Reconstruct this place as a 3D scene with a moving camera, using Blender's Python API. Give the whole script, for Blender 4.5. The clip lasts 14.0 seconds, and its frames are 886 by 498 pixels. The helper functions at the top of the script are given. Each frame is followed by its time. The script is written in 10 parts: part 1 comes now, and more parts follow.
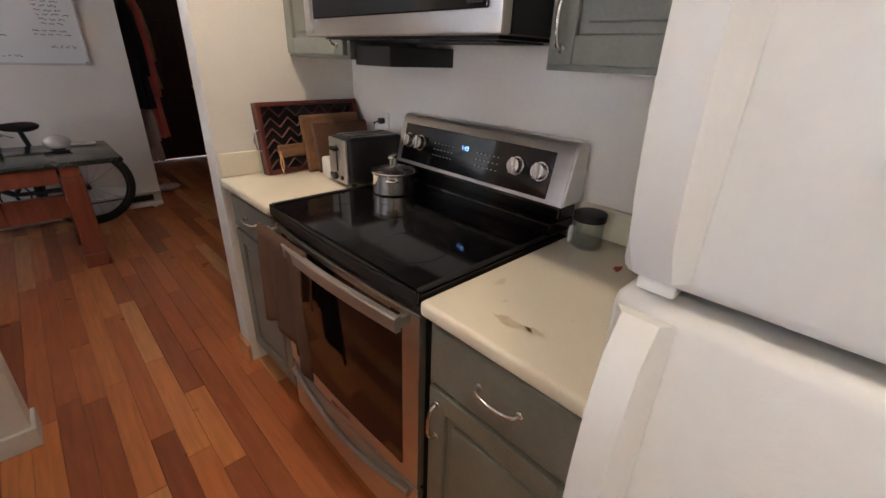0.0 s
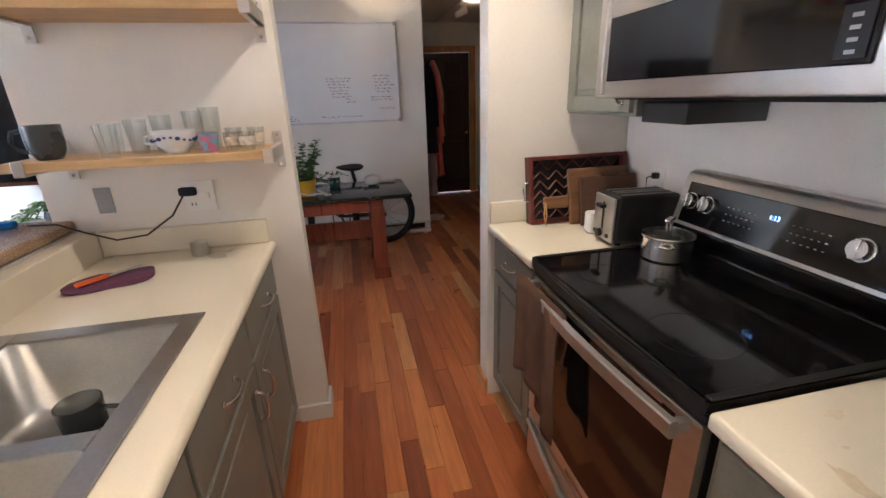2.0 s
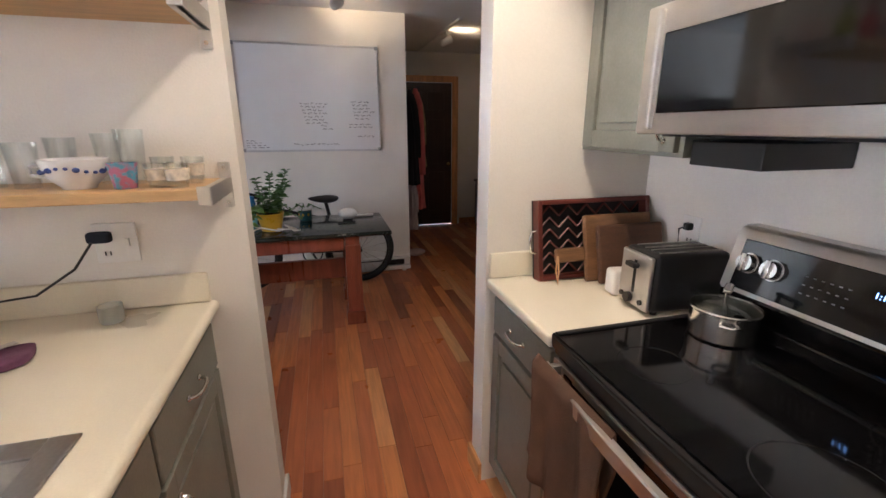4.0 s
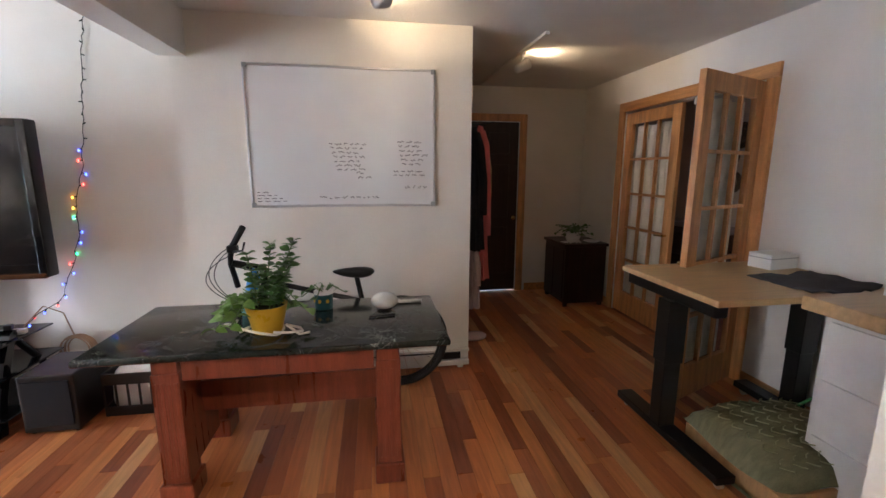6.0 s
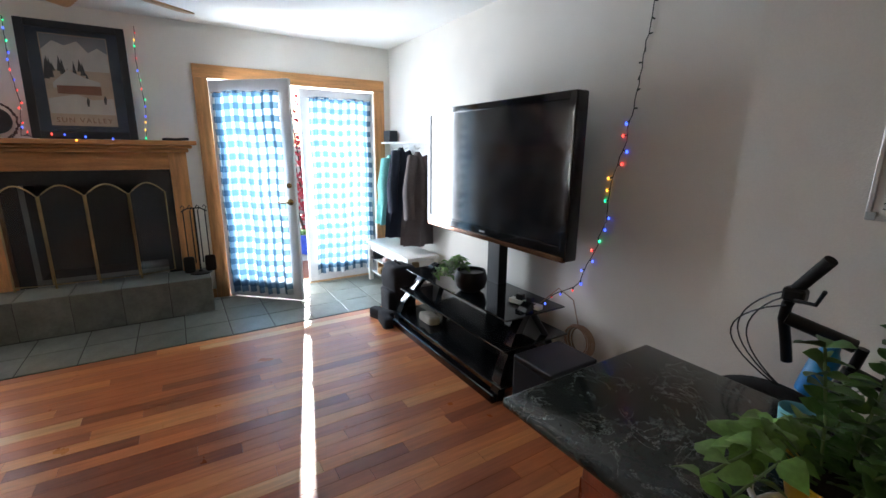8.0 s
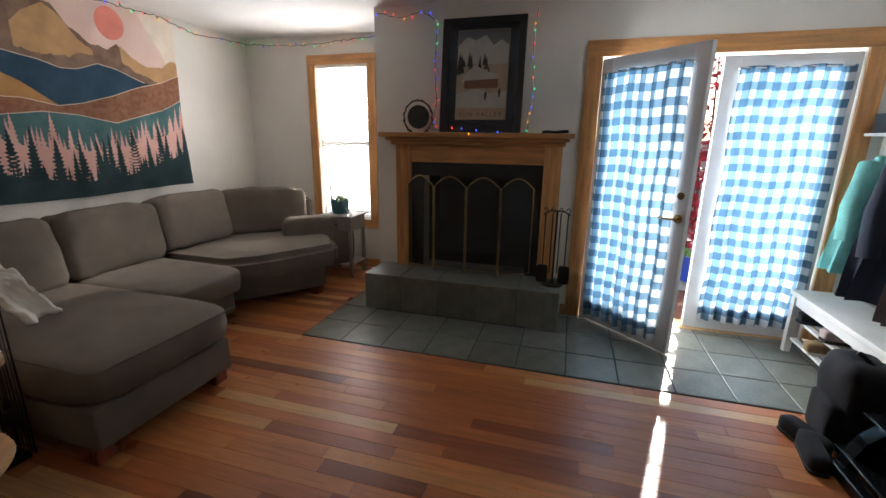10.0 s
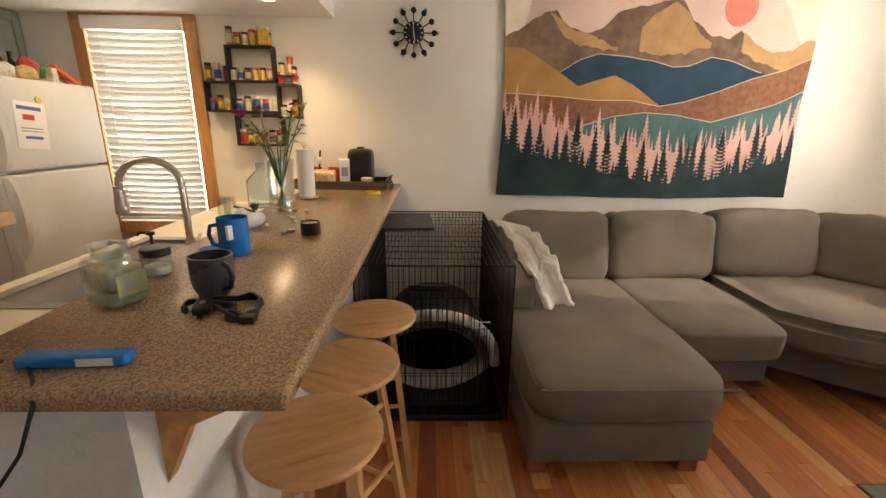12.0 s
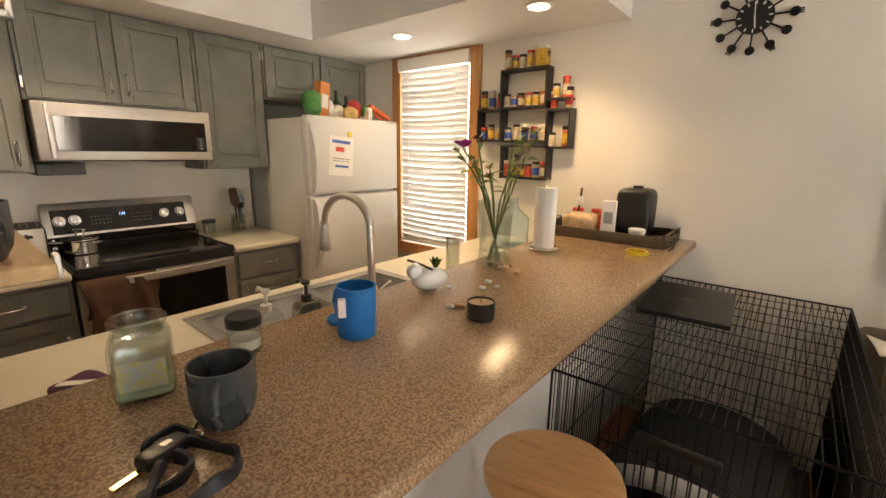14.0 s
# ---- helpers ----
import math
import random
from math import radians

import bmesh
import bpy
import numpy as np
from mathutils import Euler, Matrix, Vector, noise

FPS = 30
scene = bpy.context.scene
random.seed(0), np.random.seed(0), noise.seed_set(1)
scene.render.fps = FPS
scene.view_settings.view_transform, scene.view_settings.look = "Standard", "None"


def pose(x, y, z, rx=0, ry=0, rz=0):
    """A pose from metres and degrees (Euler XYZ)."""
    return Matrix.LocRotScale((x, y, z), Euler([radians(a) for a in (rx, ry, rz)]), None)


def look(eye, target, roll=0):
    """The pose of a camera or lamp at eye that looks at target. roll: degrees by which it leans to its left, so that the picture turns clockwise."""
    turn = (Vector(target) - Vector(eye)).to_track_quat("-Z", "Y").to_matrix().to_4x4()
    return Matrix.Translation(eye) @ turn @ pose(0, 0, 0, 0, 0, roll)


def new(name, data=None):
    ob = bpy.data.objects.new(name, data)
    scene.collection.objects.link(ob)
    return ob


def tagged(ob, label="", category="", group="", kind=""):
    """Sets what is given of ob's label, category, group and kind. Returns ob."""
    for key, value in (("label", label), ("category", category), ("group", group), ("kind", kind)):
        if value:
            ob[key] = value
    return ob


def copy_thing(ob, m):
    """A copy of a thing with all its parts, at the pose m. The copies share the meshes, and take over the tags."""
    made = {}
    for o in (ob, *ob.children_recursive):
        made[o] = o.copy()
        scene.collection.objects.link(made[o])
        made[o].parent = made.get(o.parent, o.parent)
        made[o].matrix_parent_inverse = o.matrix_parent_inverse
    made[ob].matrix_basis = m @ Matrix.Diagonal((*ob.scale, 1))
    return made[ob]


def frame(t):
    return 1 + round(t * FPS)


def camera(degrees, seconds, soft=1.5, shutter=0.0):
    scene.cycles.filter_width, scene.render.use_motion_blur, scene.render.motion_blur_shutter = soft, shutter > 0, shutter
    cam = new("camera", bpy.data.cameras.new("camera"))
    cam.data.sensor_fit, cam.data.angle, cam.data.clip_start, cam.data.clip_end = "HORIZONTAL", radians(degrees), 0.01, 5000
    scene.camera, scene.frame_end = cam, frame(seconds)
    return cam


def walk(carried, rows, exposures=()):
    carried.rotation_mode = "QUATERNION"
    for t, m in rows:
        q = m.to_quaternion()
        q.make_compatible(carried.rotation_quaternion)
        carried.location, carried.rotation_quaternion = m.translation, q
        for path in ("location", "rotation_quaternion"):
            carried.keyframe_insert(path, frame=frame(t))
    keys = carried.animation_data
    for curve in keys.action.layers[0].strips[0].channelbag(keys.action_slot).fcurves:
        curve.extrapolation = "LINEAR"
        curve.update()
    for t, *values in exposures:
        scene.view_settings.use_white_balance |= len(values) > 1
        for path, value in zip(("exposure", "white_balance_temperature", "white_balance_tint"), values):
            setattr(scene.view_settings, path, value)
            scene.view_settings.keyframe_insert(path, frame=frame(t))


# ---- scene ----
cam = camera(92.2, 14.0)
PATH = [
    (0, (0.284, 0.431, 1.387), (1.555, 1.739, 0.565), 2.1),
    (0.5, (0.257, 0.509, 1.379), (1.309, 1.985, 0.533), 2.4),
    (1, (0.251, 0.558, 1.399), (1.174, 2.116, 0.55), 0.9),
    (1.5, (0.241, 0.601, 1.448), (0.999, 2.305, 0.725), -2.6),
    (2, (0.222, 0.524, 1.45), (0.609, 2.367, 0.776), -1.9),
    (2.2, (0.21, 0.508, 1.448), (0.456, 2.378, 0.781), -1.7),
    (4.3, (0.278, 1.041, 1.447), (0.803, 2.907, 0.958), -0.2),
    (4.5, (0.314, 1.158, 1.48), (0.775, 3.061, 1.071), -0.6),
    (5, (0.334, 1.415, 1.472), (0.685, 3.351, 1.116), -0.8),
    (5.5, (0.311, 1.755, 1.47), (0.631, 3.7, 1.131), -0.6),
    (6, (0.359, 2.093, 1.468), (0.675, 4.035, 1.109), 0.2),
    (6.5, (0.415, 2.401, 1.469), (0.496, 4.365, 1.096), 0.6),
    (7, (0.28, 2.64, 1.437), (-0.31, 4.507, 1.029), -0.3),
    (7.5, (0.129, 2.881, 1.463), (-1.105, 4.39, 1.015), -1.3),
    (8, (0.027, 3.124, 1.446), (-1.628, 4.152, 0.991), 0.5),
    (8.2, (-0.035, 3.198, 1.443), (-1.773, 4.071, 0.975), -0.1),
    (10.5, (-1.192, 3.297, 1.443), (-2.808, 2.245, 0.914), 0.6),
    (11, (-1.367, 3.169, 1.489), (-2.483, 1.601, 0.944), -0.4),
    (11.5, (-1.541, 3.056, 1.482), (-1.965, 1.175, 0.949), 1.2),
    (12, (-1.649, 2.921, 1.471), (-1.702, 0.997, 0.927), 0.8),
    (12.5, (-1.705, 2.685, 1.475), (-1.636, 0.756, 0.952), 2.2),
    (13, (-1.723, 2.485, 1.489), (-1.322, 0.586, 1.007), 0.5),
    (13.5, (-1.747, 2.304, 1.506), (-0.76, 0.628, 1.043), 0.5),
    (14, (-1.774, 2.174, 1.5), (-0.539, 0.665, 1.052), 0.8),
]
walk(cam, [(t, look(eye, target, roll)) for t, eye, target, roll in PATH],
     exposures=[(0, 1.95, 6100, 16), (0.5, 2.3, 5950, 16), (1.0, 2.48, 5850, 16), (2.2, 2.25, 5850, 16), (4.3, 2.4, 5900, 16), (5.0, 2.2, 5900, 15), (5.5, 2.25, 5950, 15), (6.0, 2.7, 6250, 15), (6.6, 2.9, 6550, 16), (7.0, 2.5, 6150, 11), (7.5, 1.65, 6150, 11), (8.2, 1.45, 6200, 11), (10.3, 0.6, 6950, 13), (11.0, 1.2, 8300, 13), (12.5, 1.65, 8200, 13), (14, 1.75, 8200, 13)])

# ---- world, sun and lamps ----
world = bpy.data.worlds.new("sky")
scene.world = world
world.use_nodes = True
wn = world.node_tree.nodes
sky = wn.new("ShaderNodeTexSky")
sky.sky_type = "NISHITA"
sky.sun_disc = False
SUN_EL, SUN_AZ = 29.0, 165.5          # degrees; azimuth from +x, anticlockwise
sky.sun_elevation = radians(SUN_EL)
sky.sun_rotation = radians(90 - SUN_AZ)
world.node_tree.links.new(sky.outputs[0], wn["Background"].inputs[0])
wn["Background"].inputs[1].default_value = 0.12


def lamp(name, kind, m, power, colour, **values):
    data = bpy.data.lights.new(name, kind)
    data.energy, data.color = power, colour
    ob = new(name, data)
    ob.matrix_world = m
    for key, value in values.items():
        if key == "size":
            data.size = value
        elif key == "size_y":
            data.shape = "RECTANGLE"
            data.size_y = value
        elif key == "angle":
            data.angle = value
        elif key == "radius":
            data.shadow_soft_size = value
        elif key == "spot":
            data.spot_size = value
            data.spot_blend = 0.7
    return ob


sun_dir = Vector((math.cos(radians(SUN_AZ)) * math.cos(radians(SUN_EL)), math.sin(radians(SUN_AZ)) * math.cos(radians(SUN_EL)), math.sin(radians(SUN_EL))))
lamp("sun", "SUN", look(sun_dir * 20, (0, 0, 0)), 5.0, (1.0, 0.95, 0.88), angle=radians(0.6))
# daylight in the openings
lamp("door_daylight", "AREA", look((-4.80, 4.68, 1.1), (0, 4.68, 1.0)), 40, (0.86, 0.93, 1.0), size=0.66, size_y=1.8)
lamp("door_daylight", "AREA", look((-4.80, 3.78, 1.1), (0, 3.78, 1.0)), 34, (0.86, 0.93, 1.0), size=0.56, size_y=1.8)
lamp("living_window_daylight", "AREA", look((-5.6, 0.86, 1.4), (0, 0.86, 1.3)), 33, (0.97, 0.97, 1.0), size=0.7, size_y=1.6)
lamp("kitchen_window_daylight", "AREA", look((0.385, -0.60, 1.45), (0.385, 3, 1.2)), 6, (0.93, 0.96, 1.0), size=0.6, size_y=1.6)

# ---- materials ----
def material(name, colour, rough=0.5, metal=0.0, vary=0.12, scale=8.0, fine=90.0, bump=0.1, spec=0.5, transmission=0.0, stretch=(1, 1, 1), coat=0.0, sheen=0.0, second=None, amount=0.5, island=0.0, emission=None, power=0.0, alpha=1.0):
    """A procedural surface: colour broken at two scales, roughness breakup and fine relief."""
    m = bpy.data.materials.new(name)
    m.use_nodes = True
    nt = m.node_tree
    b = nt.nodes["Principled BSDF"]
    b.inputs["Roughness"].default_value = rough
    b.inputs["Metallic"].default_value = metal
    b.inputs["Specular IOR Level"].default_value = spec
    b.inputs["Transmission Weight"].default_value = transmission
    b.inputs["Coat Weight"].default_value = coat
    b.inputs["Sheen Weight"].default_value = sheen
    b.inputs["Alpha"].default_value = alpha
    if emission:
        b.inputs["Emission Color"].default_value = (*emission, 1)
        b.inputs["Emission Strength"].default_value = power
    link = nt.links.new
    tc = nt.nodes.new("ShaderNodeTexCoord")
    mp = nt.nodes.new("ShaderNodeMapping")
    mp.inputs["Scale"].default_value = stretch
    link(tc.outputs["Object"], mp.inputs["Vector"])
    big = nt.nodes.new("ShaderNodeTexNoise")
    big.inputs["Scale"].default_value = scale
    big.inputs["Detail"].default_value = 4
    small = nt.nodes.new("ShaderNodeTexNoise")
    small.inputs["Scale"].default_value = fine
    small.inputs["Detail"].default_value = 3
    for n in (big, small):
        link(mp.outputs[0], n.inputs["Vector"])
    mix = nt.nodes.new("ShaderNodeMix")
    mix.data_type = "RGBA"
    mix.blend_type = "MIX"
    dark = second or tuple(c * (1 - vary) for c in colour)
    light = colour if second else tuple(min(1, c * (1 + vary)) for c in colour)
    mix.inputs[6].default_value = (*dark, 1)
    mix.inputs[7].default_value = (*light, 1)
    ramp = nt.nodes.new("ShaderNodeMapRange")
    ramp.inputs["From Min"].default_value = 0.5 - 0.25 * (1.2 - amount)
    ramp.inputs["From Max"].default_value = 0.5 + 0.25 * (1.2 - amount)
    add = nt.nodes.new("ShaderNodeMath")
    add.operation = "MULTIPLY_ADD"
    add.inputs[1].default_value = 0.35
    link(small.outputs["Fac"], add.inputs[0])
    sub = nt.nodes.new("ShaderNodeMath")
    sub.operation = "MULTIPLY_ADD"
    sub.inputs[1].default_value = 0.75
    sub.inputs[2].default_value = -0.05
    link(big.outputs["Fac"], sub.inputs[0])
    link(sub.outputs[0], add.inputs[2])
    link(add.outputs[0], ramp.inputs["Value"])
    link(ramp.outputs[0], mix.inputs[0])
    out = mix.outputs[2]
    if island:
        info = nt.nodes.new("ShaderNodeObjectInfo")
        hsv = nt.nodes.new("ShaderNodeHueSaturation")
        rng = nt.nodes.new("ShaderNodeMapRange")
        rng.inputs["To Min"].default_value = 1 - island
        rng.inputs["To Max"].default_value = 1 + island
        link(info.outputs["Random"], rng.inputs["Value"])
        link(rng.outputs[0], hsv.inputs["Value"])
        link(out, hsv.inputs["Color"])
        out = hsv.outputs[0]
    link(out, b.inputs["Base Color"])
    rr = nt.nodes.new("ShaderNodeMapRange")
    rr.inputs["To Min"].default_value = max(0.02, rough - 0.08)
    rr.inputs["To Max"].default_value = min(1, rough + 0.08)
    link(big.outputs["Fac"], rr.inputs["Value"])
    link(rr.outputs[0], b.inputs["Roughness"])
    if bump:
        bp = nt.nodes.new("ShaderNodeBump")
        bp.inputs["Strength"].default_value = bump
        bp.inputs["Distance"].default_value = 0.004
        link(small.outputs["Fac"], bp.inputs["Height"])
        link(bp.outputs[0], b.inputs["Normal"])
    return m


def glass(name, colour=(1, 1, 1), rough=0.02, ior=1.45):
    m = bpy.data.materials.new(name)
    m.use_nodes = True
    b = m.node_tree.nodes["Principled BSDF"]
    b.inputs["Base Color"].default_value = (*colour, 1)
    b.inputs["Roughness"].default_value = rough
    b.inputs["Transmission Weight"].default_value = 1.0
    b.inputs["IOR"].default_value = ior
    return m


def thin_glass(name, tint):
    """Thin-walled glass: clear through, with gloss that grows towards its edges."""
    m = bpy.data.materials.new(name)
    m.use_nodes = True
    nt = m.node_tree
    clear = nt.nodes.new("ShaderNodeBsdfTransparent")
    clear.inputs["Color"].default_value = (*tint, 1)
    gloss = nt.nodes.new("ShaderNodeBsdfGlossy")
    gloss.inputs["Roughness"].default_value = 0.03
    edge = nt.nodes.new("ShaderNodeLayerWeight")
    edge.inputs["Blend"].default_value = 0.12
    fres = nt.nodes.new("ShaderNodeMath")
    fres.operation = "MULTIPLY_ADD"
    fres.inputs[1].default_value = 0.62
    fres.inputs[2].default_value = 0.09
    nt.links.new(edge.outputs["Facing"], fres.inputs[0])
    mix = nt.nodes.new("ShaderNodeMixShader")
    nt.links.new(fres.outputs[0], mix.inputs[0])
    nt.links.new(clear.outputs[0], mix.inputs[1])
    nt.links.new(gloss.outputs[0], mix.inputs[2])
    nt.links.new(mix.outputs[0], nt.nodes["Material Output"].inputs["Surface"])
    return m


M_WALL = material("wall_paint", (0.80, 0.77, 0.71), 0.85, scale=2.0, fine=160, vary=0.05, bump=0.25)
M_CEIL = material("ceiling_paint", (0.82, 0.81, 0.78), 0.9, scale=2.5, fine=60, vary=0.04, bump=0.5)
M_TRIMW = material("white_trim_paint", (0.76, 0.75, 0.71), 0.5, vary=0.05, bump=0.05)
M_FIR = material("orange_fir_trim", (0.56, 0.27, 0.10), 0.42, vary=0.3, scale=5, fine=60, stretch=(6, 6, 0.6), bump=0.06)
M_FIRH = material("orange_fir_rail", (0.56, 0.27, 0.10), 0.42, vary=0.3, scale=5, fine=60, stretch=(6, 0.6, 6), bump=0.06)
M_OAK = material("pale_oak", (0.52, 0.30, 0.13), 0.4, vary=0.2, scale=5, fine=50, stretch=(1, 8, 1), bump=0.05)
M_CAB = material("grey_green_cabinet_paint", (0.205, 0.212, 0.182), 0.42, vary=0.16, scale=7, fine=120, bump=0.1)
M_CTR = material("cream_laminate", (0.80, 0.74, 0.60), 0.3, vary=0.06, scale=3, fine=200, bump=0.03)
M_BAR = material("speckled_brown_laminate", (0.52, 0.34, 0.20), 0.22, scale=210, fine=620, second=(0.235, 0.15, 0.088), amount=0.85, bump=0.02)
M_STEEL = material("brushed_steel", (0.66, 0.64, 0.61), 0.40, 1.0, vary=0.08, scale=4, fine=120, stretch=(1, 1, 6), bump=0)
M_CHROME = material("polished_chrome", (0.8, 0.79, 0.77), 0.12, 1.0, vary=0.03, bump=0)
M_BLACKG = material("black_ceramic_glass", (0.006, 0.006, 0.007), 0.06, vary=0.2, bump=0, spec=0.6)
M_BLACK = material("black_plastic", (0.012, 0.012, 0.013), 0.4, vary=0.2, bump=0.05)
M_BLACKM = material("black_metal", (0.012, 0.012, 0.012), 0.35, 0.3, vary=0.2, bump=0.03)
M_WHITEF = material("white_fridge_enamel", (0.64, 0.65, 0.64), 0.45, vary=0.03, scale=3, fine=55, bump=0.22)
M_SOFA = material("grey_brown_upholstery", (0.165, 0.135, 0.108), 0.95, vary=0.16, scale=5, fine=420, bump=0.5, sheen=0.08)
M_MARBLE = material("dark_green_marble", (0.05, 0.062, 0.055), 0.16, vary=0.5, scale=7, fine=60, bump=0)
M_MAHOG = material("red_brown_varnished_wood", (0.24, 0.060, 0.030), 0.3, vary=0.3, scale=5, fine=60, stretch=(5, 5, 0.6), bump=0.04)
M_DARKW = material("dark_stained_wood", (0.035, 0.014, 0.009), 0.4, vary=0.3, scale=5, fine=60, stretch=(5, 5, 0.6), bump=0.05)
M_TILE = material("slate_floor_tile", (0.16, 0.165, 0.14), 0.35, vary=0.25, scale=9, fine=50, bump=0.25, island=0.15)
M_GROUT = material("dark_grout", (0.07, 0.065, 0.06), 0.9, vary=0.15)
M_PLANKBASE = material("floor_joint", (0.15, 0.05, 0.025), 0.8)
M_TVS = material("black_screen", (0.008, 0.008, 0.009), 0.12, vary=0.1, bump=0)
M_GLASS = glass("clear_glass")
M_WHITE = material("white_plastic", (0.8, 0.79, 0.76), 0.4, vary=0.04, bump=0.02)

# ---- building helpers ----
def box(bm, x0, x1, y0, y1, z0, z1, bevel=0.0, seg=2):
    vs = [bm.verts.new((x, y, z)) for x in (x0, x1) for y in (y0, y1) for z in (z0, z1)]
    fs = [bm.faces.new([vs[i] for i in q]) for q in ((0, 1, 3, 2), (4, 6, 7, 5), (0, 4, 5, 1), (2, 3, 7, 6), (0, 2, 6, 4), (1, 5, 7, 3))]
    if bevel:
        es = list({e for f in fs for e in f.edges})
        bmesh.ops.bevel(bm, geom=es, offset=bevel, segments=seg, profile=0.5, affect="EDGES")
    return bm


def solid(*boxes, bevel=0.0, seg=2):
    bm = bmesh.new()
    for b in boxes:
        t = bmesh.new()
        box(t, *b, bevel=bevel, seg=seg)
        data = bpy.data.meshes.new("t")
        t.to_mesh(data)
        t.free()
        bm.from_mesh(data)
        bpy.data.meshes.remove(data)
    return bm


def cyl(bm, p, q, r, r2=None, n=16, caps=True):
    """A tube or cone from p to q."""
    p, q = Vector(p), Vector(q)
    d = q - p
    m = Matrix.Translation((p + q) / 2) @ d.to_track_quat("Z", "Y").to_matrix().to_4x4()
    bmesh.ops.create_cone(bm, cap_ends=caps, segments=n, radius1=r, radius2=r if r2 is None else r2, depth=d.length, matrix=m)
    return bm


def ball(bm, c, r, s=(1, 1, 1), n=16):
    bmesh.ops.create_uvsphere(bm, u_segments=n, v_segments=max(6, n // 2), radius=r, matrix=Matrix.Translation(c) @ Matrix.Diagonal((*s, 1)))
    return bm


def lathe(bm, profile, c=(0, 0, 0), n=24):
    """Turn (radius, height) pairs round a vertical axis at c."""
    rings = []
    for r, z in profile:
        rings.append([bm.verts.new((c[0] + r * math.cos(2 * math.pi * i / n), c[1] + r * math.sin(2 * math.pi * i / n), c[2] + z)) for i in range(n)])
    for a, b in zip(rings, rings[1:]):
        for i in range(n):
            bm.faces.new((a[i], a[(i + 1) % n], b[(i + 1) % n], b[i]))
    bm.faces.new(list(reversed(rings[0])))
    bm.faces.new(rings[-1])
    return bm


def tube(bm, pts, r, n=8):
    """A round bar along a line of points."""
    pts = [Vector(p) for p in pts]
    rings = []
    up = Vector((0.13, 0.27, 0.95))
    for i, p in enumerate(pts):
        d = (pts[min(i + 1, len(pts) - 1)] - pts[max(i - 1, 0)]).normalized()
        a = d.cross(up)
        if a.length < 0.05:
            a = d.cross(Vector((1, 0, 0)))
        a.normalize()
        b = d.cross(a)
        rings.append([bm.verts.new(p + r * (a * math.cos(2 * math.pi * k / n) + b * math.sin(2 * math.pi * k / n))) for k in range(n)])
    for u, v in zip(rings, rings[1:]):
        for k in range(n):
            bm.faces.new((u[k], u[(k + 1) % n], v[(k + 1) % n], v[k]))
    bm.faces.new(list(reversed(rings[0])))
    bm.faces.new(rings[-1])
    return bm


def arc(c, r, a0, a1, n=12, plane="xz", r2=None):
    """Points of an arc about c, in a plane, angles in degrees."""
    out = []
    for i in range(n + 1):
        a = radians(a0 + (a1 - a0) * i / n)
        u, v = r * math.cos(a), (r2 or r) * math.sin(a)
        out.append({"xz": (c[0] + u, c[1], c[2] + v), "yz": (c[0], c[1] + u, c[2] + v), "xy": (c[0] + u, c[1] + v, c[2])}[plane])
    return out


def finish(name, bm, mat, smooth=None, recalc=True):
    if recalc:
        bmesh.ops.recalc_face_normals(bm, faces=bm.faces)
    data = bpy.data.meshes.new(name)
    bm.to_mesh(data)
    bm.free()
    for m in mat if isinstance(mat, (list, tuple)) else [mat]:
        data.materials.append(m)
    if smooth is not None:
        data.polygons.foreach_set("use_smooth", [True] * len(data.polygons))
        data.set_sharp_from_angle(angle=radians(smooth))
    return data


def part(name, bm, mat, parent, label="", smooth=None, m=None):
    """One mesh object under a thing or a part."""
    ob = new(name, finish(name, bm, mat, smooth))
    ob.parent = parent
    if m is not None:
        ob.matrix_local = m
    if label:
        ob["label"] = label
    return ob


def thing(name, label, category, at=None, bm=None, mat=None, group="", kind="", smooth=None):
    """A top-level thing: a mesh, or an empty that its parts hang under."""
    ob = new(name, finish(name, bm, mat, smooth) if bm else None)
    if at is not None:
        ob.matrix_world = at
    if not bm:
        ob.empty_display_size = 0.1
    return tagged(ob, label, category, group, kind)


def structure(name, label, category, bm, mat, smooth=None):
    return thing(name, label, category, None, bm, mat, kind="structure", smooth=smooth)


# ---- the shell ----
XW, XWIN, XE, XK = -4.56, -5.33, 2.9, 1.44       # west wall, window bay, dining east wall, kitchen east wall
YS, YN, YNL, YH = -0.338, 5.115, 5.25, 7.07      # south wall, whiteboard wall, television wall, hall end
ZC, ZL = 2.43, 2.5                               # ceilings: dining and kitchen, living

structure("subfloor", "dark base under the floor boards", "floor", solid((-5.6, 3.1, -0.6, 7.3, -0.2, -0.012)), M_PLANKBASE)
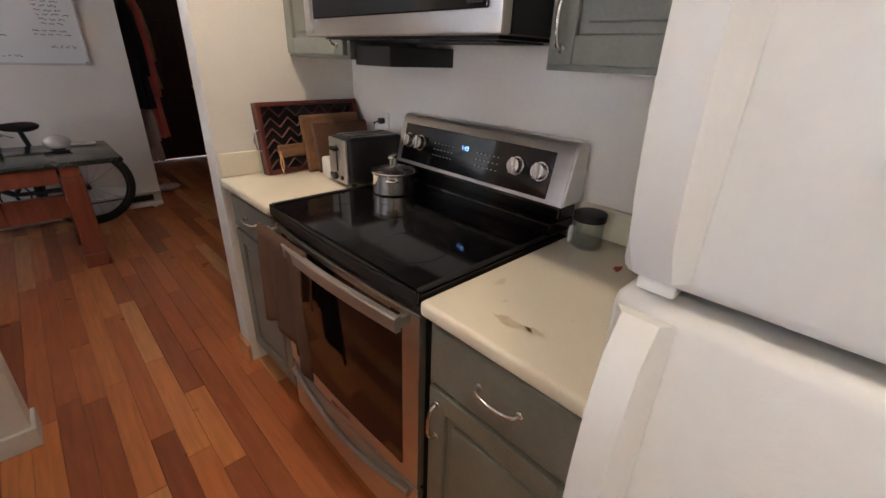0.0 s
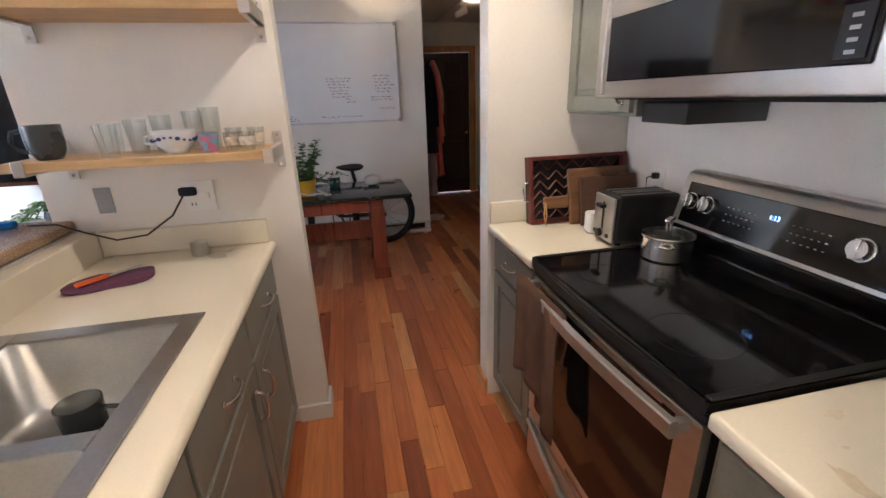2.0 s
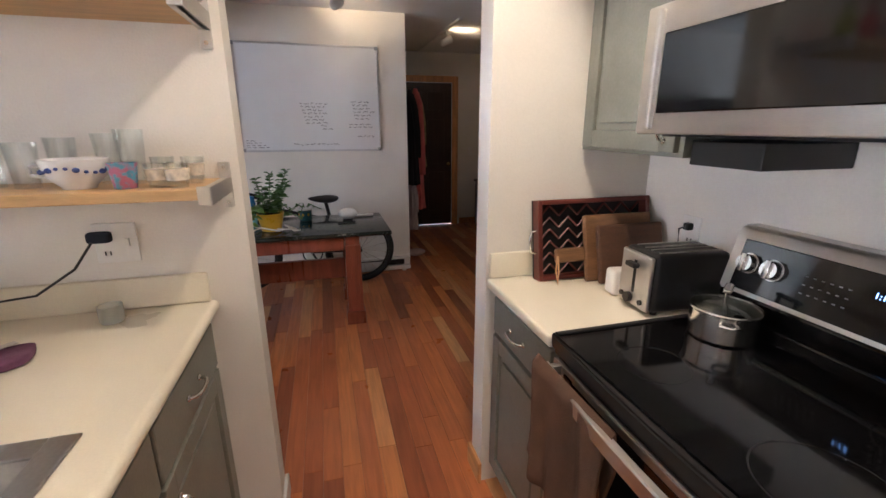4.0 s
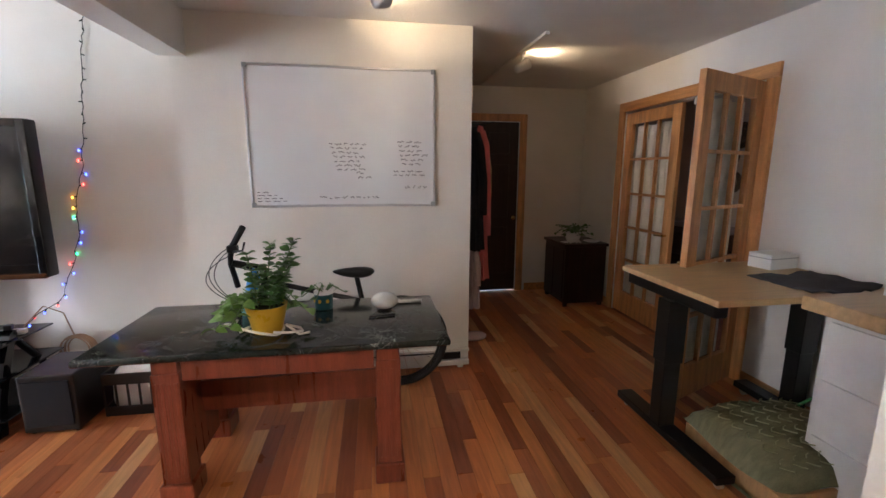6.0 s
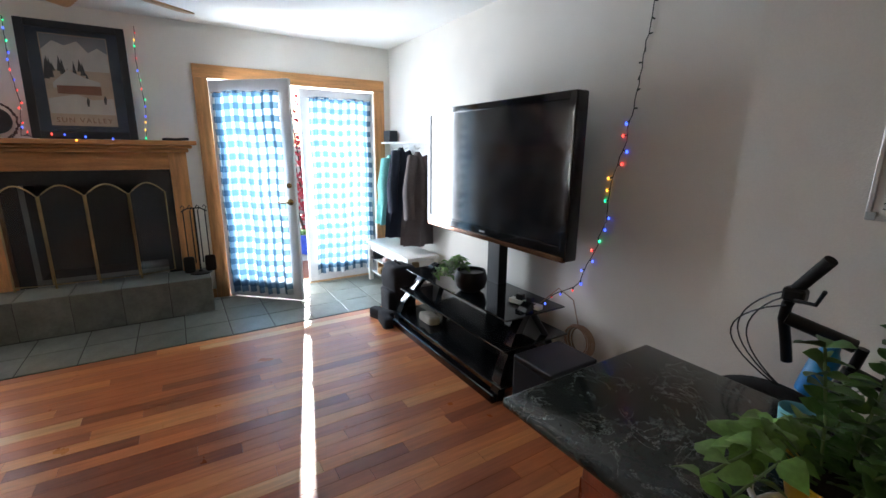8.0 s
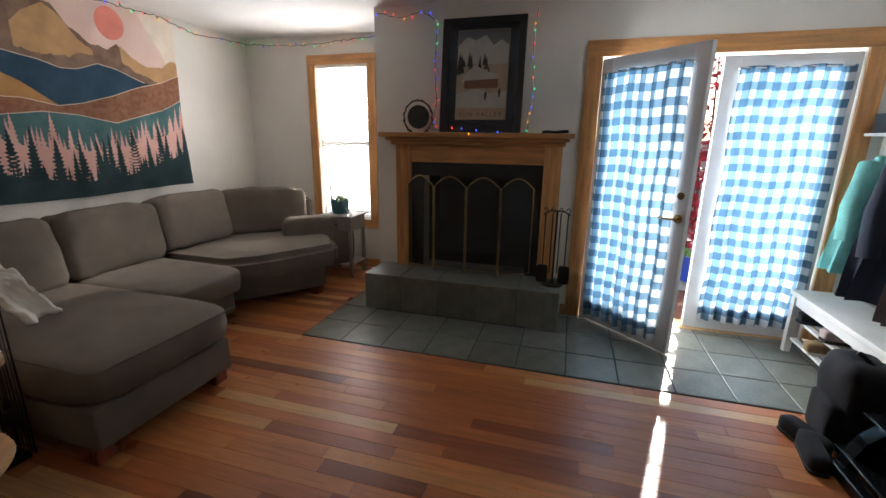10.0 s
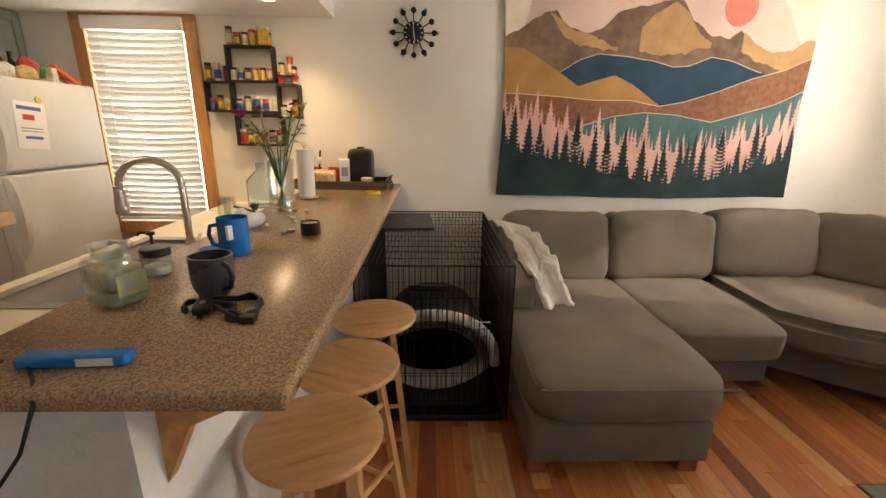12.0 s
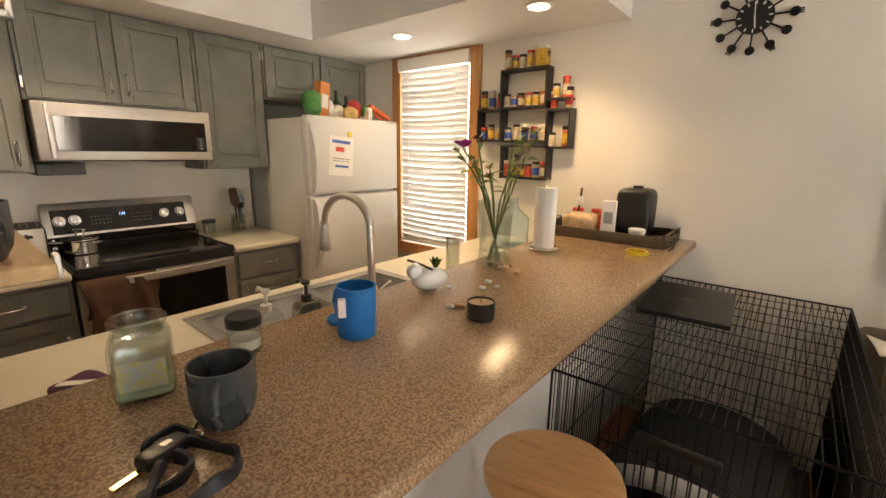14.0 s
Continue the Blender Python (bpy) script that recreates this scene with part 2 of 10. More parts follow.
# south wall with the kitchen window
KW = (0.05, 0.72, 0.76, 2.14)                   # kitchen window x0, x1, z0, z1
structure("wall_south", "warm white painted south wall", "wall", solid(
    (-5.5, KW[0], YS - 0.16, YS, -0.1, 2.6), (KW[1], 1.6, YS - 0.16, YS, -0.1, 2.6),
    (KW[0], KW[1], YS - 0.16, YS, -0.1, KW[2]), (KW[0], KW[1], YS - 0.16, YS, KW[3], 2.6)), M_WALL)
LW = (0.55, 1.17, 0.55, 2.21)                    # living window y0, y1, z0, z1
structure("wall_window_bay", "warm white wall around the living room window", "wall", solid(
    (XWIN - 0.16, XWIN, YS, LW[0], -0.1, 2.6), (XWIN - 0.16, XWIN, LW[1], 1.62, -0.1, 2.6),
    (XWIN - 0.16, XWIN, LW[0], LW[1], -0.1, LW[2]), (XWIN - 0.16, XWIN, LW[0], LW[1], LW[3], 2.6)), M_WALL)
FD = (3.46, 5.06, 2.05)                          # french door opening y0, y1, height
FB = (2.06, 2.98, 0.33, 1.14)                    # firebox y0, y1, z0, z1
structure("wall_west", "painted wall with the fireplace and the french doors", "wall", solid(
    (XW - 0.16, XW, 1.62, FB[0], -0.1, 2.6), (XW - 0.16, XW, FB[1], FD[0], -0.1, 2.6), (XW - 0.16, XW, FB[0], FB[1], -0.1, FB[2]),
    (XW - 0.16, XW, FB[0], FB[1], FB[3], 2.6), (XW - 0.16, XW, FD[0], FD[1], FD[2], 2.6), (XW - 0.16, XW, FD[1], YNL + 0.1, -0.1, 2.6),
    (XWIN, XW - 0.16, 1.62, 1.74, -0.1, 2.6)), M_WALL)
structure("wall_north_living", "warm white wall behind the television", "wall", solid((XW - 0.16, -0.86, YNL, YNL + 0.16, -0.1, 2.6)), M_WALL)
structure("wall_whiteboard", "warm white wall that carries the whiteboard", "wall", solid((-0.86, 1.05, YN, YN + 0.14, -0.1, 2.6), (-0.86, -0.76, YN + 0.14, YNL + 0.16, -0.1, 2.6)), M_WALL)
structure("wall_hall_west", "painted wall of the hall behind the coats", "wall", solid((0.92, 1.05, YN + 0.14, YH, -0.1, 2.6)), M_WALL)
HD = (1.28, 2.08, 2.04)                          # hall door opening
structure("wall_hall_north", "painted wall at the end of the hall", "wall", solid(
    (0.92, HD[0], YH, YH + 0.14, -0.1, 2.6), (HD[1], XE + 0.15, YH, YH + 0.14, -0.1, 2.6), (HD[0], HD[1], YH, YH + 0.14, HD[2], 2.6)), M_WALL)
ED = (4.62, 6.22, 2.06)                          # glazed double door opening in the east wall
structure("wall_east", "painted wall with the glazed double doors", "wall", solid(
    (XE, XE + 0.14, 2.37, ED[0], -0.1, 2.6), (XE, XE + 0.14, ED[1], YH, -0.1, 2.6), (XE, XE + 0.14, ED[0], ED[1], ED[2], 2.6)), M_WALL)
structure("wall_kitchen_east", "painted wall behind the range", "wall", solid((XK, XK + 0.14, YS, 2.26, -0.1, 2.6)), M_WALL)
structure("wall_stub_east", "painted end wall of the kitchen counter", "wall", solid((0.792, XE, 2.26, 2.37, -0.1, 2.6)), M_WALL)
structure("wall_stub_west", "painted wall with the open glass shelves", "wall", solid((-0.86, 0.005, 2.30, 2.41, -0.1, 2.6)), M_WALL)
structure("ceiling_living", "white textured living room ceiling", "ceiling", solid((-5.6, -0.84, -0.6, 5.5, ZL, ZL + 0.1)), M_CEIL)
structure("ceiling_dining", "white textured dining and kitchen ceiling", "ceiling", solid((-0.84, 3.1, -0.6, 7.3, ZC, ZC + 0.1)), M_CEIL)
structure("ceiling_beam", "dropped painted beam between dining and living room", "beam", solid((-0.93, -0.76, 2.41, YN, 2.16, 2.49)), M_CEIL)
structure("ceiling_soffit", "dropped soffit over the kitchen cabinets and window", "soffit", solid((0.80, XK, YS, 2.26, 2.19, ZC), (-0.97, 0.80, YS, 0.40, 2.19, ZC)), M_CEIL)

# ---- trim, windows and doors ----
def casing_x(name, y0, y1, z0, z1, x, w=0.09, depth=0.022, sill=False, mat=None):
    """Flat boards round an opening in a wall of constant x; depth is signed."""
    m = mat or M_FIR
    x0, x1 = sorted((x, x + depth))
    th = thing(name, "orange-stained fir casing boards around the opening", "trim", kind="structure")
    part("side_board", solid((x0, x1, y0 - w, y0, z0, z1), bevel=0.003), m, th)
    part("side_board", solid((x0, x1, y1, y1 + w, z0, z1), bevel=0.003), m, th)
    part("head_board", solid((x0, x1, y0 - w, y1 + w, z1 + 0.0005, z1 + w), bevel=0.003), M_FIRH, th)
    if sill:
        part("sill_board", solid((x0, x1, y0 - w, y1 + w, z0 - w, z0 - 0.0005), bevel=0.003), M_FIRH, th)
    return th


def casing_y(name, x0, x1, z0, z1, y, w=0.085, depth=0.022, sill=False):
    ya, yb = sorted((y, y + depth))
    th = thing(name, "orange-stained fir casing boards around the opening", "trim", kind="structure")
    part("side_board", solid((x0 - w, x0, ya, yb, z0, z1), bevel=0.003), M_FIR, th)
    part("side_board", solid((x1, x1 + w, ya, yb, z0, z1), bevel=0.003), M_FIR, th)
    part("head_board", solid((x0 - w, x1 + w, ya, yb, z1 + 0.0005, z1 + w), bevel=0.003), M_FIR, th)
    if sill:
        part("sill_board", solid((x0 - w, x1 + w, ya, yb, z0 - w, z0 - 0.0005), bevel=0.003), M_FIR, th)
    return th


casing_x("trim_french_door", FD[0], FD[1], 0, FD[2], XW, w=0.115)
casing_x("trim_living_window", LW[0], LW[1], LW[2], LW[3], XWIN, w=0.095, sill=True)
casing_x("trim_glazed_door", ED[0], ED[1], 0, ED[2], XE, w=0.09, depth=-0.022)
casing_y("trim_hall_door", HD[0], HD[1], 0, HD[2], YH, depth=-0.022)
casing_y("trim_kitchen_window", KW[0], KW[1], KW[2], KW[3], YS, sill=True)

M_BLIND = material("white_blind_slat", (0.82, 0.80, 0.76), 0.5, vary=0.04, bump=0.02)
M_PANE = glass("window_pane", (0.98, 0.99, 0.99), 0.0, 1.1)


def window_x(name, y0, y1, z0, z1, x):
    th = thing(name, "white sash window with two panes", "window", kind="structure")
    part("window_frame", solid((x - 0.10, x - 0.04, y0, y0 + 0.04, z0, z1), (x - 0.10, x - 0.04, y1 - 0.04, y1, z0, z1), (x - 0.10, x - 0.04, y0 + 0.04, y1 - 0.04, z0, z0 + 0.05),
                               (x - 0.10, x - 0.04, y0 + 0.04, y1 - 0.04, z1 - 0.05, z1), (x - 0.10, x - 0.03, y0 + 0.04, y1 - 0.04, (z0 + z1) / 2 - 0.025, (z0 + z1) / 2 + 0.025)), M_WHITE, th)
    for a, b in ((z0 + 0.05, (z0 + z1) / 2 - 0.025), ((z0 + z1) / 2 + 0.025, z1 - 0.05)):
        p = part("pane", solid((x - 0.075, x - 0.071, y0 + 0.04, y1 - 0.04, a, b)), M_PANE, th)
        p.visible_shadow = False
    return th


window_x("window_1", LW[0], LW[1], LW[2], LW[3], XWIN)
th = thing("window_2", "white framed kitchen window behind the blind", "window", kind="structure")
part("window_frame", solid((KW[0], KW[0] + 0.04, YS - 0.12, YS - 0.07, KW[2], KW[3]), (KW[1] - 0.04, KW[1], YS - 0.12, YS - 0.07, KW[2], KW[3]),
                           (KW[0] + 0.04, KW[1] - 0.04, YS - 0.12, YS - 0.07, KW[2], KW[2] + 0.05), (KW[0] + 0.04, KW[1] - 0.04, YS - 0.12, YS - 0.07, KW[3] - 0.05, KW[3])), M_WHITE, th)
p = part("pane", solid((KW[0] + 0.04, KW[1] - 0.04, YS - 0.10, YS - 0.096, KW[2] + 0.05, KW[3] - 0.05)), M_PANE, th)
p.visible_shadow = False


def blind(name, label, along, a0, a1, z0, z1, off, pitch, width, tilt, sag=0.0, head=0.06):
    """A slatted blind: head rail, slats one by one, cords. along: the axis the slats run on."""
    th = thing(name, label, "blind")
    swap = along == "y"

    def place(x0, x1, y0, y1, za, zb):
        return (y0, y1, x0, x1, za, zb) if swap else (x0, x1, y0, y1, za, zb)
    part("head_rail", solid(place(a0 - 0.01, a1 + 0.01, off - width * 0.6, off + width * 0.7, z1 - head, z1), bevel=0.003), M_BLIND, th)
    n = int((z1 - head - z0) / pitch)
    slat = bmesh.new()
    rows = []
    for i in range(9):
        u = i / 8
        x = a0 + (a1 - a0) * u
        for s, c in ((-0.5, 0.0), (0, 0.003), (0.5, 0.0)):
            y = s * width * math.cos(radians(tilt))
            z = s * width * math.sin(radians(tilt)) + c - sag * math.sin(math.pi * u) * 0.5
            rows.append(slat.verts.new((y, x, z) if swap else (x, y, z)))
    for i in range(8):
        for k in range(2):
            slat.faces.new((rows[3 * i + k], rows[3 * i + k + 1], rows[3 * i + k + 4], rows[3 * i + k + 3]))
    data = finish("slat", slat, M_BLIND)
    rng = random.Random(4)
    for i in range(n):
        ob = new("slat", data)
        ob.parent = th
        z = z1 - head - pitch * (i + 0.7)
        loc = (off, 0, z) if swap else (0, off, z)
        ob.matrix_local = pose(*loc, rng.uniform(-2.5, 2.5) if not swap else 0, rng.uniform(-0.6, 0.6), 0)
    for f in (0.15, 0.85):
        u = a0 + (a1 - a0) * f
        q = bmesh.new()
        a = (off + width * 0.5, u) if swap else (u, off + width * 0.5)
        cyl(q, (*a, z0), (*a, z1), 0.0012, n=5)
        part("cord", q, M_WHITE, th)
    part("bottom_rail", solid(place(a0, a1, off - width * 0.35, off + width * 0.35, z0 - 0.012, z0 + 0.006), bevel=0.002), M_BLIND, th)
    return th


blind("window_blind", "white slatted blind, closed slats sagging, in the kitchen window", "x", KW[0] + 0.012, KW[1] - 0.012, KW[2] + 0.03, KW[3] + 0.03, YS + 0.012, 0.043, 0.050, 64, sag=0.02, head=0.085)
blind("window_blind", "thin cream slatted blind in the living room window, open", "y", LW[0] + 0.01, LW[1] - 0.01, LW[2] + 0.02, LW[3], XWIN - 0.012, 0.030, 0.024, 38, head=0.035)

# baseboards
def board(name, *b):
    return structure(name, "painted baseboard along the wall", "baseboard", solid(b, bevel=0.004), M_FIRH)


board("baseboard", 2.2, XE, YH - 0.016, YH, 0, 0.09)
board("baseboard", XE - 0.016, XE, 2.37, ED[0] - 0.092, 0, 0.09)
board("baseboard", XE - 0.016, XE, ED[1] + 0.092, YH - 0.017, 0, 0.09)
board("baseboard", XWIN, XWIN + 0.015, YS, 1.62, 0, 0.09)
board("baseboard", XW, XW + 0.015, 3.30, FD[0] - 0.117, 0, 0.09)
board("baseboard", 0.776, 0.792, 2.245, 2.385, 0, 0.10)
structure("baseboard", "white painted baseboard at the wall end", "baseboard", solid((-0.13, 0.020, 2.284, 2.30, 0, 0.085), (0.005, 0.020, 2.30, 2.425, 0, 0.085), bevel=0.004), M_TRIMW)

# baseboard heater under the whiteboard
th = thing("baseboard_heater", "long white metal baseboard heater along the wall", "heater")
part("housing", solid((-0.75, 1.045, YN - 0.055, YN - 0.002, 0.02, 0.06), (-0.75, 1.045, YN - 0.02, YN - 0.002, 0.06, 0.13), (-0.75, 1.045, YN - 0.055, YN - 0.002, 0.13, 0.15), bevel=0.003), M_TRIMW, th)
part("front_panel", solid((-0.73, 0.80, YN - 0.058, YN - 0.050, 0.055, 0.118), bevel=0.002), M_TRIMW, th)
part("fin_pack", solid((-0.70, 0.98, YN - 0.045, YN - 0.021, 0.07, 0.12)), M_BLACKM, th)
part("foot", solid((-0.70, -0.66, YN - 0.05, YN - 0.004, 0, 0.022)), M_TRIMW, th)
part("foot", solid((0.96, 1.0, YN - 0.05, YN - 0.004, 0, 0.022)), M_TRIMW, th)

# french doors
M_BRASS = material("worn_brass", (0.70, 0.52, 0.26), 0.25, 1.0, vary=0.1, bump=0.03)
M_DOORP = material("white_door_paint", (0.74, 0.74, 0.74), 0.45, vary=0.05, bump=0.05)


def gingham(name):
    m = bpy.data.materials.new(name)
    m.use_nodes = True
    nt = m.node_tree
    link = nt.links.new
    tc = nt.nodes.new("ShaderNodeTexCoord")
    sep = nt.nodes.new("ShaderNodeSeparateXYZ")
    link(tc.outputs["UV"], sep.inputs[0])

    def band(sock):
        a = nt.nodes.new("ShaderNodeMath")
        a.operation = "FRACT"
        d = nt.nodes.new("ShaderNodeMath")
        d.operation = "MULTIPLY"
        d.inputs[1].default_value = 1 / 0.11
        link(sock, d.inputs[0])
        link(d.outputs[0], a.inputs[0])
        g = nt.nodes.new("ShaderNodeMath")
        g.operation = "GREATER_THAN"
        g.inputs[1].default_value = 0.5
        link(a.outputs[0], g.inputs[0])
        return g.outputs[0]
    s = nt.nodes.new("ShaderNodeMath")
    s.operation = "ADD"
    link(band(sep.outputs[0]), s.inputs[0])
    link(band(sep.outputs[1]), s.inputs[1])
    h = nt.nodes.new("ShaderNodeMath")
    h.operation = "MULTIPLY"
    h.inputs[1].default_value = 0.5
    link(s.outputs[0], h.inputs[0])
    ramp = nt.nodes.new("ShaderNodeValToRGB")
    ramp.color_ramp.elements[0].color = (0.80, 0.81, 0.82, 1)
    ramp.color_ramp.elements[1].color = (0.055, 0.12, 0.20, 1)
    e = ramp.color_ramp.elements.new(0.5)
    e.color = (0.16, 0.265, 0.37, 1)
    link(h.outputs[0], ramp.inputs[0])
    weave = nt.nodes.new("ShaderNodeTexNoise")
    weave.inputs["Scale"].default_value = 500
    bump = nt.nodes.new("ShaderNodeBump")
    bump.inputs["Strength"].default_value = 0.2
    link(weave.outputs["Fac"], bump.inputs["Height"])
    b = nt.nodes["Principled BSDF"]
    b.inputs["Roughness"].default_value = 0.9
    link(ramp.outputs[0], b.inputs["Base Color"])
    link(bump.outputs[0], b.inputs["Normal"])
    tr = nt.nodes.new("ShaderNodeBsdfTranslucent")
    sheer = nt.nodes.new("ShaderNodeMix")
    sheer.data_type, sheer.blend_type = "RGBA", "MULTIPLY"
    sheer.inputs[0].default_value = 1.0
    sheer.inputs[7].default_value = (0.48, 0.53, 0.53, 1)
    link(ramp.outputs[0], sheer.inputs[6])
    link(sheer.outputs[2], tr.inputs["Color"])
    mix = nt.nodes.new("ShaderNodeMixShader")
    mix.inputs[0].default_value = 0.5
    link(b.outputs[0], mix.inputs[1])
    link(tr.outputs[0], mix.inputs[2])
    link(mix.outputs[0], nt.nodes["Material Output"].inputs["Surface"])
    return m


M_GING = gingham("blue_white_gingham")


def drape(w, h, folds=7, depth=0.022, seed=1, nx=70, nz=14):
    """A hanging cloth in the plane y=0, x from 0 to w, z from 0 to h, with vertical folds; UV in metres."""
    rng = random.Random(seed)
    ph = [rng.uniform(0, 6.28) for _ in range(4)]
    bm = bmesh.new()
    uv = bm.loops.layers.uv.new("uv")
    grid = []
    for k in range(nz + 1):
        z = h * k / nz
        row = []
        for i in range(nx + 1):
            u = i / nx
            amp = depth * (0.55 + 0.45 * (1 - k / nz))
            y = amp * math.sin(2 * math.pi * folds * u + ph[0] + 0.5 * math.sin(3 * u + z)) + 0.4 * amp * math.sin(2 * math.pi * folds * 2.3 * u + ph[1] + 0.4 * z)
            row.append(bm.verts.new((w * u + 0.006 * math.sin(9 * z + ph[2]), y, z + 0.006 * math.sin(12 * u + ph[3]))))
        grid.append(row)
    for k in range(nz):
        for i in range(nx):
            f = bm.faces.new((grid[k][i], grid[k][i + 1], grid[k + 1][i + 1], grid[k + 1][i]))
            for lp, (a, b) in zip(f.loops, ((i, k), (i + 1, k), (i + 1, k + 1), (i, k + 1))):
                lp[uv].uv = (w * 1.25 * a / nx, h * b / nz)
    return bm


def french_leaf(name, label, at, w, h, handle):
    """A glazed leaf: hinge at x=0, leaf along +x, room side at -y."""
    th = thing(name, label, "door", at, kind="structure")
    s, r = 0.10, 0.20
    part("stile", solid((0, s, -0.022, 0.022, 0, h), bevel=0.004), M_DOORP, th)
    part("stile", solid((w - s, w, -0.022, 0.022, 0, h), bevel=0.004), M_DOORP, th)
    part("rail", solid((s, w - s, -0.022, 0.022, 0, r), bevel=0.004), M_DOORP, th)
    part("rail", solid((s, w - s, -0.022, 0.022, h - s, h), bevel=0.004), M_DOORP, th)
    p = part("pane", solid((s, w - s, -0.004, 0.004, r, h - s)), M_PANE, th)
    p.visible_shadow = False
    if handle:
        k = bmesh.new()
        cyl(k, (w - 0.05, -0.022, 0.95), (w - 0.05, -0.07, 0.95), 0.012, n=10)
        tube(k, [(w - 0.05, -0.065, 0.95), (w - 0.10, -0.07, 0.945), (w - 0.16, -0.068, 0.95)], 0.008)
        cyl(k, (w - 0.05, -0.022, 0.95), (w - 0.05, -0.028, 0.95), 0.03, n=16)
        part("door_handle", k, M_BRASS, th, "brass lever handle", smooth=40)
        k = bmesh.new()
        cyl(k, (w - 0.05, -0.022, 1.10), (w - 0.05, -0.034, 1.10), 0.024, n=16)
        part("deadbolt", k, M_BRASS, th, "brass deadbolt", smooth=40)
    return th


LEAF_A = pose(XW + 0.0, 3.475, 0.012, 0, 0, 46.5)
LEAF_B = pose(XW - 0.03, 5.05, 0.012, 0, 0, -90)
leaf = french_leaf("door_1", "white glazed french door standing half open", LEAF_A, 0.79, 2.02, True)
leaf = french_leaf("door_2", "white glazed french door, closed", LEAF_B, 0.79, 2.02, False)
for lf, sd, lift in ((LEAF_A, 3, 0.06), (LEAF_B, 8, 0.08)):
    side = -0.055 if sd == 3 else 0.055
    cu = thing("curtain", "blue and white gingham curtain hung on the glazed door", "curtain", lf, group="french door curtains")
    part("cloth", drape(0.66, 1.86, seed=sd), M_GING, cu, smooth=60, m=pose(0.05, side, lift))
    rod = bmesh.new()
    cyl(rod, (0.04, side, lift + 1.85), (0.72, side, lift + 1.85), 0.006, n=8)
    cyl(rod, (0.05, side, lift + 1.85), (0.05, 0, lift + 1.85), 0.005, n=6)
    cyl(rod, (0.71, side, lift + 1.85), (0.71, 0, lift + 1.85), 0.005, n=6)
    part("rod", rod, M_CHROME, cu)
structure("threshold", "pale wooden threshold under the french doors", "threshold", solid((XW - 0.16, XW + 0.02, FD[0], FD[1], -0.02, 0.008), bevel=0.003), M_OAK)

# hall door, closed, dark with raised panels
th = thing("door_3", "dark stained six-panel door, closed", "door", kind="structure")
part("door_leaf", solid((HD[0] + 0.004, HD[1] - 0.004, YH + 0.02, YH + 0.06, 0.01, HD[2] - 0.004)), M_DARKW, th)
for x0, x1 in ((HD[0] + 0.11, HD[0] + 0.36), (HD[1] - 0.36, HD[1] - 0.11)):
    for z0, z1 in ((0.22, 0.80), (0.92, 1.55), (1.67, 1.92)):
        part("panel", solid((x0, x1, YH + 0.010, YH + 0.021, z0, z1), bevel=0.008, seg=1), M_DARKW, th)
k = bmesh.new()
cyl(k, (HD[1] - 0.07, YH + 0.02, 0.92), (HD[1] - 0.07, YH - 0.03, 0.92), 0.012, n=10)
ball(k, (HD[1] - 0.07, YH - 0.045, 0.92), 0.028, n=14)
part("door_knob", k, M_BRASS, th, "brass door knob", smooth=60)

# glazed double doors in the east wall
M_LACE = material("sheer_curtain", (0.72, 0.68, 0.58), 0.9, vary=0.08, fine=300, bump=0.2)


def lattice_leaf(name, label, at, w, h, extra):
    """Fir leaf with fifteen panes; hinge at x=0, room side at -y."""
    th = thing(name, label, "door", at, kind="structure")
    s = 0.105
    part("stile", solid((0, s, -0.02, 0.02, 0, h), bevel=0.003), M_FIR, th)
    part("stile", solid((w - s, w, -0.02, 0.02, 0, h), bevel=0.003), M_FIR, th)
    part("rail", solid((s, w - s, -0.02, 0.02, 0, 0.22), bevel=0.003), M_FIR, th)
    part("rail", solid((s, w - s, -0.02, 0.02, h - 0.11, h), bevel=0.003), M_FIR, th)
    gx = [s + (w - 2 * s) * i / 3 for i in range(4)]
    gz = [0.22 + (h - 0.33) * i / 5 for i in range(6)]
    for i in (1, 2):
        part("muntin", solid((gx[i] - 0.011, gx[i] + 0.011, -0.014, 0.014, 0.22, h - 0.11)), M_FIR, th)
    for i in range(1, 5):
        part("muntin", solid((s, w - s, -0.0145, 0.0145, gz[i] - 0.011, gz[i] + 0.011)), M_FIRH, th)
    for i in range(3):
        for j in range(5):
            pane = part("pane", solid((gx[i] + 0.011, gx[i + 1] - 0.011, -0.003, 0.003, gz[j] + 0.011, gz[j + 1] - 0.011)), M_PANE, th)
            pane.visible_shadow = False
    k = bmesh.new()
    cyl(k, (w - 0.05, -0.02, 0.90), (w - 0.05, -0.06, 0.90), 0.011, n=10)
    tube(k, [(w - 0.05, -0.058, 0.90), (w - 0.15, -0.06, 0.895)], 0.008)
    part("door_handle", k, M_BRASS, th, "brass lever handle", smooth=40)
    if extra:
        part("slide_bolt", solid((w - 0.10, w - 0.0, -0.036, -0.0205, 1.84, 1.88), bevel=0.004), M_STEEL, th, "steel slide bolt")
    return th


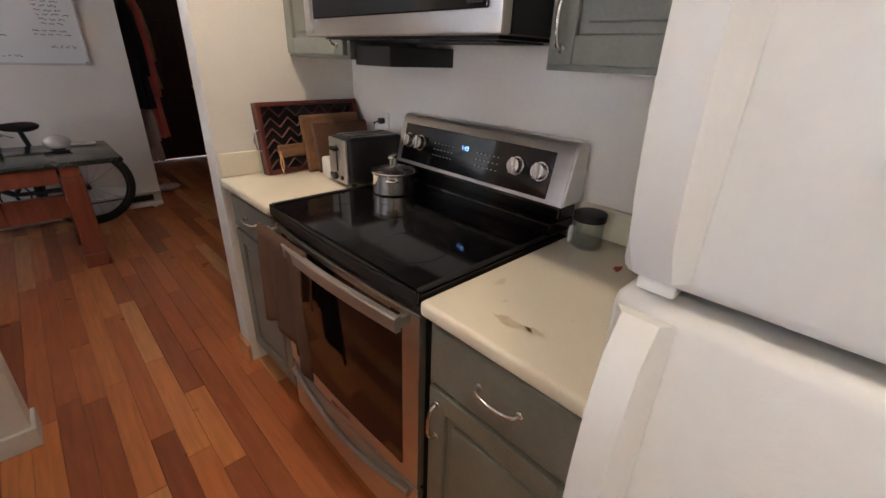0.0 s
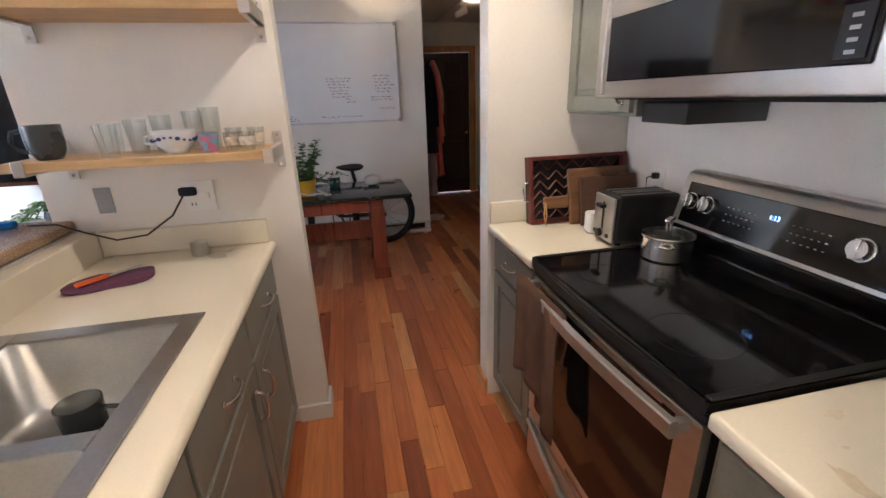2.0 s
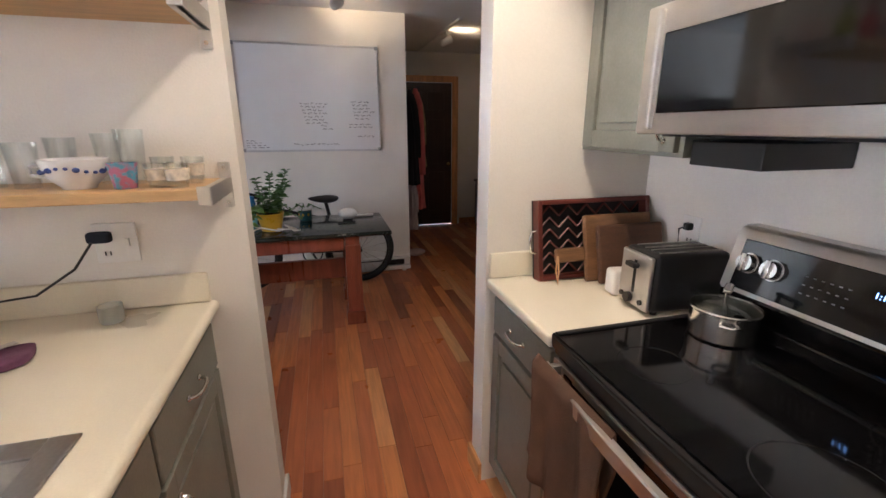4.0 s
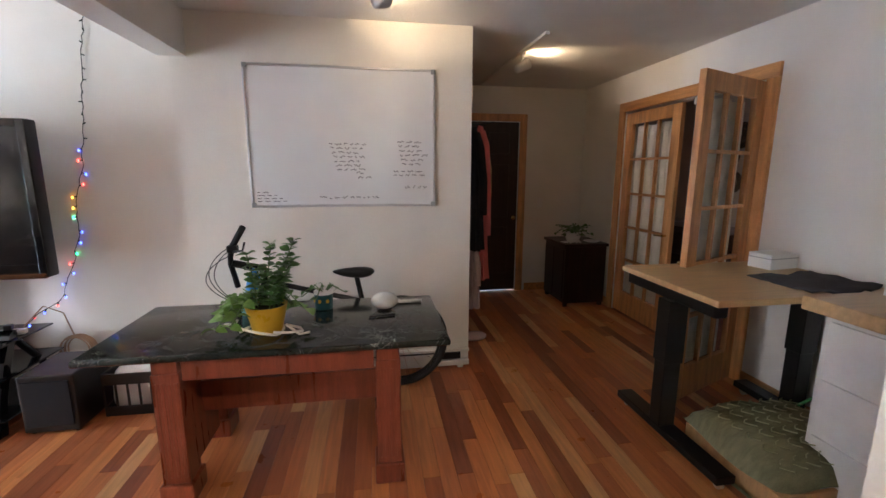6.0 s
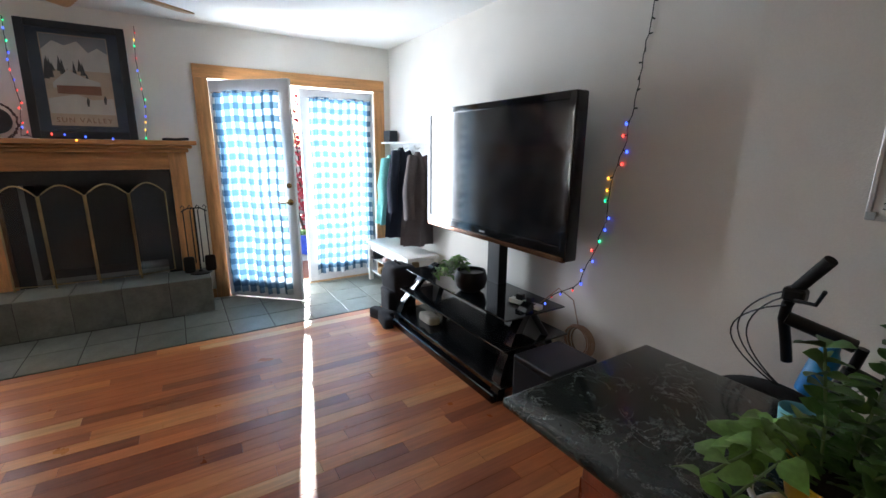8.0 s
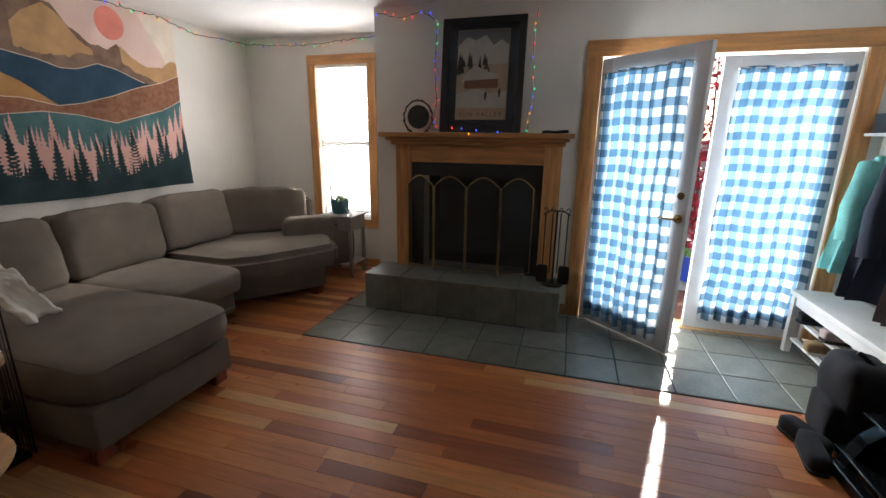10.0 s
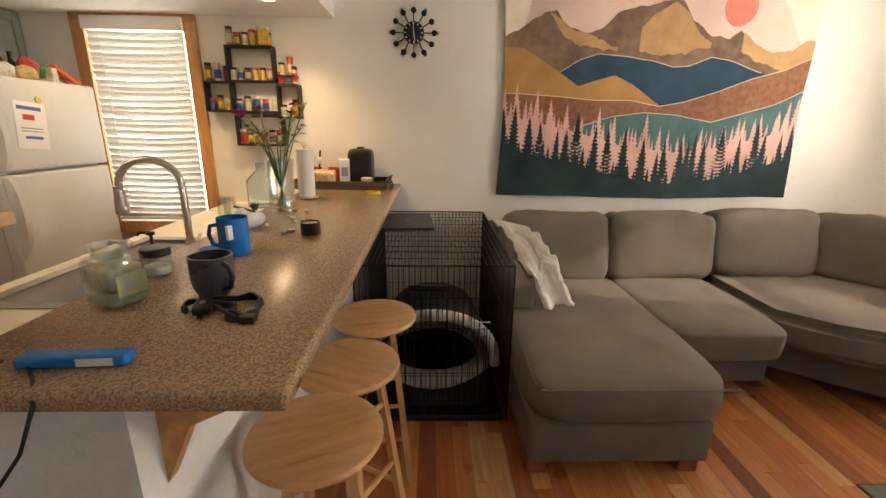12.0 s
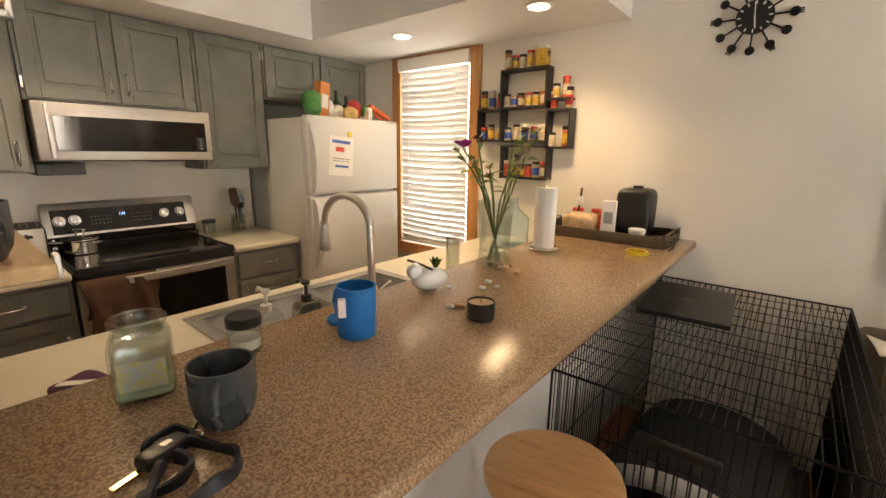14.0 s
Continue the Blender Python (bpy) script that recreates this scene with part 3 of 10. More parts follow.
LEAF_C = pose(XE + 0.03, 6.215, 0.01, 0, 0, -90)
LEAF_D = pose(XE - 0.03, 4.625, 0.01, 0, 0, 202)
lattice_leaf("door_4", "orange fir door with fifteen panes, closed", LEAF_C, 0.79, 2.03, False)
lattice_leaf("door_5", "orange fir door with fifteen panes, standing open", LEAF_D, 0.72, 2.03, True)
cu = thing("curtain", "cream sheer curtain behind the glazed fir door", "curtain", LEAF_C)
part("cloth", drape(0.55, 1.75, folds=6, seed=5, nx=48, nz=8), M_LACE, cu, smooth=60, m=pose(0.12, 0.05, 0.15))
cu = thing("curtain", "cream sheer curtain on the open fir door", "curtain", LEAF_D)
part("cloth", drape(0.50, 1.75, folds=6, seed=6, nx=48, nz=8), M_LACE, cu, smooth=60, m=pose(0.11, -0.05, 0.15))

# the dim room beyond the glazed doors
# plain mid grey, about half as pale as the other rooms' walls
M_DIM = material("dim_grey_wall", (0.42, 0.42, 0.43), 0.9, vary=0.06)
structure("wall_east_room", "grey walls of the dim room beyond", "wall", solid((4.3, 4.42, 3.9, 7.07, -0.1, 2.6), (XE + 0.14, 4.3, 3.9, 4.0, -0.1, 2.6), (XE + 0.14, 4.3, 6.95, 7.07, -0.1, 2.6)), M_DIM)
structure("ceiling_east_room", "white ceiling of the dim room", "ceiling", solid((XE + 0.14, 4.42, 3.9, 7.07, 2.45, 2.55)), M_CEIL)
structure("floor_east_room", "wooden floor of the dim room", "floor", solid((XE, 4.42, 3.9, 7.07, -0.1, 0.0)), M_MAHOG)
th = thing("dresser", "dark dresser in the room beyond the doors", "dresser")
part("body", solid((3.75, 4.28, 5.7, 6.75, 0.05, 0.84), bevel=0.006), M_DARKW, th)
for z in (0.10, 0.35, 0.60):
    part("drawer", solid((3.735, 3.75, 5.74, 6.71, z, z + 0.21), bevel=0.004), M_DARKW, th)
part("top", solid((3.72, 4.29, 5.67, 6.78, 0.842, 0.87), bevel=0.005), M_DARKW, th)
th = thing("candle", "lit orange candle in a glass on the dresser", "candle")
k = lathe(bmesh.new(), [(0.038, 0), (0.04, 0.004), (0.04, 0.085), (0.036, 0.085), (0.034, 0.06), (0.0001, 0.06)], (3.82, 6.02, 0.871))
part("glass_cup", k, material("candle_wax_glow", (0.9, 0.35, 0.16), 0.5, emission=(1.0, 0.35, 0.15), power=1.2), th, "glowing orange wax cup", smooth=40)
for i, (y, z, r) in enumerate(((6.30, 1.36, 0.12), (6.36, 1.64, 0.11), (6.24, 1.86, 0.14))):
    hat = thing("hat", "black brimmed hat hung on the wall", "hat", group="hats on the wall")
    k = bmesh.new()
    cyl(k, (4.299, y, z), (4.285, y, z), r, n=20)
    ball(k, (4.26, y, z), r * 0.62, (0.7, 1, 0.9), 16)
    part("brim_and_crown", k, M_BLACK, hat, smooth=50)
M_RING = material("faint_burner_print", (0.030, 0.030, 0.032), 0.15, vary=0.1, bump=0)

# ---- kitchen ----
def pull(parent, x, y, z, s, vertical=False, size=0.10):
    """An arched chrome pull on a face at x that looks along s."""
    bm = bmesh.new()
    pts = []
    for i in range(9):
        a = math.pi * i / 8
        u = -size / 2 * math.cos(a)
        d = x + s * (0.004 + 0.026 * math.sin(a) ** 0.6)
        pts.append((d, y, z + u) if vertical else (d, y + u, z))
    tube(bm, pts, 0.0048, 8)
    for u in (-size / 2, size / 2):
        c = (x, y, z + u) if vertical else (x, y + u, z)
        ball(bm, (c[0] + s * 0.004, c[1], c[2]), 0.009, (0.6, 1, 1), 10)
    return part("handle", bm, M_CHROME, parent, "chrome arched pull", smooth=50)


def front(parent, name, x, y0, y1, z0, z1, s, grip=None, frame_w=0.055):
    """A framed door or drawer front on a face at x that looks along s (+1 or -1)."""
    def b(x0, x1, *r):
        return (*sorted((x + s * x0, x + s * x1)), *r)
    f = frame_w if (z1 - z0) > 0.2 else 0.0
    if f:
        ob = part(name, solid(b(0, 0.019, y0, y0 + f, z0, z1), b(0, 0.019, y1 - f, y1, z0, z1), b(0, 0.019, y0 + f, y1 - f, z0, z0 + f), b(0, 0.019, y0 + f, y1 - f, z1 - f, z1), bevel=0.0025), M_CAB, parent)
        part("panel", solid(b(0, 0.008, y0 + f, y1 - f, z0 + f, z1 - f), b(0.0, 0.014, y0 + f + 0.022, y1 - f - 0.022, z0 + f + 0.022, z1 - f - 0.022), bevel=0.003), M_CAB, ob)
    else:
        ob = part(name, solid(b(0, 0.019, y0, y1, z0, z1), bevel=0.005), M_CAB, parent)
    if grip:
        pull(ob, x + s * 0.019, grip[0], grip[1], s, grip[2])
    return ob


def hinge(parent, x, y, z, s):
    part("hinge", solid((*sorted((x, x + s * 0.007)), y - 0.006, y + 0.006, z - 0.028, z + 0.028), bevel=0.002), M_CHROME, parent, "small chrome hinge")


XF = 0.832        # face of the east base cabinets
th = thing("base_cabinet", "grey painted base cabinet with drawer and door, beside the fridge", "cabinet", group="kitchen base cabinets")
part("body", solid((XF, XK - 0.002, 0.582, 1.021, 0.10, 0.874)), M_CAB, th)
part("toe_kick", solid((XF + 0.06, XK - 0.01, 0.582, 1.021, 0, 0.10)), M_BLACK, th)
front(th, "drawer", XF, 0.600, 1.004, 0.70, 0.855, -1, (0.802, 0.785, False))
front(th, "door", XF, 0.600, 1.004, 0.125, 0.685, -1, (0.974, 0.60, True))
th = thing("base_cabinet", "grey painted base cabinet with drawer and door, at the wall end", "cabinet", group="kitchen base cabinets")
part("body", solid((XF, XK - 0.002, 1.793, 2.255, 0.10, 0.874)), M_CAB, th)
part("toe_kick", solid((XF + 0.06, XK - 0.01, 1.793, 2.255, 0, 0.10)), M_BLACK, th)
front(th, "drawer", XF, 1.812, 2.225, 0.72, 0.855, -1, (2.02, 0.79, False))
front(th, "door", XF, 1.812, 2.225, 0.125, 0.705, -1, (1.842, 0.55, True))


def worktop(name, label, b, splash):
    th = thing(name, label, "worktop")
    part("slab", solid(b, bevel=0.012, seg=3), M_CTR, th, smooth=40)
    for s in splash:
        part("backsplash", solid(s, bevel=0.006), M_CTR, th, smooth=40)
    return th


worktop("worktop", "cream laminate worktop with brown stains beside the fridge", (0.792, XK - 0.001, 0.580, 1.023, 0.876, 0.915), [(XK - 0.021, XK - 0.001, 0.580, 1.023, 0.916, 1.01)])
worktop("worktop", "cream laminate worktop under the trays and toaster", (0.792, XK - 0.001, 1.791, 2.258, 0.876, 0.915), [(XK - 0.021, XK - 0.001, 1.791, 2.236, 0.916, 1.01), (0.80, XK - 0.001, 2.238, 2.258, 0.916, 1.01)])
M_STAIN = material("brown_food_stain", (0.34, 0.20, 0.07), 0.4, vary=0.3, bump=0.02)

# range
R0, R1 = 1.029, 1.785
th = thing("kitchen_range", "stainless electric range with a black glass cooktop, towel on its door", "stove")
part("body", solid((0.826, XK - 0.03, R0 + 0.003, R1 - 0.003, 0.06, 0.895)), M_BLACK, th)
def bowed(x0, x1, y0, y1, z0, z1, bow, n=14):
    """A slab whose front edge, at x0, swells outwards in the middle."""
    bm = bmesh.new()
    ys = [y0 + (y1 - y0) * i / n for i in range(n + 1)]
    xs = [x0 - bow * (1 - (2 * i / n - 1) ** 2) for i in range(n + 1)]
    low = [bm.verts.new((x, y, z0)) for x, y in zip(xs, ys)] + [bm.verts.new((x1, y1, z0)), bm.verts.new((x1, y0, z0))]
    top = [bm.verts.new((v.co.x, v.co.y, z1)) for v in low]
    k = len(low)
    for i in range(k):
        bm.faces.new((low[i], low[(i + 1) % k], top[(i + 1) % k], top[i]))
    bm.faces.new(top)
    bm.faces.new(list(reversed(low)))
    bmesh.ops.recalc_face_normals(bm, faces=bm.faces)
    bmesh.ops.bevel(bm, geom=[e for e in bm.edges if abs(e.verts[0].co.z - e.verts[1].co.z) < 1e-6], offset=min(0.005, (z1 - z0) * 0.3), segments=2, affect="EDGES")
    return bm


part("cooktop", bowed(0.802, 1.33, R0, R1, 0.897, 0.925, 0.018), M_BLACKG, th, "black ceramic glass cooktop", smooth=40)
part("cooktop_rim", bowed(0.796, 0.80, R0, R1, 0.893, 0.929, 0.020), M_BLACK, th, smooth=40)
for y in (R0, R1 - 0.016):
    part("cooktop_rim", solid((0.804, 1.325, y, y + 0.016, 0.9252, 0.930), bevel=0.002), M_BLACK, th)
part("front_band", bowed(0.806, 0.826, R0 + 0.004, R1 - 0.004, 0.866, 0.8925, 0.012), M_BLACK, th, "black vent band over the door", smooth=40)
rear = bmesh.new()
for zs in ((1.285, 1.41, 0.925, 0.965), (1.325, 1.41, 0.965, 1.004)):
    box(rear, zs[0], zs[1], R0 + 0.002, R1 - 0.002, zs[2], zs[3], 0.006)
part("rear_ledge", rear, M_BLACKG, th)
cp = bmesh.new()
prof = [(1.322, 1.005), (1.362, 1.168), (1.376, 1.184), (1.43, 1.184), (1.437, 1.005)]
for y in (R0 - 0.004, R1 + 0.004):
    cp.faces.new([cp.verts.new((x, y, z)) for x, z in prof])
cp.verts.ensure_lookup_table()
for i in range(5):
    cp.faces.new((cp.verts[i], cp.verts[(i + 1) % 5], cp.verts[5 + (i + 1) % 5], cp.verts[5 + i]))
bmesh.ops.recalc_face_normals(cp, faces=cp.faces)
bmesh.ops.bevel(cp, geom=cp.edges[:], offset=0.006, segments=2, affect="EDGES")
console = part("console", cp, M_STEEL, th, "stainless control console", smooth=40)
SL = Matrix.Translation((1.3215, 0, 1.005)) @ Matrix.Rotation(math.atan2(0.040, 0.163), 4, "Y")
part("control_panel", solid((-0.0035, 0.004, R0 + 0.055, R1 - 0.030, 0.014, 0.150), bevel=0.002), M_BLACKG, console, "black glass control panel", m=SL)
M_KNOB = material("knob_steel", (0.68, 0.67, 0.65), 0.25, 1.0, vary=0.06, bump=0.02)
for y in (1.120, 1.208, 1.655, 1.722):
    k = bmesh.new()
    cyl(k, (-0.003, y, 0.088), (-0.008, y, 0.088), 0.029, 0.028, 28)
    cyl(k, (-0.008, y, 0.088), (-0.026, y, 0.088), 0.025, 0.022, 28)
    box(k, -0.034, -0.022, y - 0.007, y + 0.007, 0.064, 0.112, 0.002)
    part("knob", k, M_KNOB, console, "brushed steel knob", smooth=40, m=SL)
M_LED = material("clock_digits", (0.2, 0.4, 0.9), 0.5, emission=(0.25, 0.5, 1.0), power=1.5)
txt = bpy.data.curves.new("digits", "FONT")
txt.body, txt.size, txt.align_x = "1:13", 0.019, "CENTER"
dig = bpy.data.meshes.new_from_object(new("tmp", txt))
bpy.data.objects.remove(bpy.data.objects["tmp"])
dig.materials.append(M_LED)
ob = new("clock_digits", dig)
ob.parent = console
ob.matrix_local = SL @ Matrix.Translation((-0.0042, 1.43, 0.098)) @ Matrix(((0, 0, -1, 0), (-1, 0, 0, 0), (0, 1, 0, 0), (0, 0, 0, 1)))
M_PRINT = material("grey_print", (0.32, 0.33, 0.34), 0.5)
for i in range(3):
    for j in range(6):
        part("marking", solid((-0.0043, -0.0036, 1.37 - 0.018 * j, 1.377 - 0.018 * j, 0.056 + 0.021 * i, 0.059 + 0.021 * i)), M_PRINT, console, m=SL)
        part("marking", solid((-0.0043, -0.0036, 1.575 - 0.018 * j, 1.582 - 0.018 * j, 0.056 + 0.021 * i, 0.059 + 0.021 * i)), M_PRINT, console, m=SL)
door = part("oven_door", bowed(0.804, 0.825, R0 + 0.004, R1 - 0.004, 0.30, 0.862, 0.012), M_STEEL, th, "stainless oven door with dark window")
part("window", bowed(0.7995, 0.8035, R0 + 0.062, R1 - 0.062, 0.352, 0.845, 0.0095), M_BLACKG, door, "dark oven glass")
k = bmesh.new()
pts = [(0.764 - 0.020 * math.sin(math.pi * i / 10), R0 + 0.03 + (R1 - R0 - 0.06) * i / 10, 0.845) for i in range(11)]
rings = [[k.verts.new((x + dx, y, z + dz)) for dx, dz in ((-0.009, -0.016), (-0.005, -0.020), (0.008, -0.020), (0.008, 0.020), (-0.005, 0.020), (-0.009, 0.016))] for x, y, z in pts]
for a, b in zip(rings, rings[1:]):
    for i in range(6):
        k.faces.new((a[i], a[(i + 1) % 6], b[(i + 1) % 6], b[i]))
k.faces.new(rings[0])
k.faces.new(rings[-1])
bmesh.ops.recalc_face_normals(k, faces=k.faces)
box(k, 0.764, 0.806, R0 + 0.03, R0 + 0.05, 0.832, 0.858, 0.003)
box(k, 0.764, 0.806, R1 - 0.05, R1 - 0.03, 0.832, 0.858, 0.003)
part("door_handle", k, M_STEEL, door, "long bowed steel handle", smooth=30)
dr = part("drawer", bowed(0.806, 0.825, R0 + 0.004, R1 - 0.004, 0.075, 0.288, 0.012), M_STEEL, th, "stainless storage drawer")
k = bmesh.new()
tube(k, [(0.794 - 0.012 * math.sin(math.pi * i / 12), R0 + 0.03 + (R1 - R0 - 0.06) * i / 12, 0.27 - 0.06 * math.sin(math.pi * i / 12)) for i in range(13)], 0.011, 8)
part("drawer_lip", k, M_STEEL, dr, "curved steel drawer lip", smooth=50)
part("nameplate", solid((0.7885, 0.7925, 1.35, 1.46, 0.318, 0.330)), M_CHROME, door)
for y in (R0 + 0.04, R1 - 0.04):
    part("foot", solid((0.84, 0.88, y - 0.02, y + 0.02, 0, 0.06)), M_BLACK, th)
for c, r in (((0.945, 1.23), 0.10), ((0.945, 1.59), 0.08), ((1.19, 1.23), 0.08), ((1.19, 1.59), 0.10)):
    k = bmesh.new()
    bmesh.ops.create_circle(k, cap_ends=False, segments=40, radius=r, matrix=Matrix.Translation((*c, 0.9256)))
    o = [v for v in k.verts]
    ext = bmesh.ops.extrude_edge_only(k, edges=k.edges[:])
    for v in [g for g in ext["geom"] if isinstance(g, bmesh.types.BMVert)]:
        v.co.x, v.co.y = c[0] + (v.co.x - c[0]) * 0.97, c[1] + (v.co.y - c[1]) * 0.97
    part("burner_ring", k, M_RING, th)

# towel over the oven handle
M_TOWEL = material("brown_terry_cloth", (0.125, 0.066, 0.042), 1.0, vary=0.25, scale=10, fine=350, bump=0.8)
bm = bmesh.new()
NY, NZ = 26, 16
grid = []
for k in range(2 * NZ + 1):
    row = []
    t = k / NZ - 1           # -1 back hem ... 0 top ... 1 front hem
    for i in range(NY + 1):
        u = i / NY
        y = 1.462 + 0.305 * u
        drop = abs(t) * (0.20 if t < 0 else 0.285 + 0.15 * (1 - u) ** 1.6 + 0.02 * math.sin(9 * u))
        x = 0.750 - 0.022 * t * (1 if abs(t) > 0.12 else abs(t) / 0.12) * 0.9 - (0.010 if t > 0 else -0.006)
        x += 0.011 * math.sin(19 * u + 2 * t) * abs(t) ** 0.6 - 0.012 * math.sin(7 * u + 1 + 2 * t) * max(t, 0)
        row.append(bm.verts.new((x, y + 0.012 * math.sin(5 * t + 8 * u), 0.878 - drop + (0.0 if abs(t) > 0.1 else 0.0))))
    grid.append(row)
for a, b in zip(grid, grid[1:]):
    for i in range(NY):
        bm.faces.new((a[i], a[i + 1], b[i + 1], b[i]))
tw = thing("towel", "brown terry towel draped over the oven handle", "towel", None, bm, M_TOWEL, smooth=80)
sol = tw.modifiers.new("thick", "SOLIDIFY")
sol.thickness = 0.004

# microwave
th = thing("microwave", "low-profile stainless microwave with dark glass, over the range", "microwave")
part("body", solid((1.02, XK - 0.002, R0 - 0.012, R1 + 0.012, 1.432, 1.700)), M_BLACK, th)
d = part("door", solid((0.985, 1.018, R0 - 0.012, R1 + 0.012, 1.43, 1.702), bevel=0.006), M_STEEL, th, "stainless microwave door", smooth=40)
part("glass", solid((0.979, 0.9845, R0 + 0.02, R1 - 0.055, 1.475, 1.640), bevel=0.003), M_BLACKG, d, "black glass front")
part("button_strip", solid((0.9765, 0.9788, R0 + 0.03, R0 + 0.075, 1.485, 1.56)), M_BLACK, d)
for i in range(4):
    part("button", solid((0.9755, 0.9768, R0 + 0.045, R0 + 0.060, 1.491 + 0.017 * i, 1.497 + 0.017 * i)), M_PRINT, d)
k = bmesh.new()
box(k, 0.972, 0.990, R1 - 0.045, R1 - 0.03, 1.44, 1.69, 0.004)
part("edge_trim", k, M_STEEL, d)
part("underside_vent", solid((1.03, 1.40, R0 + 0.03, R1 - 0.03, 1.424, 1.431)), M_BLACKM, th)
for i in range(9):
    part("vent_slat", solid((1.05 + 0.02 * i, 1.058 + 0.02 * i, R0 + 0.05, 1.33, 1.419, 1.4235)), M_BLACKM, th)
th = thing("under_cabinet_panel", "black metal panel under the wall cabinet", "panel", None, solid((1.16, XK - 0.002, 1.60, 1.795, 1.352, 1.412), bevel=0.003), M_BLACK)


# wall cabinets
def wall_cabinet(label, y0, y1, z0, z1, doors, x=1.145):
    th = thing("wall_cabinet", label, "cabinet", group="kitchen wall cabinets")
    part("body", solid((x, XK - 0.002, y0, y1, z0, z1)), M_CAB, th)
    for a, b, g, h in doors:
        d = front(th, "door", x, a, b, z0 + 0.012, z1 - 0.012, -1, g)
        for z in (z0 + 0.08, z1 - 0.08):
            hinge(d, x - 0.004, h, z, -1)
    return th


wall_cabinet("grey painted wall cabinet at the wall end, closed", 1.803, 2.258, 1.368, 2.186, [(1.818, 2.235, (1.853, 1.46, True), 2.242)])
wall_cabinet("grey painted two-door wall cabinet over the microwave", 1.019, 1.797, 1.715, 2.186, [(1.034, 1.402, (1.37, 1.83, True), 1.027), (1.414, 1.783, (1.445, 1.83, True), 1.790)])
wall_cabinet("grey painted wall cabinet between microwave and fridge", 0.580, 1.013, 1.368, 2.186, [(0.595, 0.998, (0.968, 1.46, True), 0.587)])
wall_cabinet("grey painted two-door cabinet above the fridge", -0.332, 0.574, 1.83, 2.186, [(-0.318, 0.112, (0.08, 1.90, True), -0.325), (0.125, 0.560, (0.16, 1.90, True), 0.567)])
structure("trim_cabinet_side", "grey painted filler strip beside the fridge", "trim", solid((1.40, XK - 0.004, 0.575, 0.5795, 0.9, 1.368)), M_CAB)

# fridge
th = thing("fridge", "white top-freezer fridge with textured doors and papers", "fridge")
part("body", solid((0.725, XK - 0.03, -0.210, 0.568, 0.03, 1.70), bevel=0.01), M_WHITEF, th, smooth=40)
for nm, z0, z1 in (("freezer_door", 1.208, 1.712), ("fridge_door", 0.07, 1.193)):
    d = part(nm, solid((0.650, 0.720, -0.217, 0.575, z0, z1), bevel=0.016, seg=3), M_WHITEF, th, smooth=40)
    hb = bmesh.new()
    za, zb = (1.222, 1.66) if z0 > 1 else (0.72, 1.180)
    pts = []
    for i in range(13):
        u = i / 12
        z = za + (zb - za) * u
        out = 0.012 + 0.040 * (math.sin(math.pi * min(1, (1 - u if z0 < 1 else u) * 1.15)) ** 0.5 if 0 < (1 - u if z0 < 1 else u) * 1.15 < 1 else 0)
        pts.append((z, out))
    for (z, o), (z2, o2) in zip(pts, pts[1:]):
        vs = [hb.verts.new(c) for c in ((0.6485, 0.512, z), (0.6485, 0.566, z), (0.6485, 0.566, z2), (0.6485, 0.512, z2), (0.6485 - o, 0.522, z), (0.6485 - o, 0.556, z), (0.6485 - o2, 0.556, z2), (0.6485 - o2, 0.522, z2))]
        for q in ((4, 5, 6, 7), (0, 4, 7, 3), (1, 2, 6, 5)):
            hb.faces.new([vs[i] for i in q])
    for v0 in (pts[0], pts[-1]):
        vs = [hb.verts.new(c) for c in ((0.6485, 0.512, v0[0]), (0.6485, 0.566, v0[0]), (0.6485 - v0[1], 0.556, v0[0]), (0.6485 - v0[1], 0.522, v0[0]))]
        hb.faces.new(vs)
    bmesh.ops.remove_doubles(hb, verts=hb.verts, dist=0.0004)
    part("handle", hb, M_WHITEF, d, "white moulded handle", smooth=50)
part("hinge", solid((0.665, 0.715, 0.525, 0.560, 1.1935, 1.2075), bevel=0.003), M_WHITE, th)
part("kick_plate", solid((0.685, 0.725, -0.205, 0.563, 0.0, 0.065)), M_WHITE, th)
M_PAPER = material("white_paper", (0.82, 0.82, 0.80), 0.8, vary=0.03, bump=0.02)
M_INK = material("dark_ink", (0.03, 0.03, 0.05), 0.7)
M_BLUEINK = material("blue_print", (0.06, 0.12, 0.45), 0.7)
M_REDINK = material("red_print", (0.6, 0.06, 0.04), 0.7)
pp = thing("paper", "white printed sheet with a red car held on the freezer door", "paper", pose(0.6465, 0.32, 1.455, 0, 0, 0))
part("sheet", solid((0, 0.001, -0.10, 0.10, -0.13, 0.13)), M_PAPER, pp, m=pose(0, 0, 0, 5, 0, 0))
for nm, b, mt in (("print", (-0.0012, -0.0002, -0.07, 0.08, 0.085, 0.105), M_BLUEINK), ("print", (-0.0012, -0.0002, -0.02, 0.05, 0.03, 0.06), M_REDINK),
                  ("print", (-0.0012, -0.0002, -0.07, 0.07, -0.02, -0.013), M_PRINT), ("print", (-0.0012, -0.0002, -0.07, 0.07, -0.035, -0.03), M_PRINT), ("print", (-0.0012, -0.0002, -0.06, 0.05, -0.075, -0.06), M_BLUEINK)):
    part(nm, solid(b), mt, pp, m=pose(0, 0, 0, 5, 0, 0))
mg = thing("magnet", "small round yellow magnet on the freezer door", "magnet")
part("disc", cyl(bmesh.new(), (0.6495, 0.245, 1.60), (0.642, 0.245, 1.60), 0.018, n=16), material("yellow_magnet", (0.75, 0.62, 0.1), 0.5), mg)

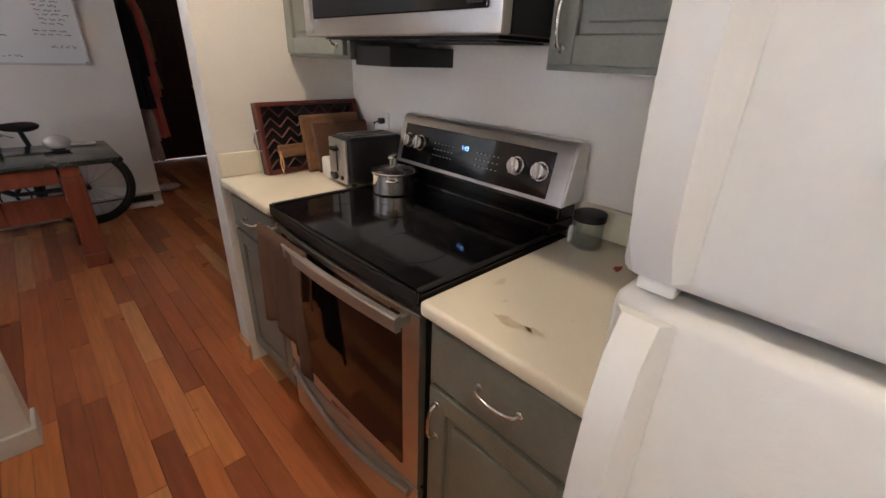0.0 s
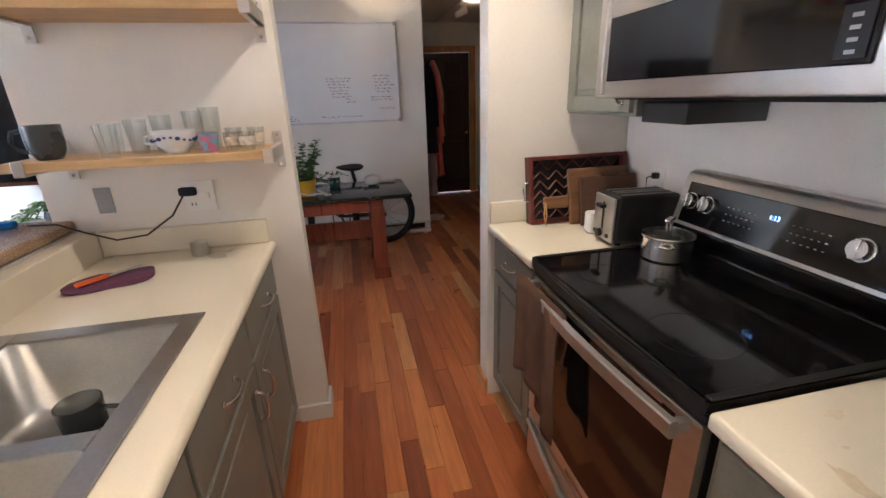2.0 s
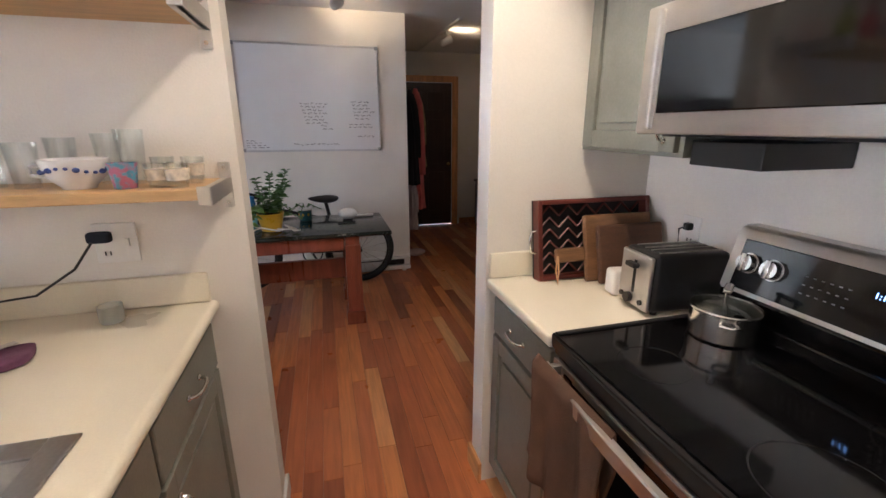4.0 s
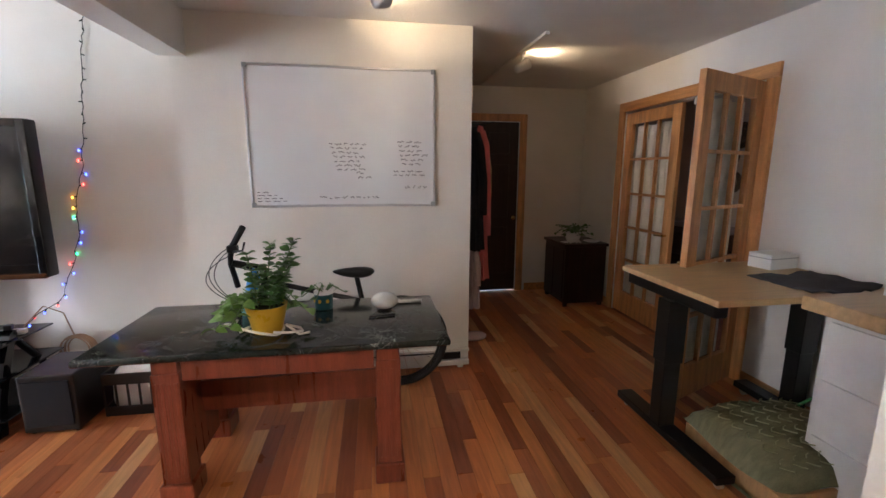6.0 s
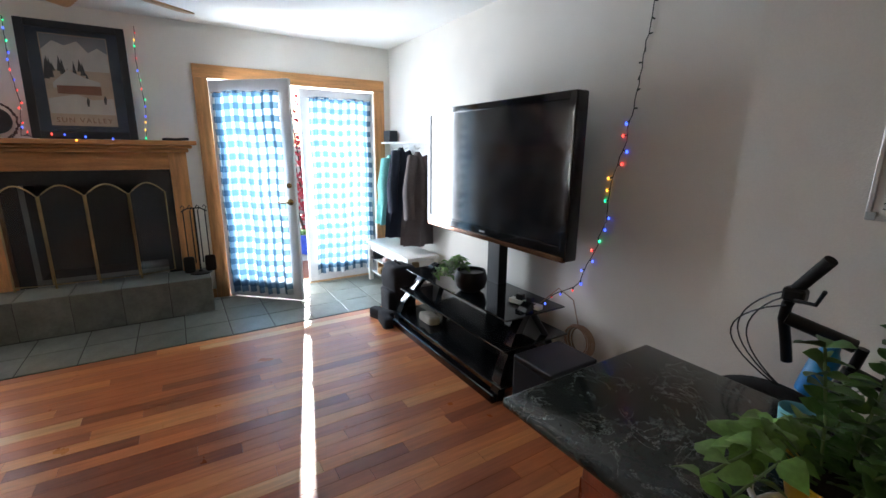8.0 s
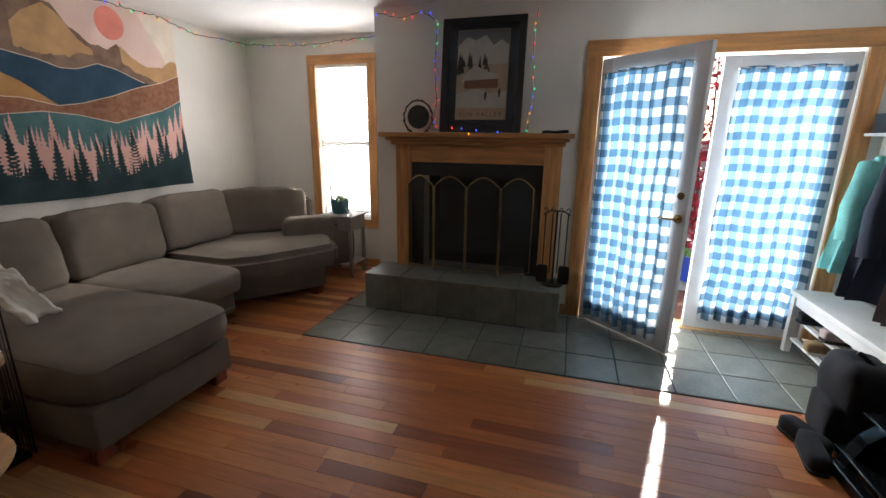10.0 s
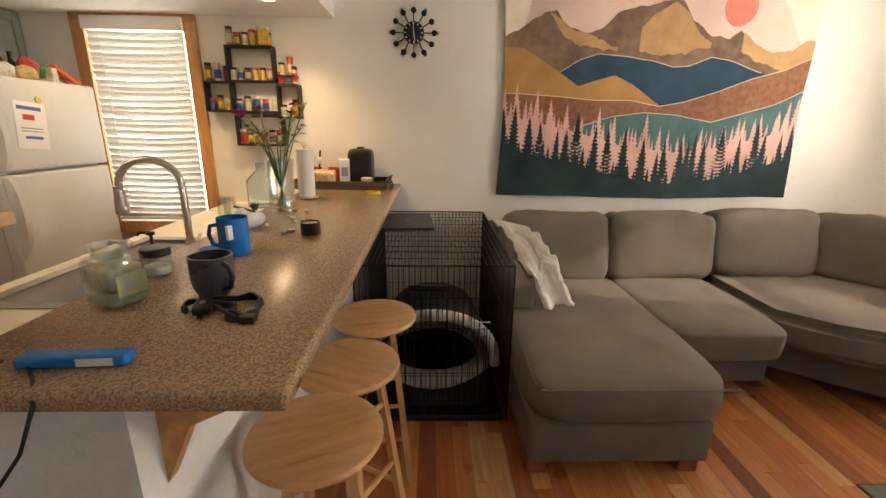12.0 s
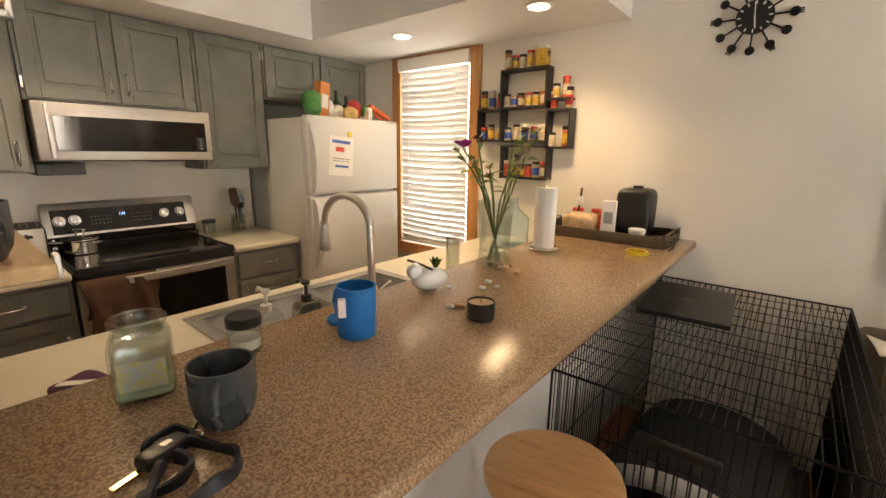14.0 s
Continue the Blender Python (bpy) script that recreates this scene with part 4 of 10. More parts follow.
# things on the fridge
rng = random.Random(12)
BAGC = [(0.05, 0.22, 0.05), (0.75, 0.70, 0.60), (0.65, 0.45, 0.18), (0.60, 0.06, 0.05), (0.10, 0.32, 0.08), (0.8, 0.78, 0.74)]
M_BAG = [material("snack_bag_%d" % i, c, 0.35, vary=0.35, scale=25, fine=90, bump=0.3) for i, c in enumerate(BAGC)]


def pouch(name, label, x, y, z, w, h, d, mat, tilt=0):
    bm = bmesh.new()
    ball(bm, (0, 0, 0), 0.5, (d, w, h), 18)
    for v in bm.verts:
        t = v.co.z / (h / 2)
        v.co.y *= 1 + 0.25 * abs(t)
        v.co += noise.noise_vector(v.co * 28 + Vector((x, y, 0)) * 9) * 0.012
    lo = min(v.co.z for v in bm.verts)
    for v in bm.verts:
        v.co.z -= lo
    return thing(name, label, "food bag", pose(x, y, z, 0, 0, tilt), bm, mat, smooth=60)


FT = 1.7125
for i, (y, w, h) in enumerate(((0.44, 0.13, 0.17), (0.20, 0.12, 0.10), (0.12, 0.12, 0.09), (0.05, 0.11, 0.14), (-0.03, 0.10, 0.11), (0.30, 0.12, 0.13))):
    pouch("snack_bag", "crumpled snack bag standing on top of the fridge", 0.78 + 0.05 * (i % 2), y, FT, w, h, 0.09, M_BAG[i], rng.uniform(-15, 15))
th = thing("cereal_box", "orange cereal box standing on the fridge", "box", pose(0.80, 0.36, FT, 0, 0, 12))
part("carton", solid((-0.03, 0.03, -0.045, 0.045, 0, 0.23), bevel=0.002), material("orange_carton", (0.72, 0.25, 0.07), 0.6, vary=0.1), th, m=pose(0, 0, 0, 6, 0, 0))
part("label_patch", solid((-0.0312, -0.0302, -0.03, 0.03, 0.06, 0.15)), M_PAPER, th, m=pose(0, 0, 0, 6, 0, 0))
M_BOTTLE = material("dark_bottle_glass", (0.02, 0.05, 0.02), 0.12, vary=0.1, bump=0)
for y, x, h in ((0.21, 0.92, 0.19), (0.14, 0.92, 0.19), (0.26, 0.93, 0.16), (0.39, 0.90, 0.15), (0.05, 0.92, 0.16), (-0.04, 0.93, 0.14)):
    th = thing("bottle", "dark glass bottle with white label on the fridge", "bottle", pose(x, y, FT))
    part("glass_body", lathe(bmesh.new(), [(0.026, 0), (0.028, 0.005), (0.028, h * 0.6), (0.012, h * 0.78), (0.012, h)], n=16), M_BOTTLE, th, smooth=40)
    part("label_band", lathe(bmesh.new(), [(0.0286, h * 0.2), (0.0286, h * 0.5)], n=16), M_PAPER, th, smooth=40)
    part("cap", lathe(bmesh.new(), [(0.0135, h), (0.0135, h + 0.014)], n=12), M_BLACK, th)
M_ORANGE = material("orange_plastic", (0.75, 0.13, 0.03), 0.45, vary=0.1)
th = thing("foam_dart_toy", "orange plastic tubes lying on the fridge", "toy", pose(0.74, -0.02, FT))
part("tube", cyl(bmesh.new(), (0, 0, 0.10), (0.02, -0.21, 0.022), 0.02, n=14), M_ORANGE, th, smooth=40)
part("tube", cyl(bmesh.new(), (0.05, -0.01, 0.085), (0.07, -0.20, 0.022), 0.018, n=14), M_ORANGE, th, smooth=40)
part("stand", solid((-0.02, 0.08, -0.01, 0.03, 0, 0.09), bevel=0.006), M_BAG[1], th)

# sink run and bar
th = thing("sink_cabinet", "grey painted base cabinets under the sink counter", "cabinet", group="kitchen base cabinets")
part("body", solid((-0.71, -0.145, YS + 0.004, 2.298, 0.10, 0.70), (-0.16, -0.145, YS + 0.004, 2.298, 0.70, 0.874), (-0.71, -0.16, 1.76, 2.298, 0.70, 0.874)), M_CAB, th)
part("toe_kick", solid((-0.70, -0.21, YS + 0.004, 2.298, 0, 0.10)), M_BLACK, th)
for y0, y1 in ((1.75, 2.255), (1.24, 1.735), (0.74, 1.225), (0.24, 0.725), (-0.28, 0.225)):
    front(th, "drawer", -0.145, y0, y1, 0.71, 0.858, 1, ((y0 + y1) / 2, 0.785, False))
    front(th, "door", -0.145, y0, y1, 0.12, 0.695, 1, (y0 + 0.05 if y0 in (1.75, 0.74) else y1 - 0.05, 0.58, True))
SK = (-0.665, -0.215, 0.80, 1.66)    # sink cut-out
th = thing("sink_worktop", "cream laminate worktop around the sink, lightly stained", "worktop")
k = solid((-0.72, SK[0], YS + 0.003, 2.298, 0.876, 0.915), (SK[1], -0.125, YS + 0.003, 2.298, 0.876, 0.915), (SK[0], SK[1], YS + 0.003, SK[2], 0.876, 0.915), (SK[0], SK[1], SK[3], 2.298, 0.876, 0.915))
part("slab", k, M_CTR, th)
k = bmesh.new()
cyl(k, (-0.126, YS + 0.003, 0.8955), (-0.126, 2.298, 0.8955), 0.0195, n=16)
part("rounded_edge", k, M_CTR, th, smooth=40)
part("backsplash", solid((-0.784, -0.72, YS + 0.003, 2.276, 0.90, 1.02), bevel=0.004), M_CTR, th)
part("backsplash", solid((-0.72, -0.125, 2.278, 2.298, 0.916, 1.012), bevel=0.005), M_CTR, th)
M_SINK = material("satin_steel_sink", (0.42, 0.42, 0.41), 0.36, 1.0, vary=0.12, scale=6, fine=150, bump=0.03)
th = thing("sink", "double-bowl stainless steel sink set in the worktop", "sink")


def bowl(y0, y1, depth):
    bm = bmesh.new()
    loops = []
    for z, inset, r in ((0.921, 0.0, 0.05), (0.913, 0.008, 0.05), (0.915 - depth + 0.03, 0.03, 0.07), (0.915 - depth, 0.06, 0.08)):
        ring = []
        x0, x1, ya, yb = SK[0] + 0.012 + inset, SK[1] - 0.012 - inset, y0 + inset, y1 - inset
        for cx, cy, a0 in ((x1 - r, yb - r, 0), (x0 + r, yb - r, 90), (x0 + r, ya + r, 180), (x1 - r, ya + r, 270)):
            for i in range(6):
                a = radians(a0 + 18 * i)
                ring.append(bm.verts.new((cx + r * math.cos(a), cy + r * math.sin(a), z)))
        loops.append(ring)
    for a, b in zip(loops, loops[1:]):
        for i in range(len(a)):
            bm.faces.new((a[i], a[(i + 1) % len(a)], b[(i + 1) % len(b)], b[i]))
    bm.faces.new(loops[-1])
    return bm


part("bowl", bowl(1.235, SK[3] - 0.012, 0.20), M_SINK, th, smooth=50)
part("bowl", bowl(SK[2] + 0.012, 1.195, 0.20), M_SINK, th, smooth=50)
k = solid((SK[0] - 0.015, SK[0] + 0.035, SK[2] - 0.015, SK[3] + 0.015, 0.9155, 0.922), (SK[1] - 0.035, SK[1] + 0.015, SK[2] - 0.015, SK[3] + 0.015, 0.9155, 0.922),
          (SK[0] + 0.035, SK[1] - 0.035, SK[2] - 0.015, SK[2] + 0.035, 0.9155, 0.922), (SK[0] + 0.035, SK[1] - 0.035, SK[3] - 0.035, SK[3] + 0.015, 0.9155, 0.922), (SK[0] + 0.035, SK[1] - 0.035, 1.192, 1.238, 0.9155, 0.922), bevel=0.003)
part("rim", k, M_SINK, th)
for y in (1.44, 1.0):
    k = lathe(bmesh.new(), [(0.045, 0), (0.045, 0.003), (0.032, 0.003), (0.030, -0.006), (0.0005, -0.006)], (-0.44, y, 0.7165), 20)
    part("drain", k, M_CHROME, th, smooth=30)
th = thing("faucet", "brushed nickel gooseneck pull-down faucet behind the sink", "faucet", pose(-0.665, 1.215, 0.922))
k = lathe(bmesh.new(), [(0.028, 0), (0.028, 0.008), (0.022, 0.02), (0.020, 0.10), (0.018, 0.11)], n=18)
part("base", k, M_STEEL, th, smooth=40)
k = bmesh.new()
tube(k, [(0, 0, 0.10), (0, 0, 0.32)] + [(0.115 - 0.115 * math.cos(radians(a)), 0.02 * a / 180, 0.32 + 0.10 * math.sin(radians(a))) for a in range(10, 181, 10)] + [(0.231, 0.02, 0.315)], 0.0135, 14)
part("neck", k, M_STEEL, th, smooth=60)
part("spray_head", lathe(bmesh.new(), [(0.020, 0), (0.024, 0.006), (0.023, 0.03), (0.018, 0.085), (0.015, 0.10), (0.0165, 0.102), (0.0165, 0.112), (0.0145, 0.114)], (0.234, 0.02, 0.205), 20), M_STEEL, th, smooth=40)
part("lever", tube(bmesh.new(), [(0, -0.015, 0.07), (0.0, -0.045, 0.085), (0.01, -0.10, 0.10)], 0.006), M_STEEL, th, smooth=60)
th = thing("glass_mug", "dark glass mug standing in the sink", "mug", pose(-0.42, 1.46, 0.7175))
M_SMOKE = glass("smoked_glass", (0.35, 0.38, 0.38), 0.03)
part("cup", lathe(bmesh.new(), [(0.036, 0), (0.04, 0.004), (0.045, 0.12), (0.042, 0.12), (0.036, 0.008), (0.0005, 0.008)], n=24), M_SMOKE, th, smooth=40)
part("handle", tube(bmesh.new(), [(0.043, 0, 0.10), (0.075, 0, 0.095), (0.082, 0, 0.06), (0.07, 0, 0.03), (0.041, 0, 0.02)], 0.006), M_SMOKE, th, smooth=60)

# knee wall and bar top
M_KNEE = material("rough_white_plaster", (0.68, 0.67, 0.64), 0.9, vary=0.06, scale=3, fine=45, bump=0.9)
structure("wall_bar", "white textured half wall under the bar top", "wall", solid((-1.14, -0.905, YS, 2.30, 0, 1.022), (-0.905, -0.744, YS, 2.295, 0, 0.90), (-0.905, -0.79, YS, 2.295, 0.90, 1.022)), M_KNEE)
th = thing("bar_counter", "speckled brown laminate bar top on the half wall", "bar top")
k = bmesh.new()
box(k, -1.42, -0.785, YS + 0.002, 2.296, 1.024, 1.065, 0.013, 3)
part("slab", k, M_BAR, th, smooth=40)
k = bmesh.new()
box(k, -1.42, -0.865, 2.240, 2.328, 1.0245, 1.0645, 0.013, 3)
part("slab_end", k, M_BAR, th, smooth=40)
th = thing("corbel", "orange wooden bracket under the bar overhang", "bracket")
k = bmesh.new()
for y in (2.20, 2.235):
    k.faces.new([k.verts.new(c) for c in ((-1.141, y, 1.022), (-1.34, y, 1.022), (-1.33, y, 0.99), (-1.20, y, 0.93), (-1.141, y, 0.80))])
k.verts.ensure_lookup_table()
for i in range(5):
    k.faces.new((k.verts[i], k.verts[(i + 1) % 5], k.verts[5 + (i + 1) % 5], k.verts[5 + i]))
part("board", k, M_FIRH, th)

# shelves on the stub wall
for z, nm in ((1.272, "low"), (1.712, "high")):
    th = thing("wall_shelf", "pale wooden shelf on steel brackets, holding glassware", "shelf", group="kitchen wall shelves")
    part("board", solid((-0.80, -0.042, 2.045, 2.295, z, z + 0.028), bevel=0.003), material("light_birch_" + nm, (0.62, 0.40, 0.19), 0.5, vary=0.15, stretch=(0.6, 6, 6), bump=0.03), th)
    for x in (-0.036, -0.74):
        k = solid((x - 0.015, x + 0.015, 2.035, 2.296, z - 0.012, z - 0.001), (x - 0.015, x + 0.015, 2.033, 2.043, z - 0.012, z + 0.035), (x - 0.016, x + 0.016, 2.29, 2.2985, z - 0.06, z + 0.075), bevel=0.002)
        if x > -0.5:
            k2 = bmesh.new()
            box(k2, x - 0.001, x + 0.017, 2.035, 2.296, z - 0.012, z + 0.034, 0.002)
            part("bracket_side", k2, M_STEEL, th)
        br = part("bracket", k, M_STEEL, th, "brushed steel bracket")
        for dz in (-0.045, 0.06):
            part("screw", cyl(bmesh.new(), (x, 2.29, z + dz), (x, 2.2875, z + dz), 0.006, n=10), M_CHROME, br)

# ---- dining room ----
def marble(name):
    m = material(name, (0.022, 0.028, 0.025), 0.14, vary=0.5, scale=9, fine=80, bump=0)
    nt = m.node_tree
    b = nt.nodes["Principled BSDF"]
    base = b.inputs["Base Color"].links[0].from_socket
    tc = nt.nodes.new("ShaderNodeTexCoord")
    total = None
    for sc, rot, w in ((3.2, 0.5, 0.009), (7.5, 1.2, 0.013)):
        mp = nt.nodes.new("ShaderNodeMapping")
        mp.inputs["Rotation"].default_value = (0, 0, rot)
        nt.links.new(tc.outputs["Object"], mp.inputs[0])
        n = nt.nodes.new("ShaderNodeTexNoise")
        n.inputs["Scale"].default_value = sc
        n.inputs["Detail"].default_value = 6
        n.inputs["Roughness"].default_value = 0.65
        n.inputs["Distortion"].default_value = 0.8
        nt.links.new(mp.outputs[0], n.inputs["Vector"])
        s = nt.nodes.new("ShaderNodeMath")
        s.operation = "SUBTRACT"
        s.inputs[1].default_value = 0.5
        nt.links.new(n.outputs["Fac"], s.inputs[0])
        a = nt.nodes.new("ShaderNodeMath")
        a.operation = "ABSOLUTE"
        nt.links.new(s.outputs[0], a.inputs[0])
        r = nt.nodes.new("ShaderNodeMapRange")
        r.inputs["From Min"].default_value = 0
        r.inputs["From Max"].default_value = w
        r.inputs["To Min"].default_value = 1
        r.inputs["To Max"].default_value = 0
        nt.links.new(a.outputs[0], r.inputs["Value"])
        # veins fade in and out
        n2 = nt.nodes.new("ShaderNodeTexNoise")
        n2.inputs["Scale"].default_value = sc * 0.8
        nt.links.new(mp.outputs[0], n2.inputs["Vector"])
        r2 = nt.nodes.new("ShaderNodeMapRange")
        r2.inputs["From Min"].default_value = 0.45
        r2.inputs["From Max"].default_value = 0.65
        nt.links.new(n2.outputs["Fac"], r2.inputs["Value"])
        mu = nt.nodes.new("ShaderNodeMath")
        mu.operation = "MULTIPLY"
        nt.links.new(r.outputs[0], mu.inputs[0])
        nt.links.new(r2.outputs[0], mu.inputs[1])
        if total is None:
            total = mu.outputs[0]
        else:
            mx = nt.nodes.new("ShaderNodeMath")
            mx.operation = "MAXIMUM"
            nt.links.new(total, mx.inputs[0])
            nt.links.new(mu.outputs[0], mx.inputs[1])
            total = mx.outputs[0]
    mix = nt.nodes.new("ShaderNodeMix")
    mix.data_type = "RGBA"
    mix.inputs[7].default_value = (0.26, 0.29, 0.27, 1)
    nt.links.new(total, mix.inputs[0])
    nt.links.new(base, mix.inputs[6])
    nt.links.new(mix.outputs[2], b.inputs["Base Color"])
    return m


M_MARB = marble("veined_green_black_marble")
TX0, TX1, TY0, TY1 = -0.856, 0.690, 3.885, 4.604
th = thing("dining_table", "red-brown wooden table with a dark veined marble top", "table")
part("tabletop", solid((TX0, TX1, TY0, TY1, 0.688, 0.720), bevel=0.012, seg=3), M_MARB, th, "dark green veined marble slab", smooth=40)
for x in (-0.53, 0.406):
    end = part("end_panel", solid((x - 0.018, x + 0.018, 4.08, 4.41, 0.08, 0.60)), M_MAHOG, th)
    for y in (3.99, 4.49):
        leg = part("leg", solid((x - 0.056, x + 0.056, y - 0.062, y + 0.062, 0.10, 0.62), bevel=0.004), M_MAHOG, th, "fluted square wooden leg")
        for i in range(4):
            fx = x - 0.042 + 0.028 * i
            for yy, s in ((y - 0.062, -1), (y + 0.062, 1)):
                part("flute", solid((fx - 0.008, fx + 0.008, *sorted((yy, yy + s * 0.0025)), 0.13, 0.58), bevel=0.002, seg=1), M_MAHOG, leg)
        part("leg_foot", solid((x - 0.070, x + 0.070, y - 0.078, y + 0.078, 0.0, 0.10), bevel=0.008), M_MAHOG, leg)
    part("end_rail", solid((x - 0.05, x + 0.05, 3.93, 4.55, 0.62, 0.687), bevel=0.003), M_MAHOG, th)
part("stretcher", solid((-0.51, 0.387, 4.22, 4.26, 0.28, 0.44), bevel=0.003), M_MAHOG, th)
for y in (3.945, 4.525):
    part("apron", solid((-0.465, 0.342, y - 0.012, y + 0.012, 0.585, 0.687), bevel=0.003), M_MAHOG, th)

# whiteboard
WX0, WX1, WZ0, WZ1 = -0.440, 0.791, 1.226, 2.138
M_WB = material("whiteboard_enamel", (0.80, 0.81, 0.82), 0.07, vary=0.02, scale=2, fine=8, bump=0)
M_ALU = material("satin_aluminium", (0.62, 0.62, 0.63), 0.35, 1.0, vary=0.05, bump=0.01)
th = thing("whiteboard", "large whiteboard with an aluminium frame and handwritten notes", "whiteboard")
part("board", solid((WX0 + 0.012, WX1 - 0.012, YN - 0.014, YN - 0.001, WZ0 + 0.012, WZ1 - 0.012)), M_WB, th)
for b in ((WX0, WX0 + 0.016, YN - 0.020, YN - 0.001, WZ0, WZ1), (WX1 - 0.016, WX1, YN - 0.020, YN - 0.001, WZ0, WZ1),
          (WX0 + 0.016, WX1 - 0.016, YN - 0.020, YN - 0.001, WZ0, WZ0 + 0.016), (WX0 + 0.016, WX1 - 0.016, YN - 0.020, YN - 0.001, WZ1 - 0.016, WZ1)):
    part("frame", solid(b, bevel=0.003), M_ALU, th)
for x in (WX0, WX1 - 0.03):
    for z in (WZ0, WZ1 - 0.03):
        part("corner_cap", solid((x, x + 0.03, YN - 0.022, YN - 0.0005, z, z + 0.03), bevel=0.004), M_PRINT, th)
M_MARKER = material("black_marker", (0.02, 0.02, 0.025), 0.6)
rng = random.Random(21)


def scribble(x0, x1, z, h, r=0.0021):
    """One line of handwriting that cannot be read: a wavering pen stroke with gaps between words."""
    bm = bmesh.new()
    x = x0
    while x < x1:
        w = rng.uniform(0.02, 0.055)
        pts = []
        n = max(4, int(w / 0.005))
        for i in range(n):
            pts.append((x + w * i / n, YN - 0.0152, z + rng.uniform(-h, h)))
        tube(bm, pts, r, 4)
        x += w + 0.012
    return bm


for i in range(7):
    part("writing", scribble(0.075 + 0.008 * i, 0.30 - 0.012 * (i % 3), 1.645 - 0.028 * i, 0.008), M_MARKER, th)
part("writing", scribble(0.25, 0.31, 1.455, 0.008), M_MARKER, th)
part("writing", scribble(0.26, 0.32, 1.425, 0.008), M_MARKER, th)
for i in range(6):
    part("writing", scribble(0.53 + 0.006 * i, 0.70 - 0.01 * (i % 3), 1.665 - 0.030 * i, 0.008), M_MARKER, th)
for i in range(2):
    part("writing", scribble(0.50, 0.71, 1.465 - 0.024 * i, 0.006), M_MARKER, th)
part("writing", scribble(0.58, 0.72, 1.36, 0.014), M_MARKER, th)
for i in range(4):
    part("writing", scribble(-0.40, -0.33 + 0.04 * i, 1.325 - 0.02 * i, 0.003), M_MARKER, th)
part("writing", scribble(0.0, 0.40, 1.29, 0.010), M_MARKER, th)

# bicycle between table and wall
M_RUB = material("tyre_rubber", (0.015, 0.015, 0.015), 0.8, vary=0.2, fine=120, bump=0.3)
M_BIKE = material("black_bike_paint", (0.012, 0.013, 0.015), 0.3, vary=0.2, bump=0)
M_CYAN = material("blue_bottle_plastic", (0.02, 0.22, 0.55), 0.3, vary=0.1)
BY = 4.86


def torus(bm, c, R, r, n=48, k=8):
    rings = []
    for i in range(n):
        a = 2 * math.pi * i / n
        rings.append([bm.verts.new((c[0] + (R + r * math.cos(2 * math.pi * j / k)) * math.cos(a), c[1] + r * math.sin(2 * math.pi * j / k), c[2] + (R + r * math.cos(2 * math.pi * j / k)) * math.sin(a))) for j in range(k)])
    for i in range(n):
        for j in range(k):
            a, b = rings[i], rings[(i + 1) % n]
            bm.faces.new((a[j], a[(j + 1) % k], b[(j + 1) % k], b[j]))
    return bm


th = thing("bicycle", "black bicycle with a blue bottle, leaning behind the table", "bicycle")
RW, FW = (0.52, 0.324), (-0.50, 0.324)
for cx, cz in (RW, FW):
    w = part("wheel", torus(bmesh.new(), (cx, BY, cz), 0.298, 0.026), M_RUB, th, "black tyre", smooth=60)
    part("rim", torus(bmesh.new(), (cx, BY, cz), 0.266, 0.011, k=6), M_BLACKM, w, smooth=60)
    sp = bmesh.new()
    for i in range(16):
        a = 2 * math.pi * i / 16
        cyl(sp, (cx, BY + (0.02 if i % 2 else -0.02), cz), (cx + 0.263 * math.cos(a + 0.2), BY, cz + 0.263 * math.sin(a + 0.2)), 0.0012, n=4, caps=False)
    part("spokes", sp, M_CHROME, w)
    part("hub", cyl(bmesh.new(), (cx, BY - 0.045, cz), (cx, BY + 0.045, cz), 0.02, n=12), M_BLACKM, w)
SEATT, BB, HEADT, HEADB = (0.27, 0.62), (0.09, 0.33), (-0.33, 0.78), (-0.36, 0.66)
fr = bmesh.new()
for a, b, r in ((SEATT, BB, 0.017), (SEATT, HEADT, 0.017), (BB, HEADB, 0.021), (HEADT, HEADB, 0.023)):
    cyl(fr, (a[0], BY, a[1]), (b[0], BY, b[1]), r, n=12)
for s in (-0.05, 0.05):
    cyl(fr, (BB[0], BY + s * 0.4, BB[1]), (RW[0], BY + s, RW[1]), 0.010, n=8)
    cyl(fr, (SEATT[0], BY + s * 0.3, SEATT[1] - 0.02), (RW[0], BY + s, RW[1]), 0.008, n=8)
part("frame", fr, M_BIKE, th, smooth=50)
fk = bmesh.new()
for s in (-0.06, 0.06):
    cyl(fk, (HEADB[0], BY + s * 0.7, HEADB[1]), (FW[0], BY + s, FW[1]), 0.016, 0.012, 10)
part("fork", fk, M_BIKE, th, smooth=50)
part("seat_post", cyl(bmesh.new(), (SEATT[0], BY, SEATT[1]), (0.235, BY, 0.80), 0.0165, n=10), M_BLACKM, th, smooth=50)
sd = bmesh.new()
bmesh.ops.create_uvsphere(sd, u_segments=20, v_segments=12, radius=1)
for v in sd.verts:
    u = (v.co.x + 1) / 2
    wid = 0.022 + 0.055 * max(0, (u - 0.35) / 0.65) ** 1.4
    v.co = Vector((0.085 + 0.27 * u, BY + v.co.y * wid, 0.822 + v.co.z * (0.024 + 0.022 * u) + 0.03 * (u - 0.4) ** 2 - 0.012 * u))
part("saddle", sd, M_BLACK, th, "black slim saddle", smooth=70)
st = bmesh.new()
cyl(st, (HEADT[0], BY, HEADT[1]), (-0.315, BY, 0.86), 0.015, n=10)
cyl(st, (-0.335, BY, 0.86), (-0.50, BY - 0.07, 0.915), 0.023, n=12)
part("stem", st, M_BLACKM, th, smooth=50)
